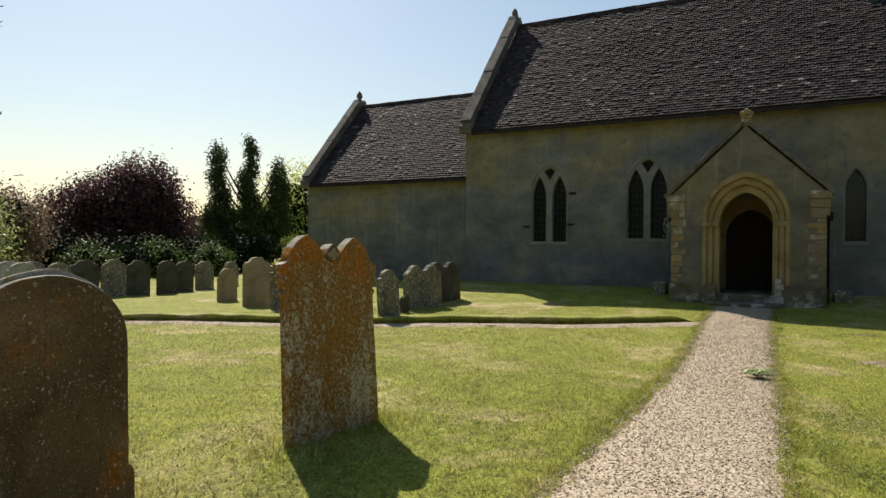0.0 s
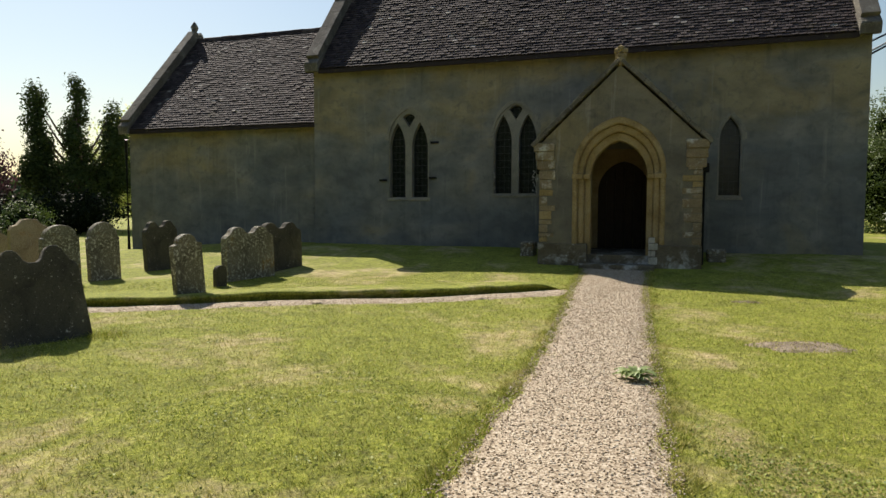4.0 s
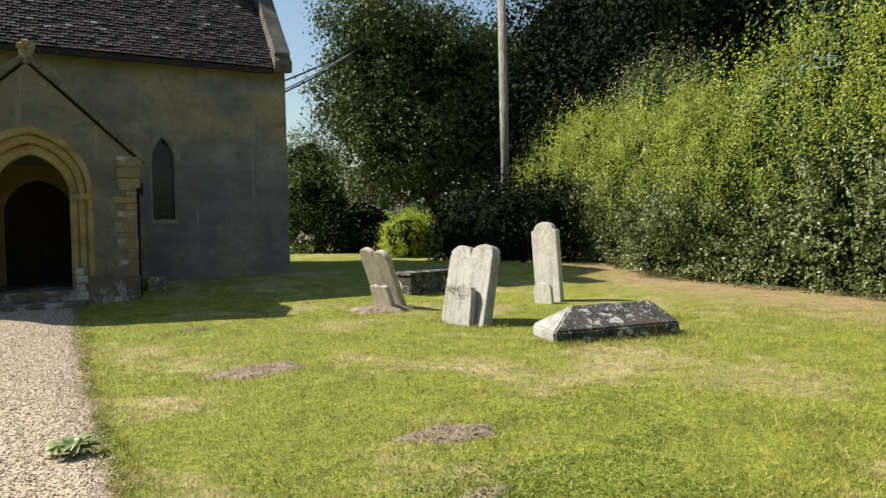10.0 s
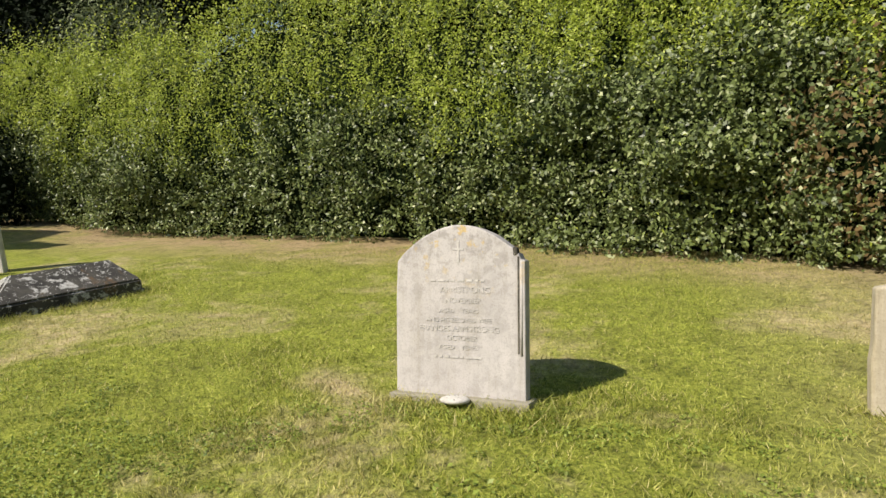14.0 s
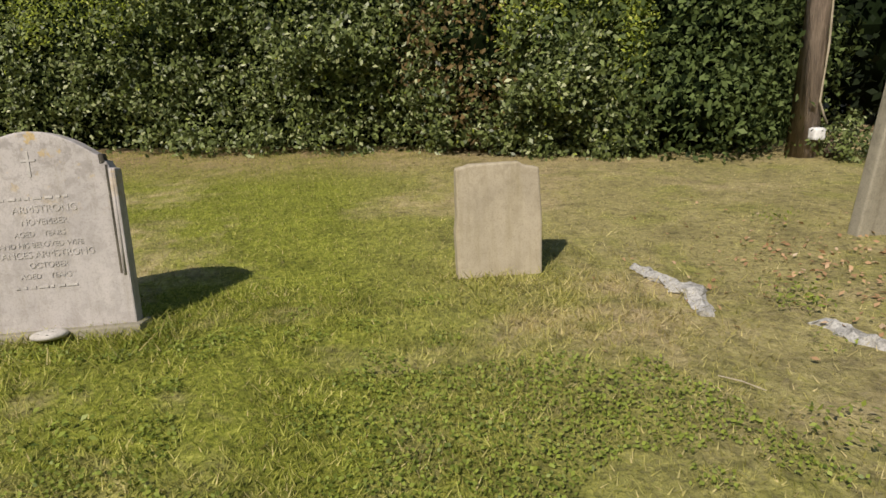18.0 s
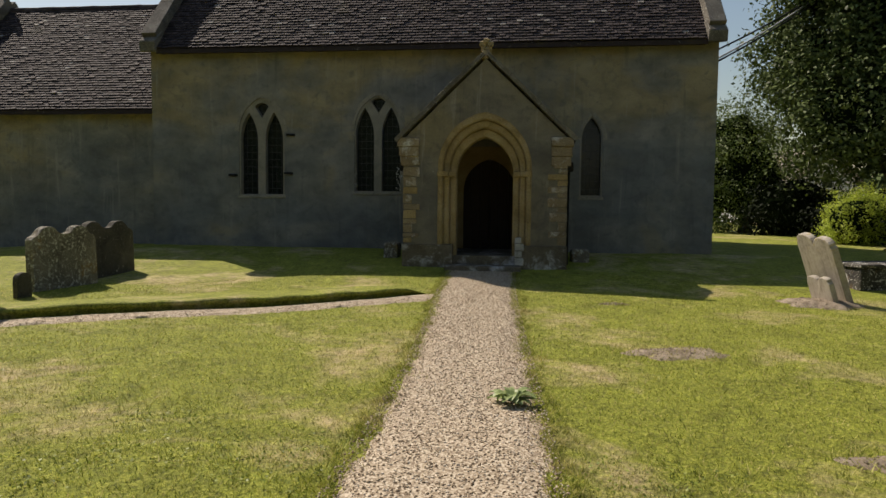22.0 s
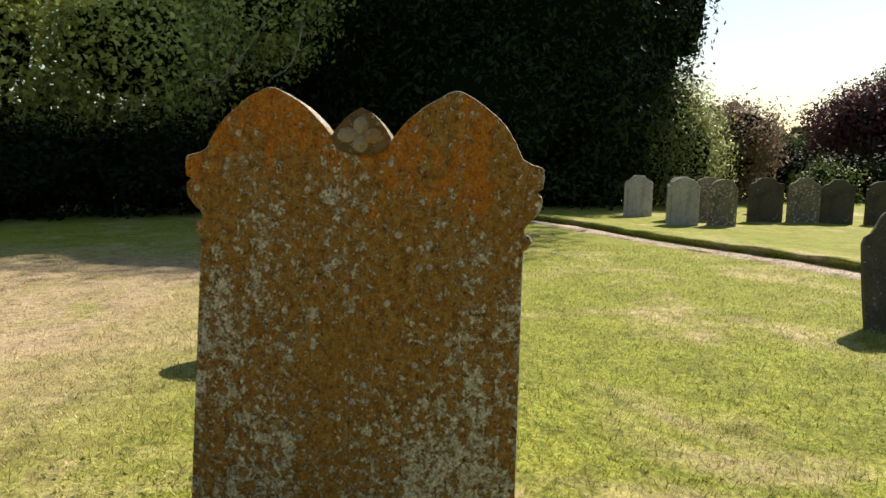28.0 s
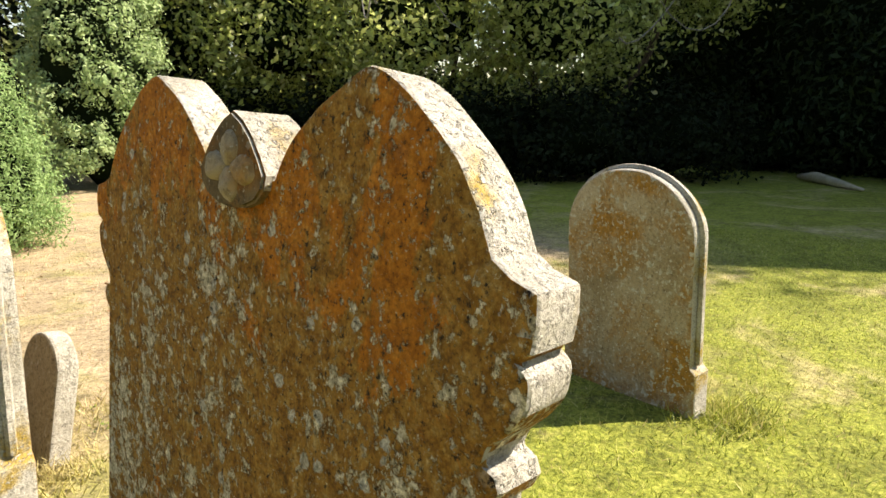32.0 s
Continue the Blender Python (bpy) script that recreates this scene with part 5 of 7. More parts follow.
moulded_round("round-headed headstone with brown and orange lichen", 0.86, 1.21, M_UMBER, -1.845, -16.645, 0, 1.5, 0)
moulded_round("round-headed brown headstone with a moulded edge, grass at its foot", 0.78, 1.15, M_BUFF, -4.31, -15.21, -10, -4, 0)
moulded_round("round-headed headstone near bare earth under the trees", 0.70, 1.15, M_BROWN, -6.05, -20.75, 5, 0)
rim(headstone("small leaning footstone crusted with yellow lichen", round_top(0.27, 0.53, 0.0, 0.15), 0.085, M_CRUSTED, -2.07, -16.655, 8, 10, 3).children[0])

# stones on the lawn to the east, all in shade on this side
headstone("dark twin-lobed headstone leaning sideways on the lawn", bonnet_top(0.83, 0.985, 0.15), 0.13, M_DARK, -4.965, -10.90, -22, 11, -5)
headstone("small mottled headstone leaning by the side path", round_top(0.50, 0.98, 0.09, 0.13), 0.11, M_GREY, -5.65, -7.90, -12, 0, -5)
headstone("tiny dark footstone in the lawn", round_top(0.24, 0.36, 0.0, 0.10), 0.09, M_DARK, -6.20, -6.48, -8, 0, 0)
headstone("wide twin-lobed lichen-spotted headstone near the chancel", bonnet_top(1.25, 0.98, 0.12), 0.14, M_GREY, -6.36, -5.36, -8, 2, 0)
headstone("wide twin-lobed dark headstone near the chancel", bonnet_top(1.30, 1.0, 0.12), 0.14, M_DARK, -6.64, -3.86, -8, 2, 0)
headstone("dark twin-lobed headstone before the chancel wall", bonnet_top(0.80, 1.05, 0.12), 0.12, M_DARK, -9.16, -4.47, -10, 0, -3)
headstone("round-headed grey headstone on the lawn", round_top(0.60, 1.08, 0.03), 0.12, M_GREY, -8.87, -6.30, -12, 0, -2)
headstone("round-headed headstone with a worn edge", round_top(0.64, 1.04, 0.04, 0.20), 0.12, M_GREY, -8.84, -7.25, -12, 0, -2)
headstone("broad shouldered headstone with brown lichen", ogee_top(0.68, 1.14), 0.12, M_BROWN, -9.98, -6.91, -14, 0, 0)
headstone("narrow round-headed headstone in shade", round_top(0.52, 0.82, 0.03), 0.11, M_BROWN, -11.62, -6.25, -14, 0, 0)
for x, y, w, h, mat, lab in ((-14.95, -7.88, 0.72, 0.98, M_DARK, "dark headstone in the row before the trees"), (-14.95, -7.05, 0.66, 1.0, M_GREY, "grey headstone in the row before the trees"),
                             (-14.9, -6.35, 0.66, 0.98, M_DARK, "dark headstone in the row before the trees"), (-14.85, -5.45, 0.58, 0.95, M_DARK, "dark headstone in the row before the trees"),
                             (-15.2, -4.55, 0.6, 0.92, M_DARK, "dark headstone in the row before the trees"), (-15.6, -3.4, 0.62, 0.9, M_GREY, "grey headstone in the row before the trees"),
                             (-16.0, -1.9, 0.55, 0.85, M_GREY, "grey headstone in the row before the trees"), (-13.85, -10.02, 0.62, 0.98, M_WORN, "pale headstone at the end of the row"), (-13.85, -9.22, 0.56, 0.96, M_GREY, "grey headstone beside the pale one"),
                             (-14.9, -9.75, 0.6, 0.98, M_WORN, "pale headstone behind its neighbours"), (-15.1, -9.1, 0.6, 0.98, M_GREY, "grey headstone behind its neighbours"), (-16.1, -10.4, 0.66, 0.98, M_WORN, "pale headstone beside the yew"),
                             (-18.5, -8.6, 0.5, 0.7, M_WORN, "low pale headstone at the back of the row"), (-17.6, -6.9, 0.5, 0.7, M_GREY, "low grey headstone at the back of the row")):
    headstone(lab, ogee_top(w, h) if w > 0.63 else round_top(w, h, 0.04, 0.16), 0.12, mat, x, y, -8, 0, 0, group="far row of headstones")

# sunlit stones to the west
headstone("sunlit twin-lobed pale headstone leaning back a little", twin_top(0.95, 1.11, 0.13, 0.02), 0.15, M_WORN, 5.316, -7.22, 187, 13.5, -2.6)
headstone("low twin-lobed footstone before the pale headstone", twin_top(0.585, 0.54, 0.06, 0.02), 0.09, M_WORN, 5.21, -7.25, 188, 8.5, -1.6)
headstone("tall narrow white headstone leaning in the sun", round_top(0.505, 1.40, 0.06, 0.13), 0.13, M_PALE, 7.96, -5.70, 202, 1.5, -4.5)
headstone("low footstone before the tall white headstone", round_top(0.34, 0.36, 0.0, 0.12), 0.08, M_PALE, 7.69, -5.92, 202, 1, -6)
headstone("small twin-lobed headstone tilted far to one side on bare earth", twin_top(0.82, 1.07, 0.11, 0.03), 0.10, M_FAWN, 5.35, -4.70, 189, -22.5, 5.6)
headstone("low leaning footstone before the tilted headstone", twin_top(0.52, 0.42, 0.05, 0.03), 0.08, M_FAWN, 5.12, -5.02, 190, -18, -1)

# coped tomb
tomb = empty("coped_tomb", "low hipped stone grave cover mottled with white lichen", "tomb", m=Matrix.Translation((6.28, -9.0, 0.0)) @ Matrix.Rotation(radians(-15), 4, "Z") @ Matrix.Rotation(radians(-2.2), 4, "Y"))
bm = bmesh.new()
lx, ly = 0.78, 0.36
v = [bm.verts.new(p) for p in ((-lx, -ly, -0.1), (lx, -ly, -0.1), (lx, ly, -0.1), (-lx, ly, -0.1), (-lx, -ly, 0.16), (lx, -ly, 0.14), (lx, ly, 0.14), (-lx, ly, 0.16), (-lx + 0.38, 0, 0.38), (lx - 0.14, 0, 0.37))]
for f in ((0, 1, 5, 4), (1, 2, 6, 5), (2, 3, 7, 6), (3, 0, 4, 7), (4, 5, 9, 8), (6, 7, 8, 9), (5, 6, 9), (7, 4, 8), (3, 2, 1, 0)):
    bm.faces.new([v[i] for i in f])
bmesh.ops.bevel(bm, geom=bm.edges[:], offset=0.02, segments=2, affect="EDGES")
rough_up(bm, 0.022, 4)
cover = part("cover_stone", bm, M_MOTTLE, tomb)
# end turned to the sun gets white stone, its sunlight put into the colour
cover.data.materials.append(M_WHITEN)
for p in cover.data.polygons:
    if p.normal.x < -0.3:
        p.material_index = 1
part("plinth", rough_up(boxed(-lx - 0.02, lx + 0.02, -ly - 0.02, ly + 0.02, -0.15, 0.03, 0.02), 0.012, 4), M_MOTTLE, tomb)
slab2 = empty("ledger_tomb", "low grey chest tomb in the grass", "tomb", m=Matrix.Translation((7.0, -3.05, 0.0)) @ Matrix.Rotation(radians(14), 4, "Z"))
part("chest", rough_up(boxed(-0.8, 0.8, -0.34, 0.34, -0.1, 0.42, 0.05), 0.02, 3), M_MOTTLE, slab2)
part("lid", rough_up(boxed(-0.84, 0.84, -0.38, 0.38, 0.42, 0.48, 0.02), 0.012, 4), M_MOTTLE, slab2)

# the inscribed stone
b_out = [(-0.388, -0.25), (-0.392, 0.55), (-0.386, 0.77)] + [(-0.386 + 0.772 * i / 18, 0.77 + 0.20 * math.sin(math.pi * i / 18) ** 0.85) for i in range(1, 16)] + [(0.318, 0.838), (0.330, 0.815), (0.352, 0.806), (0.366, 0.775), (0.388, 0.770), (0.388, -0.25)]
inscribed = empty("headstone", "pale arched headstone with worn lettering", "gravestone", "headstones", m=Matrix.Translation((4.375, -14.147, 0.012)) @ Matrix.Rotation(radians(174.5), 4, "Z") @ Matrix.Rotation(radians(-8.5), 4, "Y") @ Matrix.Rotation(radians(1.7), 4, "X"))
part("slab", slab(b_out, 0.085, 0.008, 0.003), M_LETTERED, inscribed)
# proud dark strip: the incised groove's shade is put into its colour
part("edge_groove", boxed(-0.002, 0.0035, 0.345, 0.354, 0.27, 0.79, 0.001), M_DARK, inscribed, "thin dark strip painting the shade of the edge groove")
part("edge_roll", tube(bmesh.new(), [(-0.004, 0.366, 0.26), (-0.004, 0.366, 0.5), (-0.004, 0.366, 0.772)], 0.009, 8), M_LETTERED, inscribed, "rounded moulding down the edge", smooth=True)
part("chipped_corner", rough_up(boxed(-0.06, -0.004, 0.318, 0.345, 0.795, 0.845, 0.010), 0.010, 12), M_DARK, inscribed, "dark chipped corner")
part("foot", rough_up(boxed(-0.11, 0.055, -0.41, 0.42, -0.2, 0.022, 0.010), 0.006, 6), M_SLATY, inscribed)


def lettering(text, size, u, v, parent, x=0.0036):
    c = bpy.data.curves.new("letters", "FONT")
    c.body, c.size, c.align_x, c.extrude = text, size, "CENTER", 0.0004
    tmp = bpy.data.objects.new("letters", c)
    scene.collection.objects.link(tmp)
    me = bpy.data.meshes.new_from_object(tmp.evaluated_get(bpy.context.evaluated_depsgraph_get()))
    bpy.data.objects.remove(tmp)
    group = list(range(len(me.vertices)))

    def root(k):
        while group[k] != k:
            k = group[k]
        return k
    for e in me.edges:
        a, b = root(e.vertices[0]), root(e.vertices[1])
        group[max(a, b)] = min(a, b)
    letters = {}
    for p in me.polygons:
        letters.setdefault(root(p.vertices[0]), []).append(tuple(p.vertices))
    for faces in letters.values():
        used = sorted({k for f in faces for k in f})
        at = {k: i for i, k in enumerate(used)}
        ob = part("letter", ([tuple(me.vertices[k].co) for k in used], [tuple(at[k] for k in f) for f in faces]), M_CUT, parent)
        ob.matrix_basis = Matrix.Translation((x, u, v)) @ Matrix.Rotation(radians(90), 4, "Z") @ Matrix.Rotation(radians(90), 4, "X")


lettering("ARMSTRONG", 0.050, 0.04, 0.592, inscribed)
lettering("NOVEMBER", 0.042, 0.03, 0.535, inscribed)
lettering("AND HIS BELOVED WIFE", 0.036, 0.0, 0.428, inscribed)
lettering("FRANCES ARMSTRONG", 0.046, 0.0, 0.378, inscribed)
lettering("AGED    YEARS", 0.036, 0.0, 0.480, inscribed)
lettering("OCTOBER", 0.040, 0.02, 0.328, inscribed)
lettering("AGED    YEARS", 0.036, 0.0, 0.278, inscribed)
rnd = random.Random(12)
for v0, w in ((0.66, 0.34), (0.235, 0.3)):
    bm = bmesh.new()
    u = -w / 2
    while u < w / 2:
        k = rnd.uniform(0.015, 0.05)
        box(bm, 0.001, 0.0040, u, u + k, v0 - 0.006, v0 + 0.006)
        u += k + rnd.uniform(0.008, 0.02)
    part("worn_line", bm, M_CUT, inscribed)
bm = bmesh.new()
box(bm, 0.001, 0.0045, -0.006, 0.006, 0.76, 0.88)
box(bm, 0.001, 0.0046, -0.035, 0.035, 0.83, 0.842)
part("carved_cross", bm, M_CUT, inscribed)
bm = bmesh.new()
g = bmesh.ops.create_uvsphere(bm, u_segments=16, v_segments=8, radius=1.0)
for q in g["verts"]:
    q.co = Vector((0.10 + q.co.x * 0.075, q.co.y * 0.085 + 0.02, 0.018 + q.co.z * 0.024))
pot = tagged(part("flower_holder", bm, M_PALE, m=inscribed.matrix_basis.copy(), smooth=True), "small pierced grave vase lid at the stone's foot", "flower holder")
# dark beads on the lid paint the shade inside its piercings
bm = bmesh.new()
for k in range(9):
    a = k * 2.4
    r = 0.022 * math.sqrt(k)
    g = bmesh.ops.create_icosphere(bm, subdivisions=1, radius=0.006)
    for q in g["verts"]:
        q.co = Vector((q.co.x + 0.10 + r * math.cos(a), q.co.y + 0.02 + r * math.sin(a), q.co.z * 0.4 + 0.041 - 2.6 * r * r))
part("hole", bm, M_DARK, pot)

headstone("plain square buff headstone, chipped at the top", flat_top(0.49, 0.655), 0.09, M_SAND, 4.68, -16.455, 177.5, 7, 0.5)
q = headstone("tall tapering grey headstone with pale incised letters", [(-0.36, -0.25), (-0.30, 1.00), (-0.26, 1.05), (0.26, 1.05), (0.30, 1.00), (0.36, -0.25)], 0.10, M_SLATY, 4.68, -19.18, 176, 0, 4)
for v0, u0, w in ((0.78, 0.05, 0.34), (0.70, 0.05, 0.26), (0.45, -0.02, 0.44), (0.40, 0.04, 0.30)):
    bm = bmesh.new()
    u = u0 - w / 2
    while u < u0 + w / 2:
        k = rnd.uniform(0.012, 0.03)
        box(bm, 0.001, 0.004, u, u + k, v0 - 0.013, v0 + 0.013)
        u += k + 0.012
    part("worn_line", bm, M_CHALK, q)

# broken kerb stones in the grass, earth patches, dock plant
def kerb_fragment(pts, radii, label):
    fine = [tuple(Vector(a).lerp(Vector(b), i / 9)) for a, b in zip(pts, pts[1:]) for i in range(9)] + [pts[-1]]
    rr = list(np.interp(np.linspace(0, 1, len(fine)), np.linspace(0, 1, len(radii)), radii))
    bm = rough_up(tube(bmesh.new(), fine, rr, 9), 0.040, 9)
    rough_up(bm, 0.030, 26)
    for v in bm.verts:
        v.co.z = v.co.z * 0.55 - 0.022
    return tagged(part("kerb_fragment", bm, M_WHITEN), label, "stone", "broken kerb stones")


kerb_fragment([(4.60, -17.25, 0.03), (4.35, -17.30, 0.05), (4.08, -17.32, 0.06), (3.84, -17.26, 0.04)], [0.035, 0.045, 0.055, 0.045], "bleached broken piece of kerb sunk in dry grass")
kerb_fragment([(3.64, -17.70, 0.02), (3.46, -17.74, 0.03), (3.14, -17.80, 0.02)], [0.045, 0.05, 0.05], "low pale kerb fragment beside dry leaves")
tagged(part("stick", tube(bmesh.new(), [(3.21, -16.93, 0.025), (3.13, -16.98, 0.035), (3.07, -17.04, 0.02)], [0.0025, 0.003, 0.002], 6), M_SAND), "thin dry straw-coloured stick in the grass", "stick")


def earth_patch(x, y, rx, ry, lift, turn=0.0):
    """Bare crumbly soil: a lumpy sheet with a frayed edge that sinks into the turf, and loose clods on it."""
    rings, sides = 14, 56
    c, s = math.cos(turn), math.sin(turn)

    def spot(d, a):
        k = 1 + 0.45 * noise.noise(Vector((math.cos(a) * 1.3 + x, math.sin(a) * 1.3 + y, 0))) + 0.25 * noise.noise(Vector((math.cos(a) * 5 + x, math.sin(a) * 5 + y, 3)))
        px, py = d * k * rx * math.cos(a), d * k * ry * math.sin(a)
        wx, wy = x + px * c - py * s, y + px * s + py * c
        z = ground_z(wx, wy) + lift * (1 - d * d) + (0.016 * noise.noise(Vector((wx * 24, wy * 24, 2))) + 0.010 * noise.noise(Vector((wx * 60, wy * 60, 2)))) * (1 - d ** 4) + 0.014 - 0.035 * d ** 5
        return wx, wy, z
    vs = [spot(0, 0)] + [spot((r + 1) / rings, 2 * math.pi * i / sides) for r in range(rings) for i in range(sides)]
    fs = [(0, 1 + i, 1 + (i + 1) % sides) for i in range(sides)]
    for r in range(rings - 1):
        for i in range(sides):
            p, q = 1 + r * sides + i, 1 + r * sides + (i + 1) % sides
            fs.append((p, p + sides, q + sides, q))
    ob = tagged(part("earth_patch", (vs, fs), M_SOIL, smooth=True), "scraped patch of bare crumbly earth in the lawn", "earth patch", "earth patches")
    bm = bmesh.new()
    for k in range(int(420 * rx)):
        wx, wy, z = spot(math.sqrt(rnd.random()) * 1.05, rnd.uniform(0, 6.28))
        g = bmesh.ops.create_icosphere(bm, subdivisions=1, radius=rnd.uniform(0.003, 0.011))
        for v in g["verts"]:
            v.co = Vector((wx, wy, z + 0.004)) + Vector((v.co.x * rnd.uniform(0.7, 1.3), v.co.y * rnd.uniform(0.7, 1.3), v.co.z * 0.7))
    part("loose_soil", bm, M_SOIL, ob)["kind"] = "stuff"
    return ob


earth_patch(2.2, -8.70, 0.50, 0.30, 0.010, 0.3)
earth_patch(2.86, -11.36, 0.40, 0.21, 0.010, -0.2)
earth_patch(5.02, -5.10, 0.55, 0.40, 0.08, -0.3)
earth_patch(2.1, -5.6, 0.25, 0.10, 0.003, 0.2)
earth_patch(2.55, -12.3, 0.2, 0.1, 0.003, 0.1)

dock = empty("dock_plant", "low broad-leaved weed growing on the path edge", "plant", m=pose(0.72, -10.55, 0.02))
rnd = random.Random(5)
for k in range(30):
    a, ln, rise = k * 2.4 + rnd.uniform(-0.3, 0.3), rnd.uniform(0.07, 0.17), rnd.uniform(0.015, 0.075)
    bm = bmesh.new()
    prev = None
    for i in range(6):
        t = i / 5
        w = rnd.uniform(0.85, 1.15) * 0.030 * math.sin(math.pi * min(1, t * 0.9 + 0.08)) + 0.003
        d = t * ln + 0.01
        z = 0.012 + rise * math.sin(t * 2.5)
        row = [bm.verts.new((d * math.cos(a) - q * w * math.sin(a), d * math.sin(a) + q * w * math.cos(a), z + (0.008 if q else 0) + rnd.uniform(-0.004, 0.004))) for q in (-1, 0, 1)]
        if prev:
            bm.faces.new((prev[0], prev[1], row[1], row[0]))
            bm.faces.new((prev[1], prev[2], row[2], row[1]))
        prev = row
    part("leaf", bm, L_DOCK, dock)


# ---- hedge, trees, poles ----
HEDGE = [(15.2, 6.0), (14.5, 3.0), (13.3, -1.0), (12.7, -4.5), (12.3, -9.0), (11.2, -13.0), (10.2, -15.6), (9.3, -17.6), (8.3, -19.1)]


def hedge_at(t):
    k = t * (len(HEDGE) - 1)
    i = min(int(k), len(HEDGE) - 2)
    return Vector(HEDGE[i]).lerp(Vector(HEDGE[i + 1]), k - i), (Vector(HEDGE[i + 1]) - Vector(HEDGE[i])).normalized()


def hedge_height(t):
    return 4.5 + 0.5 * math.sin(t * 17) + 0.7 * noise.noise(Vector((t * 14, 3, 0))) - 2.2 * smooth01(0.72, 0.97, t) - 1.0 * (1 - smooth01(0.0, 0.22, t))


def hedge():
    h = empty("hedge", "tall unclipped mixed hedge with light green shoots on top", "hedge")
    # leaves in small sprays: rounded and glossy below, upright slender shoots above
    n, per = 14500, 14
    ts, hs = RNG.uniform(0, 1, n), RNG.beta(1.15, 1.0, n)
    pts, out, top = [], [], []
    for t, q in zip(ts, hs):
        p, d = hedge_at(t)
        nrm = Vector((d.y, -d.x))
        z = q * hedge_height(t)
        bulge = 0.35 * math.sin(min(1, q * 1.15) * math.pi) - 1.6 * max(0, q - 0.5) ** 1.5
        lump = 0.6 * noise.noise(Vector((t * 17, z * 0.55, 1))) + 0.6 * noise.noise(Vector((t * 60, z * 1.8, 4))) + 0.25 * noise.noise(Vector((t * 150, z * 4.5, 8)))
        off = bulge + lump * 0.8 - abs(RNG.normal(0, 0.26)) + (0.15 if q < 0.08 else 0)
        pts.append((p.x + nrm.x * off, p.y + nrm.y * off, z + 0.05 + ground_z(p.x, p.y)))
        out.append((nrm.x, nrm.y, 0.35 + 0.7 * q))
        top.append(q + 0.26 * noise.noise(Vector((t * 13, z * 0.8, 9))) + 0.12 * noise.noise(Vector((t * 60, z * 2, 2))))
    pts, out, top = np.repeat(np.array(pts), per, 0), np.repeat(np.array(out), per, 0), np.repeat(np.array(top), per)
    high = np.clip((top - 0.35) * 3, 0, 1)[:, None]
    pts = pts + RNG.normal(0, 1, pts.shape) * (np.array([0.10, 0.10, 0.07]) * (1 - high) + np.array([0.05, 0.05, 0.17]) * high)
    pts[:, 2] = np.maximum(pts[:, 2], 0.02)
    n *= per
    young = RNG.uniform(0, 1, n) < np.clip((top - 0.33 - 0.16 * np.clip((np.repeat(ts, per) - 0.5) * 5, 0, 1)) * 4.0, 0.02, 0.95)
    leaf_mesh("leaves", pts[~young], 0.075, out[~young], L_HEDGE, h, "dark green lower leaves")
    leaf_mesh("young_leaves", pts[young], 0.058, out[young], L_HEDGE_TOP, h, "light green upper shoots", aspect=0.45)
    # shoots that stand above the top
    sp, so = [], []
    for k in range(640):
        t = RNG.uniform(0, 0.9)
        p, d = hedge_at(t)
        nrm = Vector((d.y, -d.x))
        off = -RNG.uniform(0.3, 1.3)
        ln = RNG.uniform(0.3, 1.5)
        lean = RNG.normal(0, 0.15, 2)
        for j in range(16):
            f = j / 15
            sp.append((p.x + nrm.x * off + lean[0] * f + RNG.normal(0, 0.05), p.y + nrm.y * off + lean[1] * f + RNG.normal(0, 0.05), hedge_height(t) - 0.3 + f * ln))
            so.append((nrm.x, nrm.y, 0.6))
    leaf_mesh("shoot_spray", np.array(sp), 0.075, np.array(so), L_HEDGE_TOP, h)
    # near-black inner sheet: the shade between the leaves put into colour
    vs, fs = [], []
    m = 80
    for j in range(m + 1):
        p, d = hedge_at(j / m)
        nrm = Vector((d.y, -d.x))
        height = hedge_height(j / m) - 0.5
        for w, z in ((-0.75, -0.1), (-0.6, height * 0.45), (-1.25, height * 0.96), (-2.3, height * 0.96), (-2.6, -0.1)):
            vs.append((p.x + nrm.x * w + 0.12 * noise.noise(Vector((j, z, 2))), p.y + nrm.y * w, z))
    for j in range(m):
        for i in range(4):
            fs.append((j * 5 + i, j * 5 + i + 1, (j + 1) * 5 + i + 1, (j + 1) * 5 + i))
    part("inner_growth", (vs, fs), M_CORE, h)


hedge()


def shrub(name, label, blobs, leaf, clumps, per, sd, size, x=0, y=0, aspect=0.55, core=True, droop=0.0, spread=0.5):
    t = empty(name, label, "shrub" if "tree" not in name else "tree", m=pose(x, y, 0))
    if len(blobs) > 12:
        part("stem", tube(bmesh.new(), [(0, 0, -0.1), (0.03, 0, 2.0), (0, 0.02, 4.4)], [0.12, 0.08, 0.02], 8), M_BARK, t)
    for c, r in blobs if len(blobs) <= 12 else []:
        for k in range(3 if len(blobs) < 5 else 2):
            part("stem", tube(bmesh.new(), [(c[0] * 0.5 + 0.1 * k, c[1] * 0.5, -0.1), (c[0] * 0.8, c[1] * 0.8 + 0.1 * k, c[2] * 0.5), (c[0], c[1] + 0.15 * (k - 1), c[2] + r[2] * 0.4)], [0.06, 0.045, 0.015], 6), M_BARK, t)
    p, o = crown_points(blobs, clumps, per, sd, low=0.03)
    crown = leaf_mesh("leaves", p, size, o, leaf, t, aspect=aspect, droop=droop, spread=spread)
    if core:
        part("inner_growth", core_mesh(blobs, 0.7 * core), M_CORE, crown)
    return t


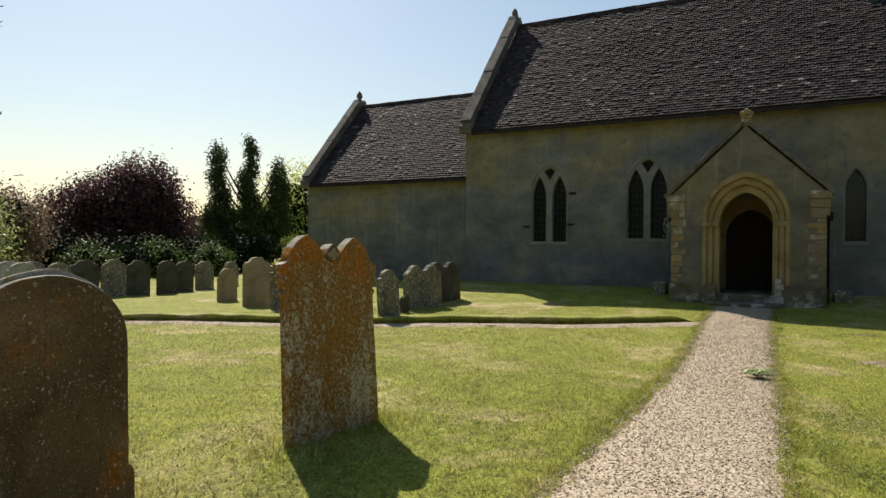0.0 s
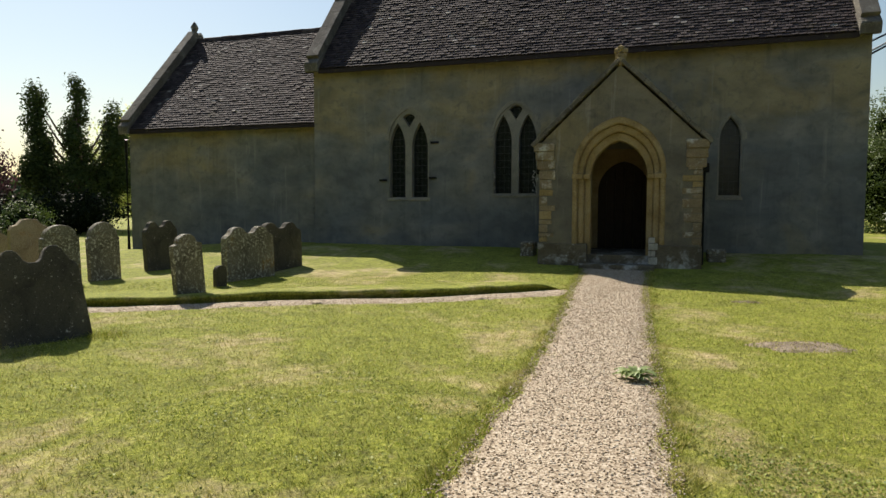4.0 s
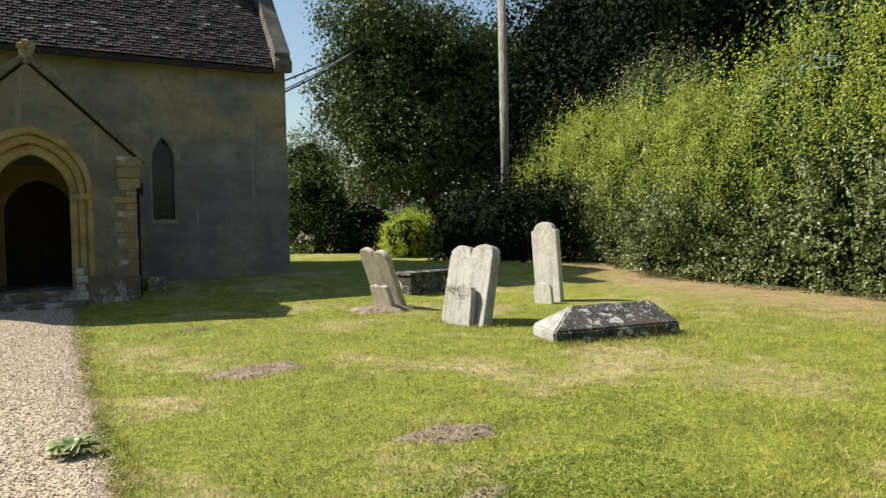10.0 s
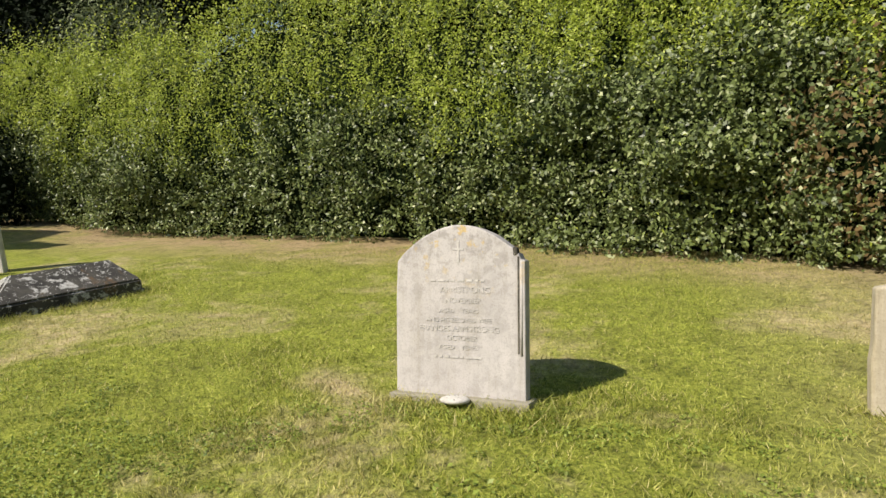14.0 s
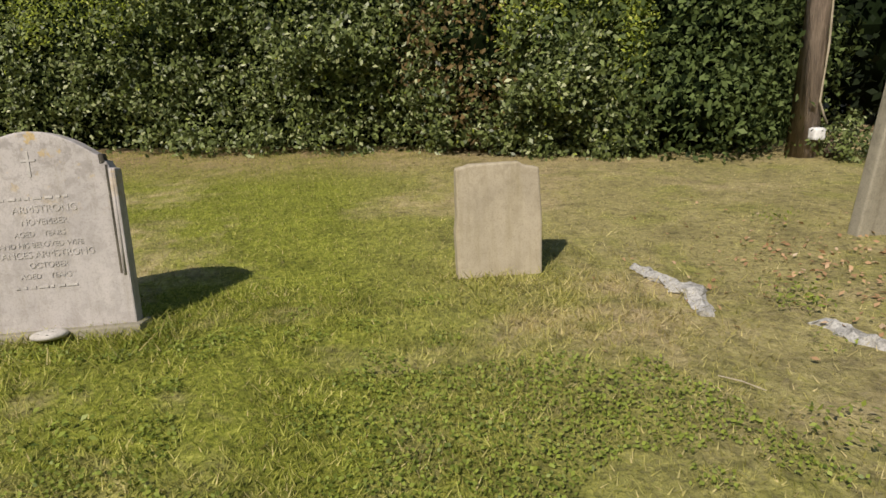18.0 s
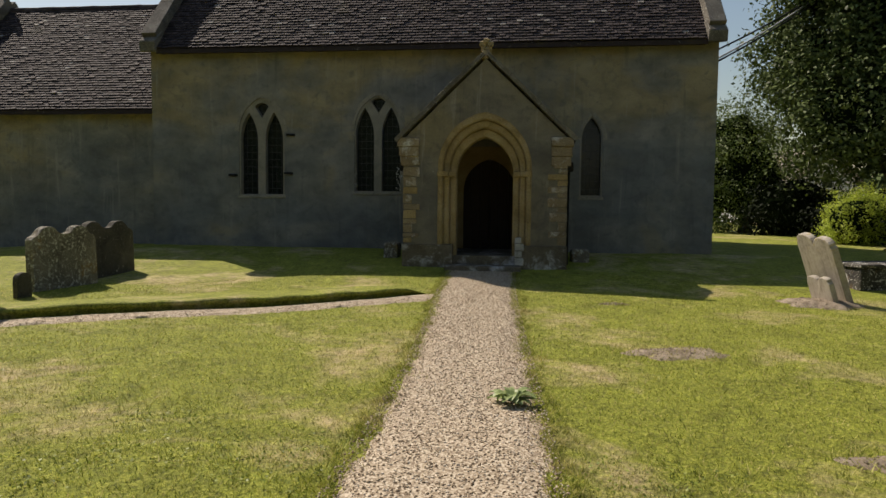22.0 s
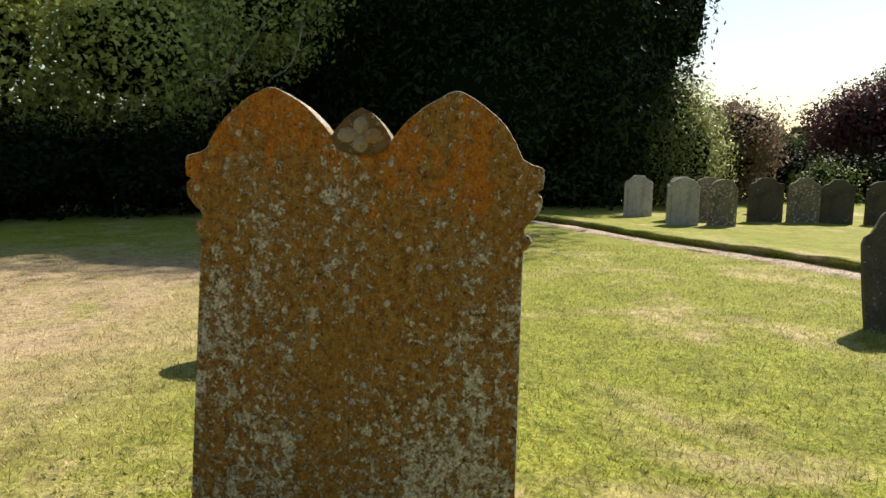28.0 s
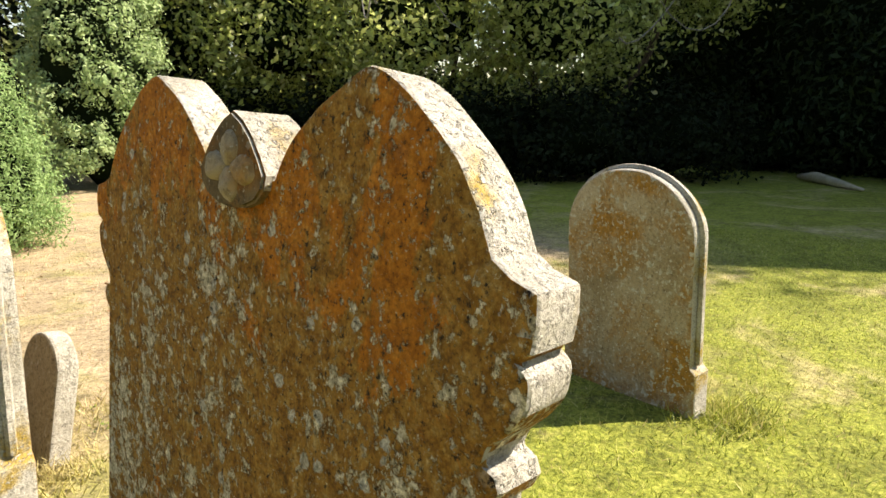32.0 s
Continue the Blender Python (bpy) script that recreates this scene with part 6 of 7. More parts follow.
# shrubs where the hedge ends by the pole
shrub("laurel_bush", "glossy laurel bush with dying brown sprays", [((0, 0, 1.3), (1.5, 1.4, 1.6)), ((0.5, 1.5, 1.5), (1.3, 1.3, 1.6)), ((-0.5, 0.3, 0.6), (1.2, 1.2, 0.8)), ((0.3, -1.0, 1.0), (1.1, 1.0, 1.2))], L_OAK, 2400, 18, 0.14, 0.085, 9.3, -20.2)
shrub("dying_bush", "browning bush in the hedge", [((0, 0, 1.4), (0.9, 1.0, 1.3))], L_BROWN, 260, 14, 0.15, 0.08, 9.6, -17.6)
shrub("round_bush", "bright green clipped round bush beyond the graves", [((0, 0, 1.05), (0.80, 0.8, 0.85)), ((0.45, 0.2, 1.10), (0.8, 0.8, 0.85)), ((0.9, 0.5, 1.05), (0.75, 0.8, 0.85)), ((0.3, 0.2, 0.7), (1.0, 0.9, 0.6))], L_BUSH, 1100, 18, 0.07, 0.06, 10.25, 5.2)

# broad dark trees behind the west end
tree("spreading_tree", "broad dark-leaved tree beyond the church's west end", "tree", 14.1, 10.5, 9.5, 0.32,
     [((-2.2, -1.5, 4.4), (2.7, 2.4, 2.0)), ((1.4, -1.8, 5.0), (2.9, 2.5, 2.4)), ((0, 0, 8.0), (3.4, 3.2, 2.8)), ((-2.6, 0.6, 6.8), (2.3, 2.3, 1.9)), ((2.8, -0.4, 7.4), (2.4, 2.4, 2.4)), ((-2.2, 0.4, 9.6), (2.4, 2.4, 2.0))], L_OAK, 1700, 48, 0.30, 0.165, low=1.7)
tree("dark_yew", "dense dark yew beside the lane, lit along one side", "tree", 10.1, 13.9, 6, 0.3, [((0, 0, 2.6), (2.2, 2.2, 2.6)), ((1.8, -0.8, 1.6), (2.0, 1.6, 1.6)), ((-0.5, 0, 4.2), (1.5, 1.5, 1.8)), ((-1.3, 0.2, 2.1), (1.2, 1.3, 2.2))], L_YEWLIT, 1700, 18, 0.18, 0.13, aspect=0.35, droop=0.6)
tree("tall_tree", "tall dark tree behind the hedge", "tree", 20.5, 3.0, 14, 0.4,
     [((0, 0, 6.0), (4.0, 4.0, 4.0)), ((-1.5, -3.5, 8.5), (3.6, 3.6, 3.6)), ((1.0, 2.5, 10.0), (3.6, 3.6, 3.4)), ((-3.6, 2.2, 4.0), (2.6, 3.0, 3.4)), ((-3.8, -1.2, 3.0), (2.2, 3.0, 2.8))], L_SHADED, 1300, 48, 0.45, 0.19)
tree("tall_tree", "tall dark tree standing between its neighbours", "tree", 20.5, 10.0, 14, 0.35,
     [((0, 0, 4.6), (3.6, 3.6, 4.4)), ((0.4, -0.6, 9.6), (3.6, 3.6, 4.0)), ((-1.6, 0.8, 7.0), (3.0, 3.0, 3.6))], L_SHADED, 900, 26, 0.42, 0.22)
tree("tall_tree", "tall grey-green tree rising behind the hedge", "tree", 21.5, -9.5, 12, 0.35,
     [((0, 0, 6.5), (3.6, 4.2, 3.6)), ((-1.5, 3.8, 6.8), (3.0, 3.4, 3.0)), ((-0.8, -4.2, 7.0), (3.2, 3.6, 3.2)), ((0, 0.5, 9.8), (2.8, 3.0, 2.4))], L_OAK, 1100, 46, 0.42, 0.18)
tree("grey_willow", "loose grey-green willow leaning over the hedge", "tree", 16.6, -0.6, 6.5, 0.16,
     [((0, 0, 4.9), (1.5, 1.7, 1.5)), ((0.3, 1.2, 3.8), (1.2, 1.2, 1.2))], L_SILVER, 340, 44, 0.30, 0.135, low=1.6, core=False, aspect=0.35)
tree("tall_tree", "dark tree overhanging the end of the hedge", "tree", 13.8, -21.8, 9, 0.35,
     [((0, 0, 5.0), (3.4, 3.6, 3.4)), ((-2.4, 2.6, 3.4), (2.4, 2.6, 2.4)), ((-1.4, -2.8, 4.0), (2.6, 2.8, 3.0)), ((2.5, 4.5, 5.0), (3.0, 3.0, 3.0))], L_SHADED, 2600, 16, 0.26, 0.18)
shrub("dark_thicket", "black shaded evergreen mass hiding the foot of the pole", [((0, 0, 1.2), (1.3, 1.2, 1.5)), ((-0.8, 1.0, 1.0), (1.2, 1.1, 1.2)), ((0.7, -0.9, 1.3), (1.0, 1.0, 1.4))], L_SHADED, 620, 16, 0.16, 0.12, 11.6, 1.0)

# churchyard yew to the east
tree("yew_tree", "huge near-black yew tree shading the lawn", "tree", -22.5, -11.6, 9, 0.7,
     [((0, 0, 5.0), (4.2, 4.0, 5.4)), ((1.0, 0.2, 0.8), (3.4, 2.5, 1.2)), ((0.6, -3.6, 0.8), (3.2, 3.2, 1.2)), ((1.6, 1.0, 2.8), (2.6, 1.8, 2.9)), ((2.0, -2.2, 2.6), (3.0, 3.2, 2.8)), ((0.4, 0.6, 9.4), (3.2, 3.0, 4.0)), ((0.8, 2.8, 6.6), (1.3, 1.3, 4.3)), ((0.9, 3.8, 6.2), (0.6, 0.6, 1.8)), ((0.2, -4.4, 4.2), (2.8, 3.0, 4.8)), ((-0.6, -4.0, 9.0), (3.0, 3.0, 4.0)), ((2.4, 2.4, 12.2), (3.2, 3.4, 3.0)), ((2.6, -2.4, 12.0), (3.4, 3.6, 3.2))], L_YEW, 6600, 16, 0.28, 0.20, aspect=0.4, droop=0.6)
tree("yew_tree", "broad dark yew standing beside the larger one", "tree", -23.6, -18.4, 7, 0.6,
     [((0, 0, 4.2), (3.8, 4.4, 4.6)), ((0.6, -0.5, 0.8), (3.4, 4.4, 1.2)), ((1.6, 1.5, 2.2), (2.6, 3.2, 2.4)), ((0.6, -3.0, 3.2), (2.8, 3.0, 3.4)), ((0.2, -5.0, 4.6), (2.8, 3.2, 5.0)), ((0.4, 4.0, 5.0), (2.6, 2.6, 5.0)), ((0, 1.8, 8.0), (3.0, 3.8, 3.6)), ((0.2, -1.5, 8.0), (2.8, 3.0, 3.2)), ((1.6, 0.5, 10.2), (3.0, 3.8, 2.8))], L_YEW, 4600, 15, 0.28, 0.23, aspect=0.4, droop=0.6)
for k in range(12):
    shrub("boundary_thicket", "dark unkempt thicket along the churchyard boundary", [((RNG.normal(0, 0.4), 0, 1.2), (1.7, 2.0, 1.5 + 0.4 * math.sin(k * 1.7)))], L_SHADED, 200, 14, 0.24, 0.24, -27.0, -34 + 2.6 * k)
# backdrop trees added behind the thicket so its gaps stay dark
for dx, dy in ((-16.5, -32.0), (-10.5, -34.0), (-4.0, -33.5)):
    tree("dark_tree", "dark tree in the wood behind the churchyard thicket", "tree", dx, dy, 9, 0.25, [((0, 0, 3.0), (3.4, 2.6, 3.2)), ((0.4, 0, 7.0), (3.4, 2.6, 3.4))], L_SHADED, 700, 14, 0.34, 0.26)
# upper thicket: sunlight on it is put into the pale leaves
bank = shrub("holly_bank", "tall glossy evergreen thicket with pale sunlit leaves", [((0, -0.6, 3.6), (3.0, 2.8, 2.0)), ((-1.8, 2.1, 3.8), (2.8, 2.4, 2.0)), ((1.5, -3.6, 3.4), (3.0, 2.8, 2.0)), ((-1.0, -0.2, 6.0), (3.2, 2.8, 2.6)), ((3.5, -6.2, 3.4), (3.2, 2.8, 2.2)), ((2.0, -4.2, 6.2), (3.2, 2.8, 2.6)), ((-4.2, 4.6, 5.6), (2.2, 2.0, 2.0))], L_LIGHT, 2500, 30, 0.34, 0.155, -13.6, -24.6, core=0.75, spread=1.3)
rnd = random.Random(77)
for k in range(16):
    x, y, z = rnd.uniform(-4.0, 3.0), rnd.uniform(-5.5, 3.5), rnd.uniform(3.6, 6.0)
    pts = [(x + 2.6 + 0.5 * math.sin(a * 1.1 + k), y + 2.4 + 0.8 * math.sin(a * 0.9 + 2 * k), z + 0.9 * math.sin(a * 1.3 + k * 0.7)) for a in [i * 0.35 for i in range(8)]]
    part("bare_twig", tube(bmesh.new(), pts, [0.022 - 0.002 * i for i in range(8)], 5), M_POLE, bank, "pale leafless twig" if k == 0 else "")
# foot of the same thicket, its shade put into near-black leaves
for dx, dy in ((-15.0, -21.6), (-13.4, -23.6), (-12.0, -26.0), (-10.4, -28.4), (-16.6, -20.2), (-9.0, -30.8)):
    shrub("dark_undergrowth", "shaded evergreen undergrowth beneath the sunlit thicket", [((0, 0, 0.9), (2.0, 1.8, 1.2))], L_SHADED, 420, 15, 0.2, 0.13, dx, dy)
shrub("conifer", "feathery blue-green conifer at the lawn's edge", [((0, 0, 0.7), (0.60, 0.60, 0.75)), ((0, 0.05, 1.25), (0.42, 0.42, 0.62)), ((0.05, -0.1, 0.40), (0.68, 0.68, 0.50))], L_CONIFER, 1300, 28, 0.08, 0.055, -3.4, -21.8, aspect=0.28, droop=0.3)
puffs = [((1.25 * (1 - k / 44) * math.cos(2.4 * k), 1.25 * (1 - k / 44) * math.sin(2.4 * k), 0.45 + 4.6 * k / 34), (0.46, 0.46, 0.44)) for k in range(34)]
cypress = shrub("cypress", "light green cypress with rounded feathery sprays", puffs, L_CYPRESS, 1700, 32, 0.075, 0.085, -6.9, -27.4, aspect=0.5, core=False)

part("inner_growth", core_mesh([((0, 0, 2.3), (0.95, 0.95, 2.5))], 1.0), M_CORE, cypress)

# far trees to the east
tree("copper_beech", "round copper beech with dark purple leaves", "tree", -30.0, 4.0, 6.2, 0.25,
     [((0, 0, 2.8), (2.6, 2.6, 2.2)), ((0.6, 0.7, 4.3), (1.8, 1.8, 1.5)), ((-0.8, -1.2, 2.6), (2.2, 2.2, 2.0)), ((0.8, 1.8, 2.4), (1.8, 1.8, 1.8))], L_BEECH, 3000, 14, 0.25, 0.17)
rnd = random.Random(31)
spires = [((0, 0, 1.9), (1.4, 1.5, 1.8))]
for k, top in ((-1.15, 6.9), (-0.1, 7.7), (1.1, 6.2)):
    z, w = 2.6, 0.72
    while z < top:
        spires.append(((k + rnd.uniform(-0.22, 0.22), k + rnd.uniform(-0.22, 0.22), z), (w, w, 0.62)))
        z += rnd.uniform(0.55, 0.8)
        w = max(0.20, w * rnd.uniform(0.72, 0.98))
tree("slender_tree", "tall ragged tree with upright limbs", "tree", -26.9, 10.0, 8.0, 0.2, spires, L_SPIRE, 2700, 14, 0.15, 0.15, low=0.2, core=False)
tree("grey_tree", "pale grey-green tree behind the chancel", "tree", -27.5, 14.5, 6.5, 0.2, [((0, 0, 3.8), (2.6, 2.6, 2.8)), ((-1.2, -1.6, 2.4), (1.8, 1.8, 1.8))], L_LIGHT, 800, 12, 0.3, 0.18)
shrub("garden_bush", "pale green willowy bush beyond the headstones", [((0, 0, 1.5), (1.1, 1.0, 1.5)), ((0.2, 0.9, 1.5), (1.1, 1.1, 1.6)), ((-0.2, 0.6, 2.8), (1.0, 1.0, 1.0))], L_WILLOW, 560, 40, 0.26, 0.12, -20.9, -8.8, aspect=0.4)
shrub("garden_bush", "reddish brown garden bush beyond the headstones", [((0, 0, 1.3), (1.4, 1.3, 1.3)), ((0.2, 0.5, 2.3), (1.2, 1.2, 1.0))], L_ROSE, 420, 40, 0.26, 0.12, -23.8, -5.6)
for dx, dy, r in ((0, -4.5, (1.6, 2.2, 1.0)), (0.5, -1.0, (1.6, 2.4, 0.9)), (0, 2.5, (1.6, 2.2, 0.9)), (0.5, 6.0, (1.8, 2.4, 1.0))):
    shrub("garden_bush", "low dark shrubbery under the copper beech", [((0, 0, r[2] - 0.1), r)], L_SHADED, 320, 14, 0.2, 0.15, -25.5 + dx, 1.5 + dy)
for dx, dy, r in ((0, 0, (1.0, 1.2, 0.9)), (0.4, -3.6, (0.9, 1.1, 0.8)), (0.6, 2.4, (0.8, 1.0, 0.8))):
    shrub("garden_bush", "low dark green bush at the garden edge", [((0, 0, r[2] - 0.2), r)], L_YEWLIT, 180, 14, 0.14, 0.11, -23.6 + dx, 1.2 + dy)
for dx, dy, r in ((11.0, 11.6, (1.7, 1.2, 1.3)), (13.2, 7.2, (1.6, 1.2, 1.1)), (15.2, 6.2, (1.6, 1.2, 1.3)), (12.2, 9.5, (1.4, 1.2, 1.0))):
    shrub("dark_shrub", "dark low shrub in the shade of the spreading tree", [((0, 0, r[2] - 0.1), r)], L_SHADED, 300, 14, 0.16, 0.13, dx, dy)



def far_wood():
    """Distant woods round the horizon: many small crowns in one belt."""
    pts, out = [], []
    for k in range(900):
        a = RNG.uniform(0, 2 * math.pi)
        r = RNG.uniform(70, 95)
        c = np.array([r * math.cos(a), r * math.sin(a) - 6, 0])
        h = RNG.uniform(3.5, 7.0) * (1 + 0.3 * math.sin(a * 9))
        d = RNG.normal(0, 1, (46, 3))
        d /= np.linalg.norm(d, axis=1)[:, None]
        pts.append(c + d * np.array([3.2, 3.2, h * 0.5]) + np.array([0, 0, h * 0.5]))
        out.append(d)
    ob = leaf_mesh("far_woods", np.concatenate(pts), 1.5, np.concatenate(out), L_FAR, aspect=0.8)
    tagged(ob, "hazy green woods on the horizon", "woods", kind="stuff")


far_wood()

# filler mass: black tree shade beyond the pole put into leaf colour
shrub("dark_thicket", "black shaded evergreen mass behind the timber pole", [((0, 0, 1.4), (1.7, 1.6, 1.7)), ((0.6, -2.4, 1.8), (1.8, 1.8, 2.0)), ((0.8, -0.8, 3.6), (2.0, 2.0, 1.6))], L_SHADED, 900, 16, 0.2, 0.16, 9.9, -23.4)
shrub("ivy_clump", "small green clump at the foot of the timber pole", [((0, 0, 0.18), (0.34, 0.34, 0.25))], L_HEDGE, 90, 14, 0.06, 0.055, 7.45, -21.05, core=False)

# poles and wires
M_CABLE = m_plain("grey_cable", (0.42, 0.42, 0.42), 0.5)
pole = empty("utility_pole", "tall grey wooden utility pole at the hedge", "pole", m=pose(11.95, 1.55, 0))
part("shaft", tube(bmesh.new(), [(0, 0, -0.2), (0, 0, 5), (-0.02, 0, 11.5)], [0.15, 0.135, 0.11], 12), M_POLE, pole, smooth=True)
part("cross_arm", boxed(-0.06, 0.06, -0.7, 0.7, 10.6, 10.72, 0.01), M_POLE, pole)
for k, (dx, z0, z1) in enumerate(((0.0, 9.0, 4.95), (0.15, 8.95, 4.62), (-0.1, 8.8, 4.55))):
    a, b = Vector((11.6, 11.0 + dx, z0 + 0.3)), Vector((4.93, 4.2, z1 + 0.25))
    pts = [a.lerp(b, i / 14) - Vector((0, 0, 0.12 * math.sin(math.pi * i / 14))) for i in range(15)]
    tagged(part("power_cable", tube(bmesh.new(), pts, 0.028, 6), M_CABLE if k == 1 else M_IRON), "overhead cable running from the pole to the church", "cable", "overhead cables")
post = empty("wooden_post", "stout brown timber pole with a white insulator and cable", "pole", m=pose(7.74, -20.75, 0))
part("shaft", tube(bmesh.new(), [(0, 0, -0.2), (0, 0, 3), (0.02, 0, 9)], [0.185, 0.17, 0.14], 14), M_POST, post, smooth=True)
part("insulator", boxed(-0.27, -0.15, -0.07, 0.07, 0.20, 0.33, 0.025), M_WHITE, post, "white plastic box")
part("guy_cable", tube(bmesh.new(), [(-0.15, -0.16, 0.36), (-0.19, -0.08, 0.45), (-0.195, 0.0, 0.6), (-0.19, -0.03, 1.2), (-0.19, 0.0, 2.0), (-0.18, 0, 4.0)], 0.012, 6), M_SAND, post)
# white gable of a house beyond the trees
house = empty("distant_house", "white gabled house glimpsed beyond the trees", "house", m=pose(25.5, 42.0, 0) @ Matrix.Rotation(radians(25), 4, "Z"))
part("wall", plate([(-4, 0), (4, 0), (4, 3.0), (0, 6.0), (-4, 3.0)], [[(-0.6, 3.2), (0.6, 3.2), (0.6, 4.2), (-0.6, 4.2)]], 9.0, front(0)), M_WHITE, house)
part("roof", plate([(-4.4, 2.8), (0, 6.1), (4.4, 2.8), (4.4, 3.05), (0, 6.4), (-4.4, 3.05)], [], 9.6, front(-0.3)), M_GREY, house)
part("window", plate([(-0.6, 3.2), (0.6, 3.2), (0.6, 4.2), (-0.6, 4.2)], [], 0.05, front(0.1)), M_GLASS, house)


# ---- grass blades, tufts, pebbles ----
def blades(name, x, y, height, width, label, mat=M_BLADE):
    n = len(x)
    z = np.array([ground_z(a, b) for a, b in zip(x, y)])
    ang = RNG.uniform(0, 2 * math.pi, n)
    h = height * RNG.uniform(0.5, 1.3, n)
    lean = RNG.normal(0, 0.8, (n, 2)) * h[:, None]
    v = np.empty((n, 3, 3))
    w = width * RNG.uniform(0.7, 1.3, n) * 0.5
    v[:, 0] = np.stack([x - np.cos(ang) * w, y - np.sin(ang) * w, z - 0.005], 1)
    v[:, 1] = np.stack([x + np.cos(ang) * w, y + np.sin(ang) * w, z - 0.005], 1)
    v[:, 2] = np.stack([x + lean[:, 0], y + lean[:, 1], z + h], 1)
    me = bpy.data.meshes.new(name)
    me.vertices.add(3 * n)
    me.vertices.foreach_set("co", v.reshape(-1))
    me.loops.add(3 * n)
    me.loops.foreach_set("vertex_index", np.arange(3 * n, dtype=np.int32))
    me.polygons.add(n)
    me.polygons.foreach_set("loop_start", np.arange(0, 3 * n, 3, dtype=np.int32))
    me.update(calc_edges=True)
    me.materials.append(mat)
    return tagged(new(name, me), label, "grass", kind="stuff")


def on_path(x, y):
    yy = np.clip(y, -22, -2.3)
    l = np.interp(yy, [p[1] for p in PATH_L], [p[0] for p in PATH_L])
    r = np.interp(yy, [p[1] for p in PATH_R], [p[0] for p in PATH_R])
    wob = 0.04 * np.sin(y * 7) + 0.03 * np.sin(y * 17 + x * 3)
    main = (x > l + 0.02 + wob) & (x < r - 0.02 + wob) & (y > -22)
    sn = np.interp(x, [p[0] for p in SIDE_N[::-1]], [p[1] for p in SIDE_N[::-1]])
    sf = np.interp(x, [p[0] for p in SIDE_F[::-1]], [p[1] for p in SIDE_F[::-1]])
    return main | ((x < -0.4) & (y > sn) & (y < sf))


n = 470000
rad, ang = 11.0 * RNG.uniform(0.02, 1, n) ** 0.72, RNG.uniform(0, 2 * math.pi, n)
x, y = 0.6 + rad * np.cos(ang), -13.6 + rad * np.sin(ang)
ok = ~on_path(x, y) & (y < -2.4) & ((y > -17.1) | (RNG.uniform(0, 1, n) < 0.25))
for ex, ey, er in ((2.2, -8.70, 0.36), (2.86, -11.36, 0.26)):
    ok &= ((x - ex) ** 2 + ((y - ey) * 1.5) ** 2) > er * er
blades("lawn_grass", x[ok], y[ok], 0.026, 0.0065, "short mown lawn grass")
# rough longer turf between the inscribed stones
n = 90000
x, y = RNG.uniform(1.3, 5.4, n), RNG.uniform(-17.6, -12.0, n)
dens = np.array([noise.noise(Vector((a * 0.9, b * 0.9, 21))) + 0.6 * noise.noise(Vector((a * 3.5, b * 3.5, 5))) for a, b in zip(x, y)])
far = np.maximum(np.abs(x - 3.4) / 2.0, np.abs(y + 14.7) / 2.8)
ok = dens - np.clip(far - 0.5, 0, 1) * 1.6 > -0.05 + RNG.normal(0, 0.15, n)
blades("rough_turf", x[ok], y[ok], 0.030, 0.0075, "rougher uncut turf near the inscribed stones")
# thin grass straggling over the bare patches
px, py = [], []
for ex, ey, er, k in ((2.2, -8.70, 0.34, 900), (2.86, -11.36, 0.26, 700), (5.02, -5.10, 0.45, 700), (2.55, -12.3, 0.18, 300), (2.1, -5.6, 0.2, 300)):
    px.append(ex + RNG.normal(0, er, k))
    py.append(ey + RNG.normal(0, er * 0.6, k))
blades("patch_grass", np.concatenate(px), np.concatenate(py), 0.045, 0.007, "thin grass growing over bare soil")
# longer tufts at the feet of the stones and along the path edges
tx, ty = [], []
for sx, sy, ex, k in ((-1.72, -14.2, 0.16, 500), (-1.72, -15.1, 0.2, 700), (-1.85, -16.2, 0.15, 400), (-4.4, -14.72, 0.13, 900), (-4.7, -10.5, 0.14, 500), (-4.85, -11.3, 0.12, 300), (4.3, -14.5, 0.14, 800), (4.25, -13.9, 0.14, 500), (4.2, -14.2, 0.25, 400),
                      (4.6, -16.4, 0.22, 500), (5.5, -7.6, 0.18, 500), (5.3, -6.9, 0.2, 500), (5.5, -9.1, 0.2, 500), (6.5, -9.42, 0.16, 500), (6.9, -9.52, 0.14, 500), (7.2, -9.5, 0.14, 400), (6.1, -9.36, 0.16, 400), (5.6, -9.2, 0.12, 250), (7.7, -8.5, 0.25, 500), (-5.65, -7.9, 0.2, 300), (4.2, -16.95, 0.3, 600), (-2.2, -17.0, 0.25, 500), (-2.05, -16.45, 0.10, 350)):
    tx.append(sx + RNG.normal(0, ex, k))
    ty.append(sy + RNG.normal(0, ex, k))
blades("grass_tufts", np.concatenate(tx), np.concatenate(ty), 0.060, 0.008, "longer grass left round the stones")
ex, ey = [], []
for line, s in ((PATH_L, -1), (PATH_R, 1)):
    yy = np.repeat(RNG.uniform(-17, -2.5, 330), 30) + RNG.normal(0, 0.045, 9900)
    xx = np.interp(yy, [p[1] for p in line], [p[0] for p in line]) + s * (np.repeat(RNG.normal(0.03, 0.05, 330), 30) + RNG.normal(0, 0.025, 9900))
    ex.append(xx)
    ey.append(yy)
blades("edge_grass", np.concatenate(ex), np.concatenate(ey), 0.036, 0.009, "ragged grass along the path edges")


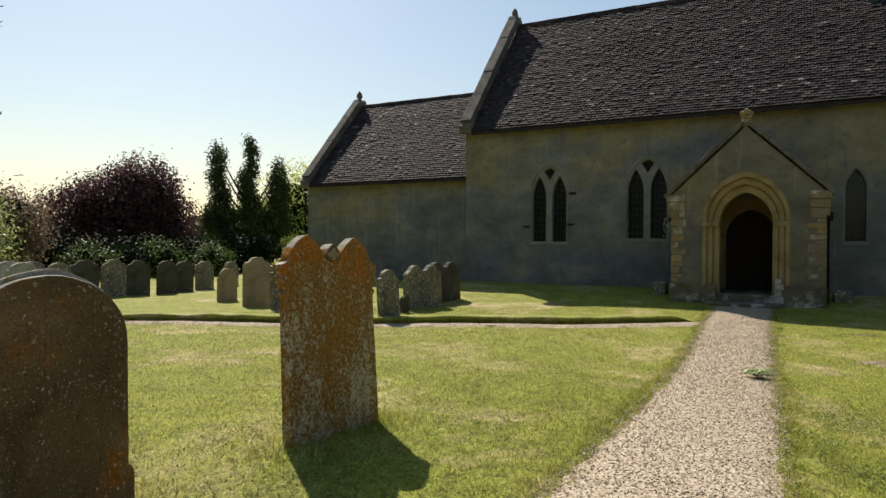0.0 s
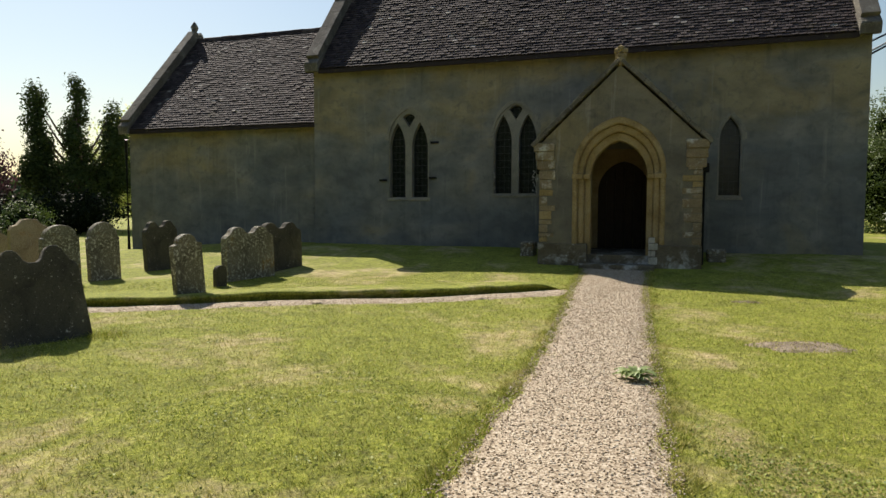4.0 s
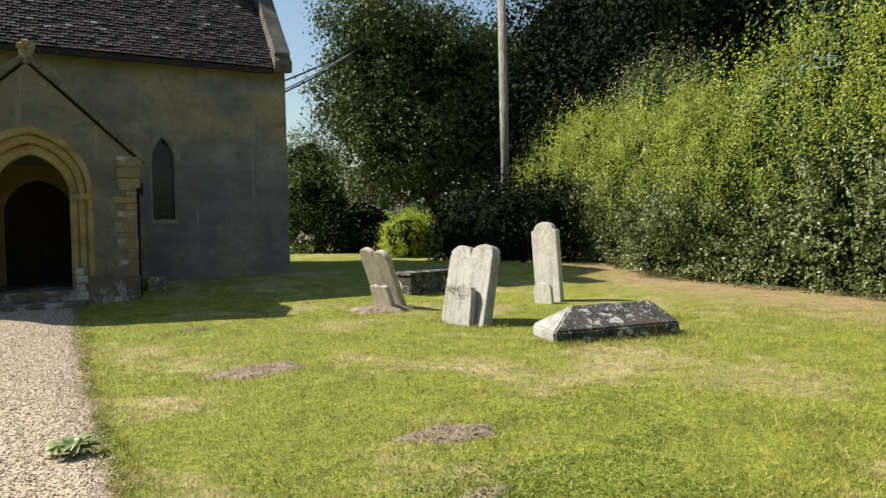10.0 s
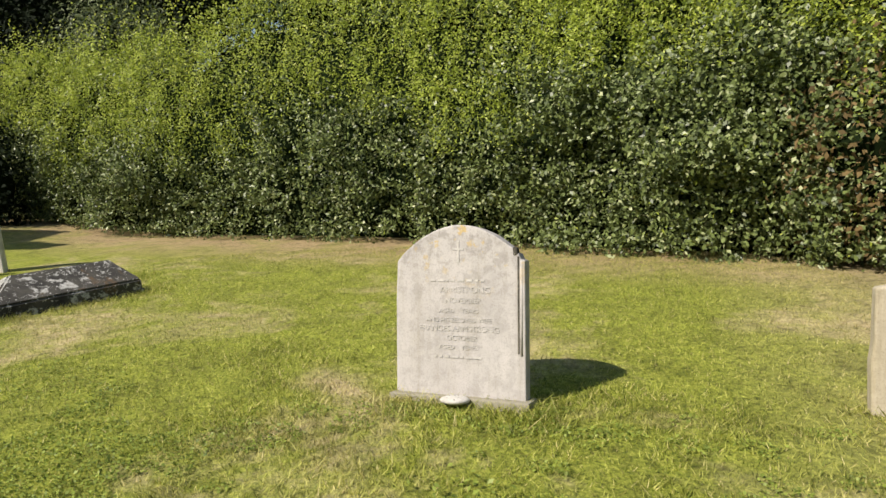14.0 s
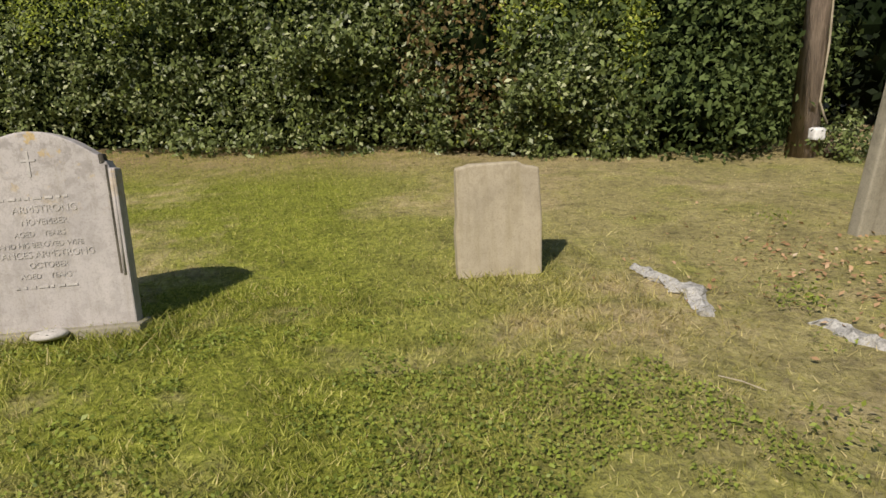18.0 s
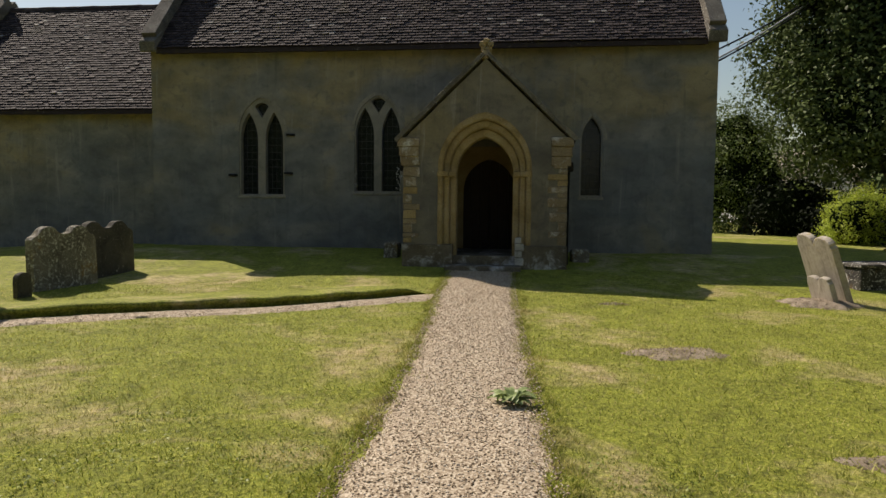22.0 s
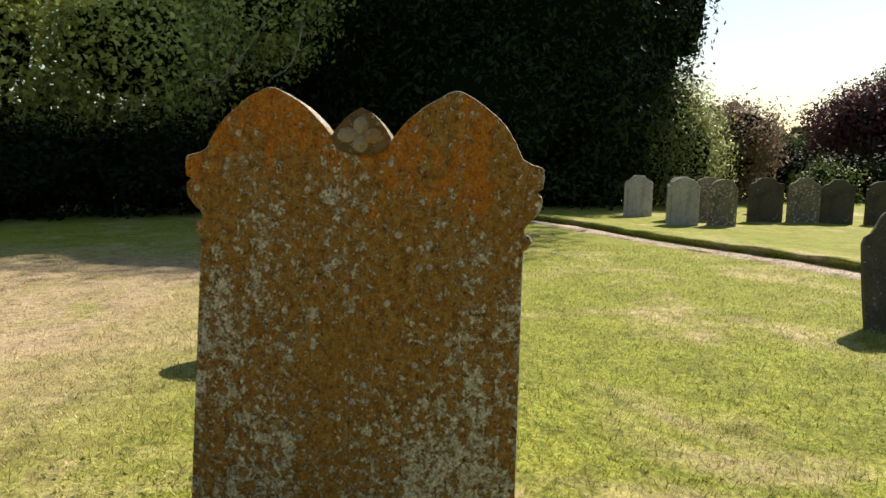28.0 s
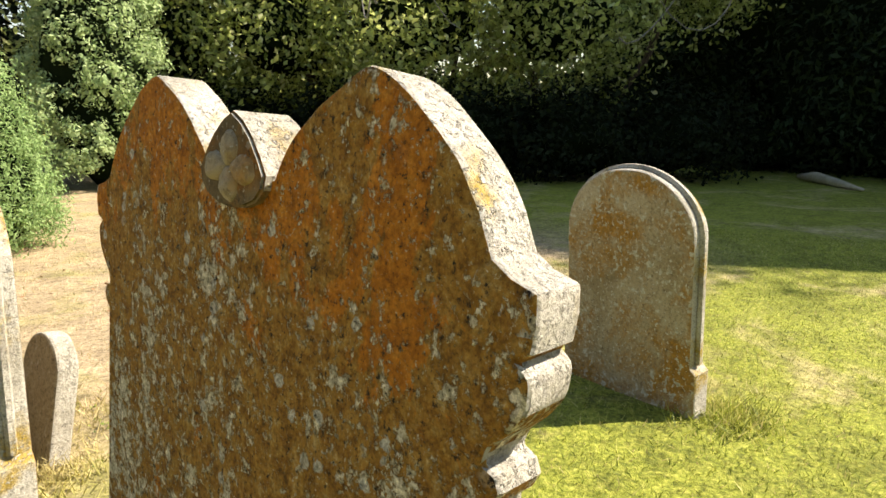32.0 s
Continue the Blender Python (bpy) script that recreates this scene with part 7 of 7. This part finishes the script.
def pebbles():
    n = 42000
    y = -21.9 + 19.5 * RNG.uniform(0, 1, n) ** 1.15
    l = np.interp(y, [p[1] for p in PATH_L], [p[0] for p in PATH_L])
    r = np.interp(y, [p[1] for p in PATH_R], [p[0] for p in PATH_R])
    x = l + (r - l) * RNG.uniform(-0.03, 1.03, n)
    k = 3500
    t = RNG.uniform(0, 1, k)
    sx = -0.5 - 11 * t
    sy = (np.interp(sx, [p[0] for p in SIDE_N[::-1]], [p[1] for p in SIDE_N[::-1]]) + RNG.uniform(0.02, 0.5, k))
    x, y = np.concatenate([x, sx]), np.concatenate([y, sy])
    n += k
    z = np.array([ground_z(a, b) for a, b in zip(x, y)]) + 0.024
    s = RNG.uniform(0.0035, 0.0095, n)
    octa = np.array([(1, 0, 0), (0, 1, 0), (-1, 0, 0), (0, -1, 0), (0, 0, 0.75), (0, 0, -0.75)], float)
    v = octa[None] * (s[:, None] * RNG.uniform(0.6, 1.4, (n, 3)))[:, None, :]
    a = RNG.uniform(0, 6.28, n)
    c, si = np.cos(a)[:, None], np.sin(a)[:, None]
    v = np.stack([v[..., 0] * c - v[..., 1] * si, v[..., 0] * si + v[..., 1] * c, v[..., 2]], 2)
    v += np.stack([x, y, z], 1)[:, None, :]
    tri = np.array([(0, 1, 4), (1, 2, 4), (2, 3, 4), (3, 0, 4), (1, 0, 5), (2, 1, 5), (3, 2, 5), (0, 3, 5)])
    idx = (tri[None] + (np.arange(n) * 6)[:, None, None]).reshape(-1)
    me = bpy.data.meshes.new("pebbles")
    me.vertices.add(6 * n)
    me.vertices.foreach_set("co", v.reshape(-1))
    me.loops.add(len(idx))
    me.loops.foreach_set("vertex_index", idx.astype(np.int32))
    me.polygons.add(8 * n)
    me.polygons.foreach_set("loop_start", np.arange(0, 24 * n, 3, dtype=np.int32))
    me.update(calc_edges=True)
    me.materials.append(M_PEBBLE)
    tagged(new("pebbles", me), "loose pale gravel stones on the paths", "gravel", kind="stuff")


pebbles()

kp = [(-18.4, -17.6, 0.08), (-17.7, -17.1, 0.14), (-17.0, -16.5, 0.09), (-16.3, -16.0, 0.04)]
tagged(part("fallen_log", rough_up(tube(bmesh.new(), kp, [0.06, 0.12, 0.08, 0.03], 8), 0.04, 4), M_SAND, smooth=True), "pale sunlit broken log under the yew", "log")

# clover and low weeds in the turf, dry leaves on the bare earth
n = 110000
cx, cy = np.concatenate([RNG.uniform(-3.5, 5.2, n // 2), RNG.uniform(1.2, 5.2, n // 2)]), np.concatenate([RNG.uniform(-17.8, -10.0, n // 2), RNG.uniform(-17, -12, n // 2)])
dens = np.array([noise.noise(Vector((a * 1.1, b * 1.1, 8))) + 0.5 * noise.noise(Vector((a * 4, b * 4, 3))) for a, b in zip(cx, cy)])
far = np.maximum(np.abs(cx - 1.0) / 4.4, np.abs(cy + 14.0) / 4.0)
ok = (dens - np.clip(far - 0.55, 0, 1) * 1.4 > 0.05) & ~on_path(cx, cy)
cx, cy = cx[ok], cy[ok]
cz = np.array([ground_z(a, b) for a, b in zip(cx, cy)]) + RNG.uniform(0.008, 0.028, len(cx))
up_way = np.tile((0.0, 0.0, 1.0), (len(cx), 1))
tagged(leaf_mesh("clover", np.stack([cx, cy, cz], 1), 0.016, up_way, L_CLOVER, aspect=0.8, spread=0.6), "low clover and daisy leaves in the turf", "clover", kind="stuff")
n = 420
cx, cy = np.concatenate([RNG.normal(4.2, 0.5, n), RNG.uniform(-7, -2.5, 160)]), np.concatenate([RNG.normal(-18.3, 0.45, n), RNG.uniform(-22, -17.5, 160)])
cz = np.array([ground_z(a, b) for a, b in zip(cx, cy)]) + RNG.uniform(0.008, 0.03, len(cx))
up_way = np.tile((0.0, 0.0, 1.0), (len(cx), 1))
tagged(leaf_mesh("leaf_litter", np.stack([cx, cy, cz], 1), 0.036, up_way, L_LITTER, aspect=0.6, spread=0.35), "scattered dry fallen leaves on bare earth", "fallen leaves", kind="stuff")
for wx, wy, k in ((3.85, -17.76, 150), (5.27, -18.65, 60), (2.78, -17.13, 70), (3.32, -14.54, 60), (3.25, -16.39, 50)):
    p = np.stack([wx + RNG.normal(0, 0.10, k), wy + RNG.normal(0, 0.10, k), 0.02 + np.abs(RNG.normal(0, 0.03, k))], 1)
    tagged(leaf_mesh("low_weed", p, 0.028, np.tile((0.0, 0.0, 1.0), (k, 1)), L_CLOVER, aspect=0.5, spread=0.5), "low green weed in the dry grass", "weed", "low weeds", kind="stuff")
p = np.stack([5.22 + RNG.normal(0, 0.05, 130), -7.20 + RNG.normal(0, 0.14, 130), 0.50 + RNG.normal(0, 0.035, 130)], 1)
tagged(leaf_mesh("dead_plant", p, 0.035, np.tile((0.0, 0.0, 1.0), (130, 1)), L_BROWN, aspect=0.3, spread=0.9, droop=0.5), "withered brown plant hanging over the low footstone", "plant", kind="stuff")
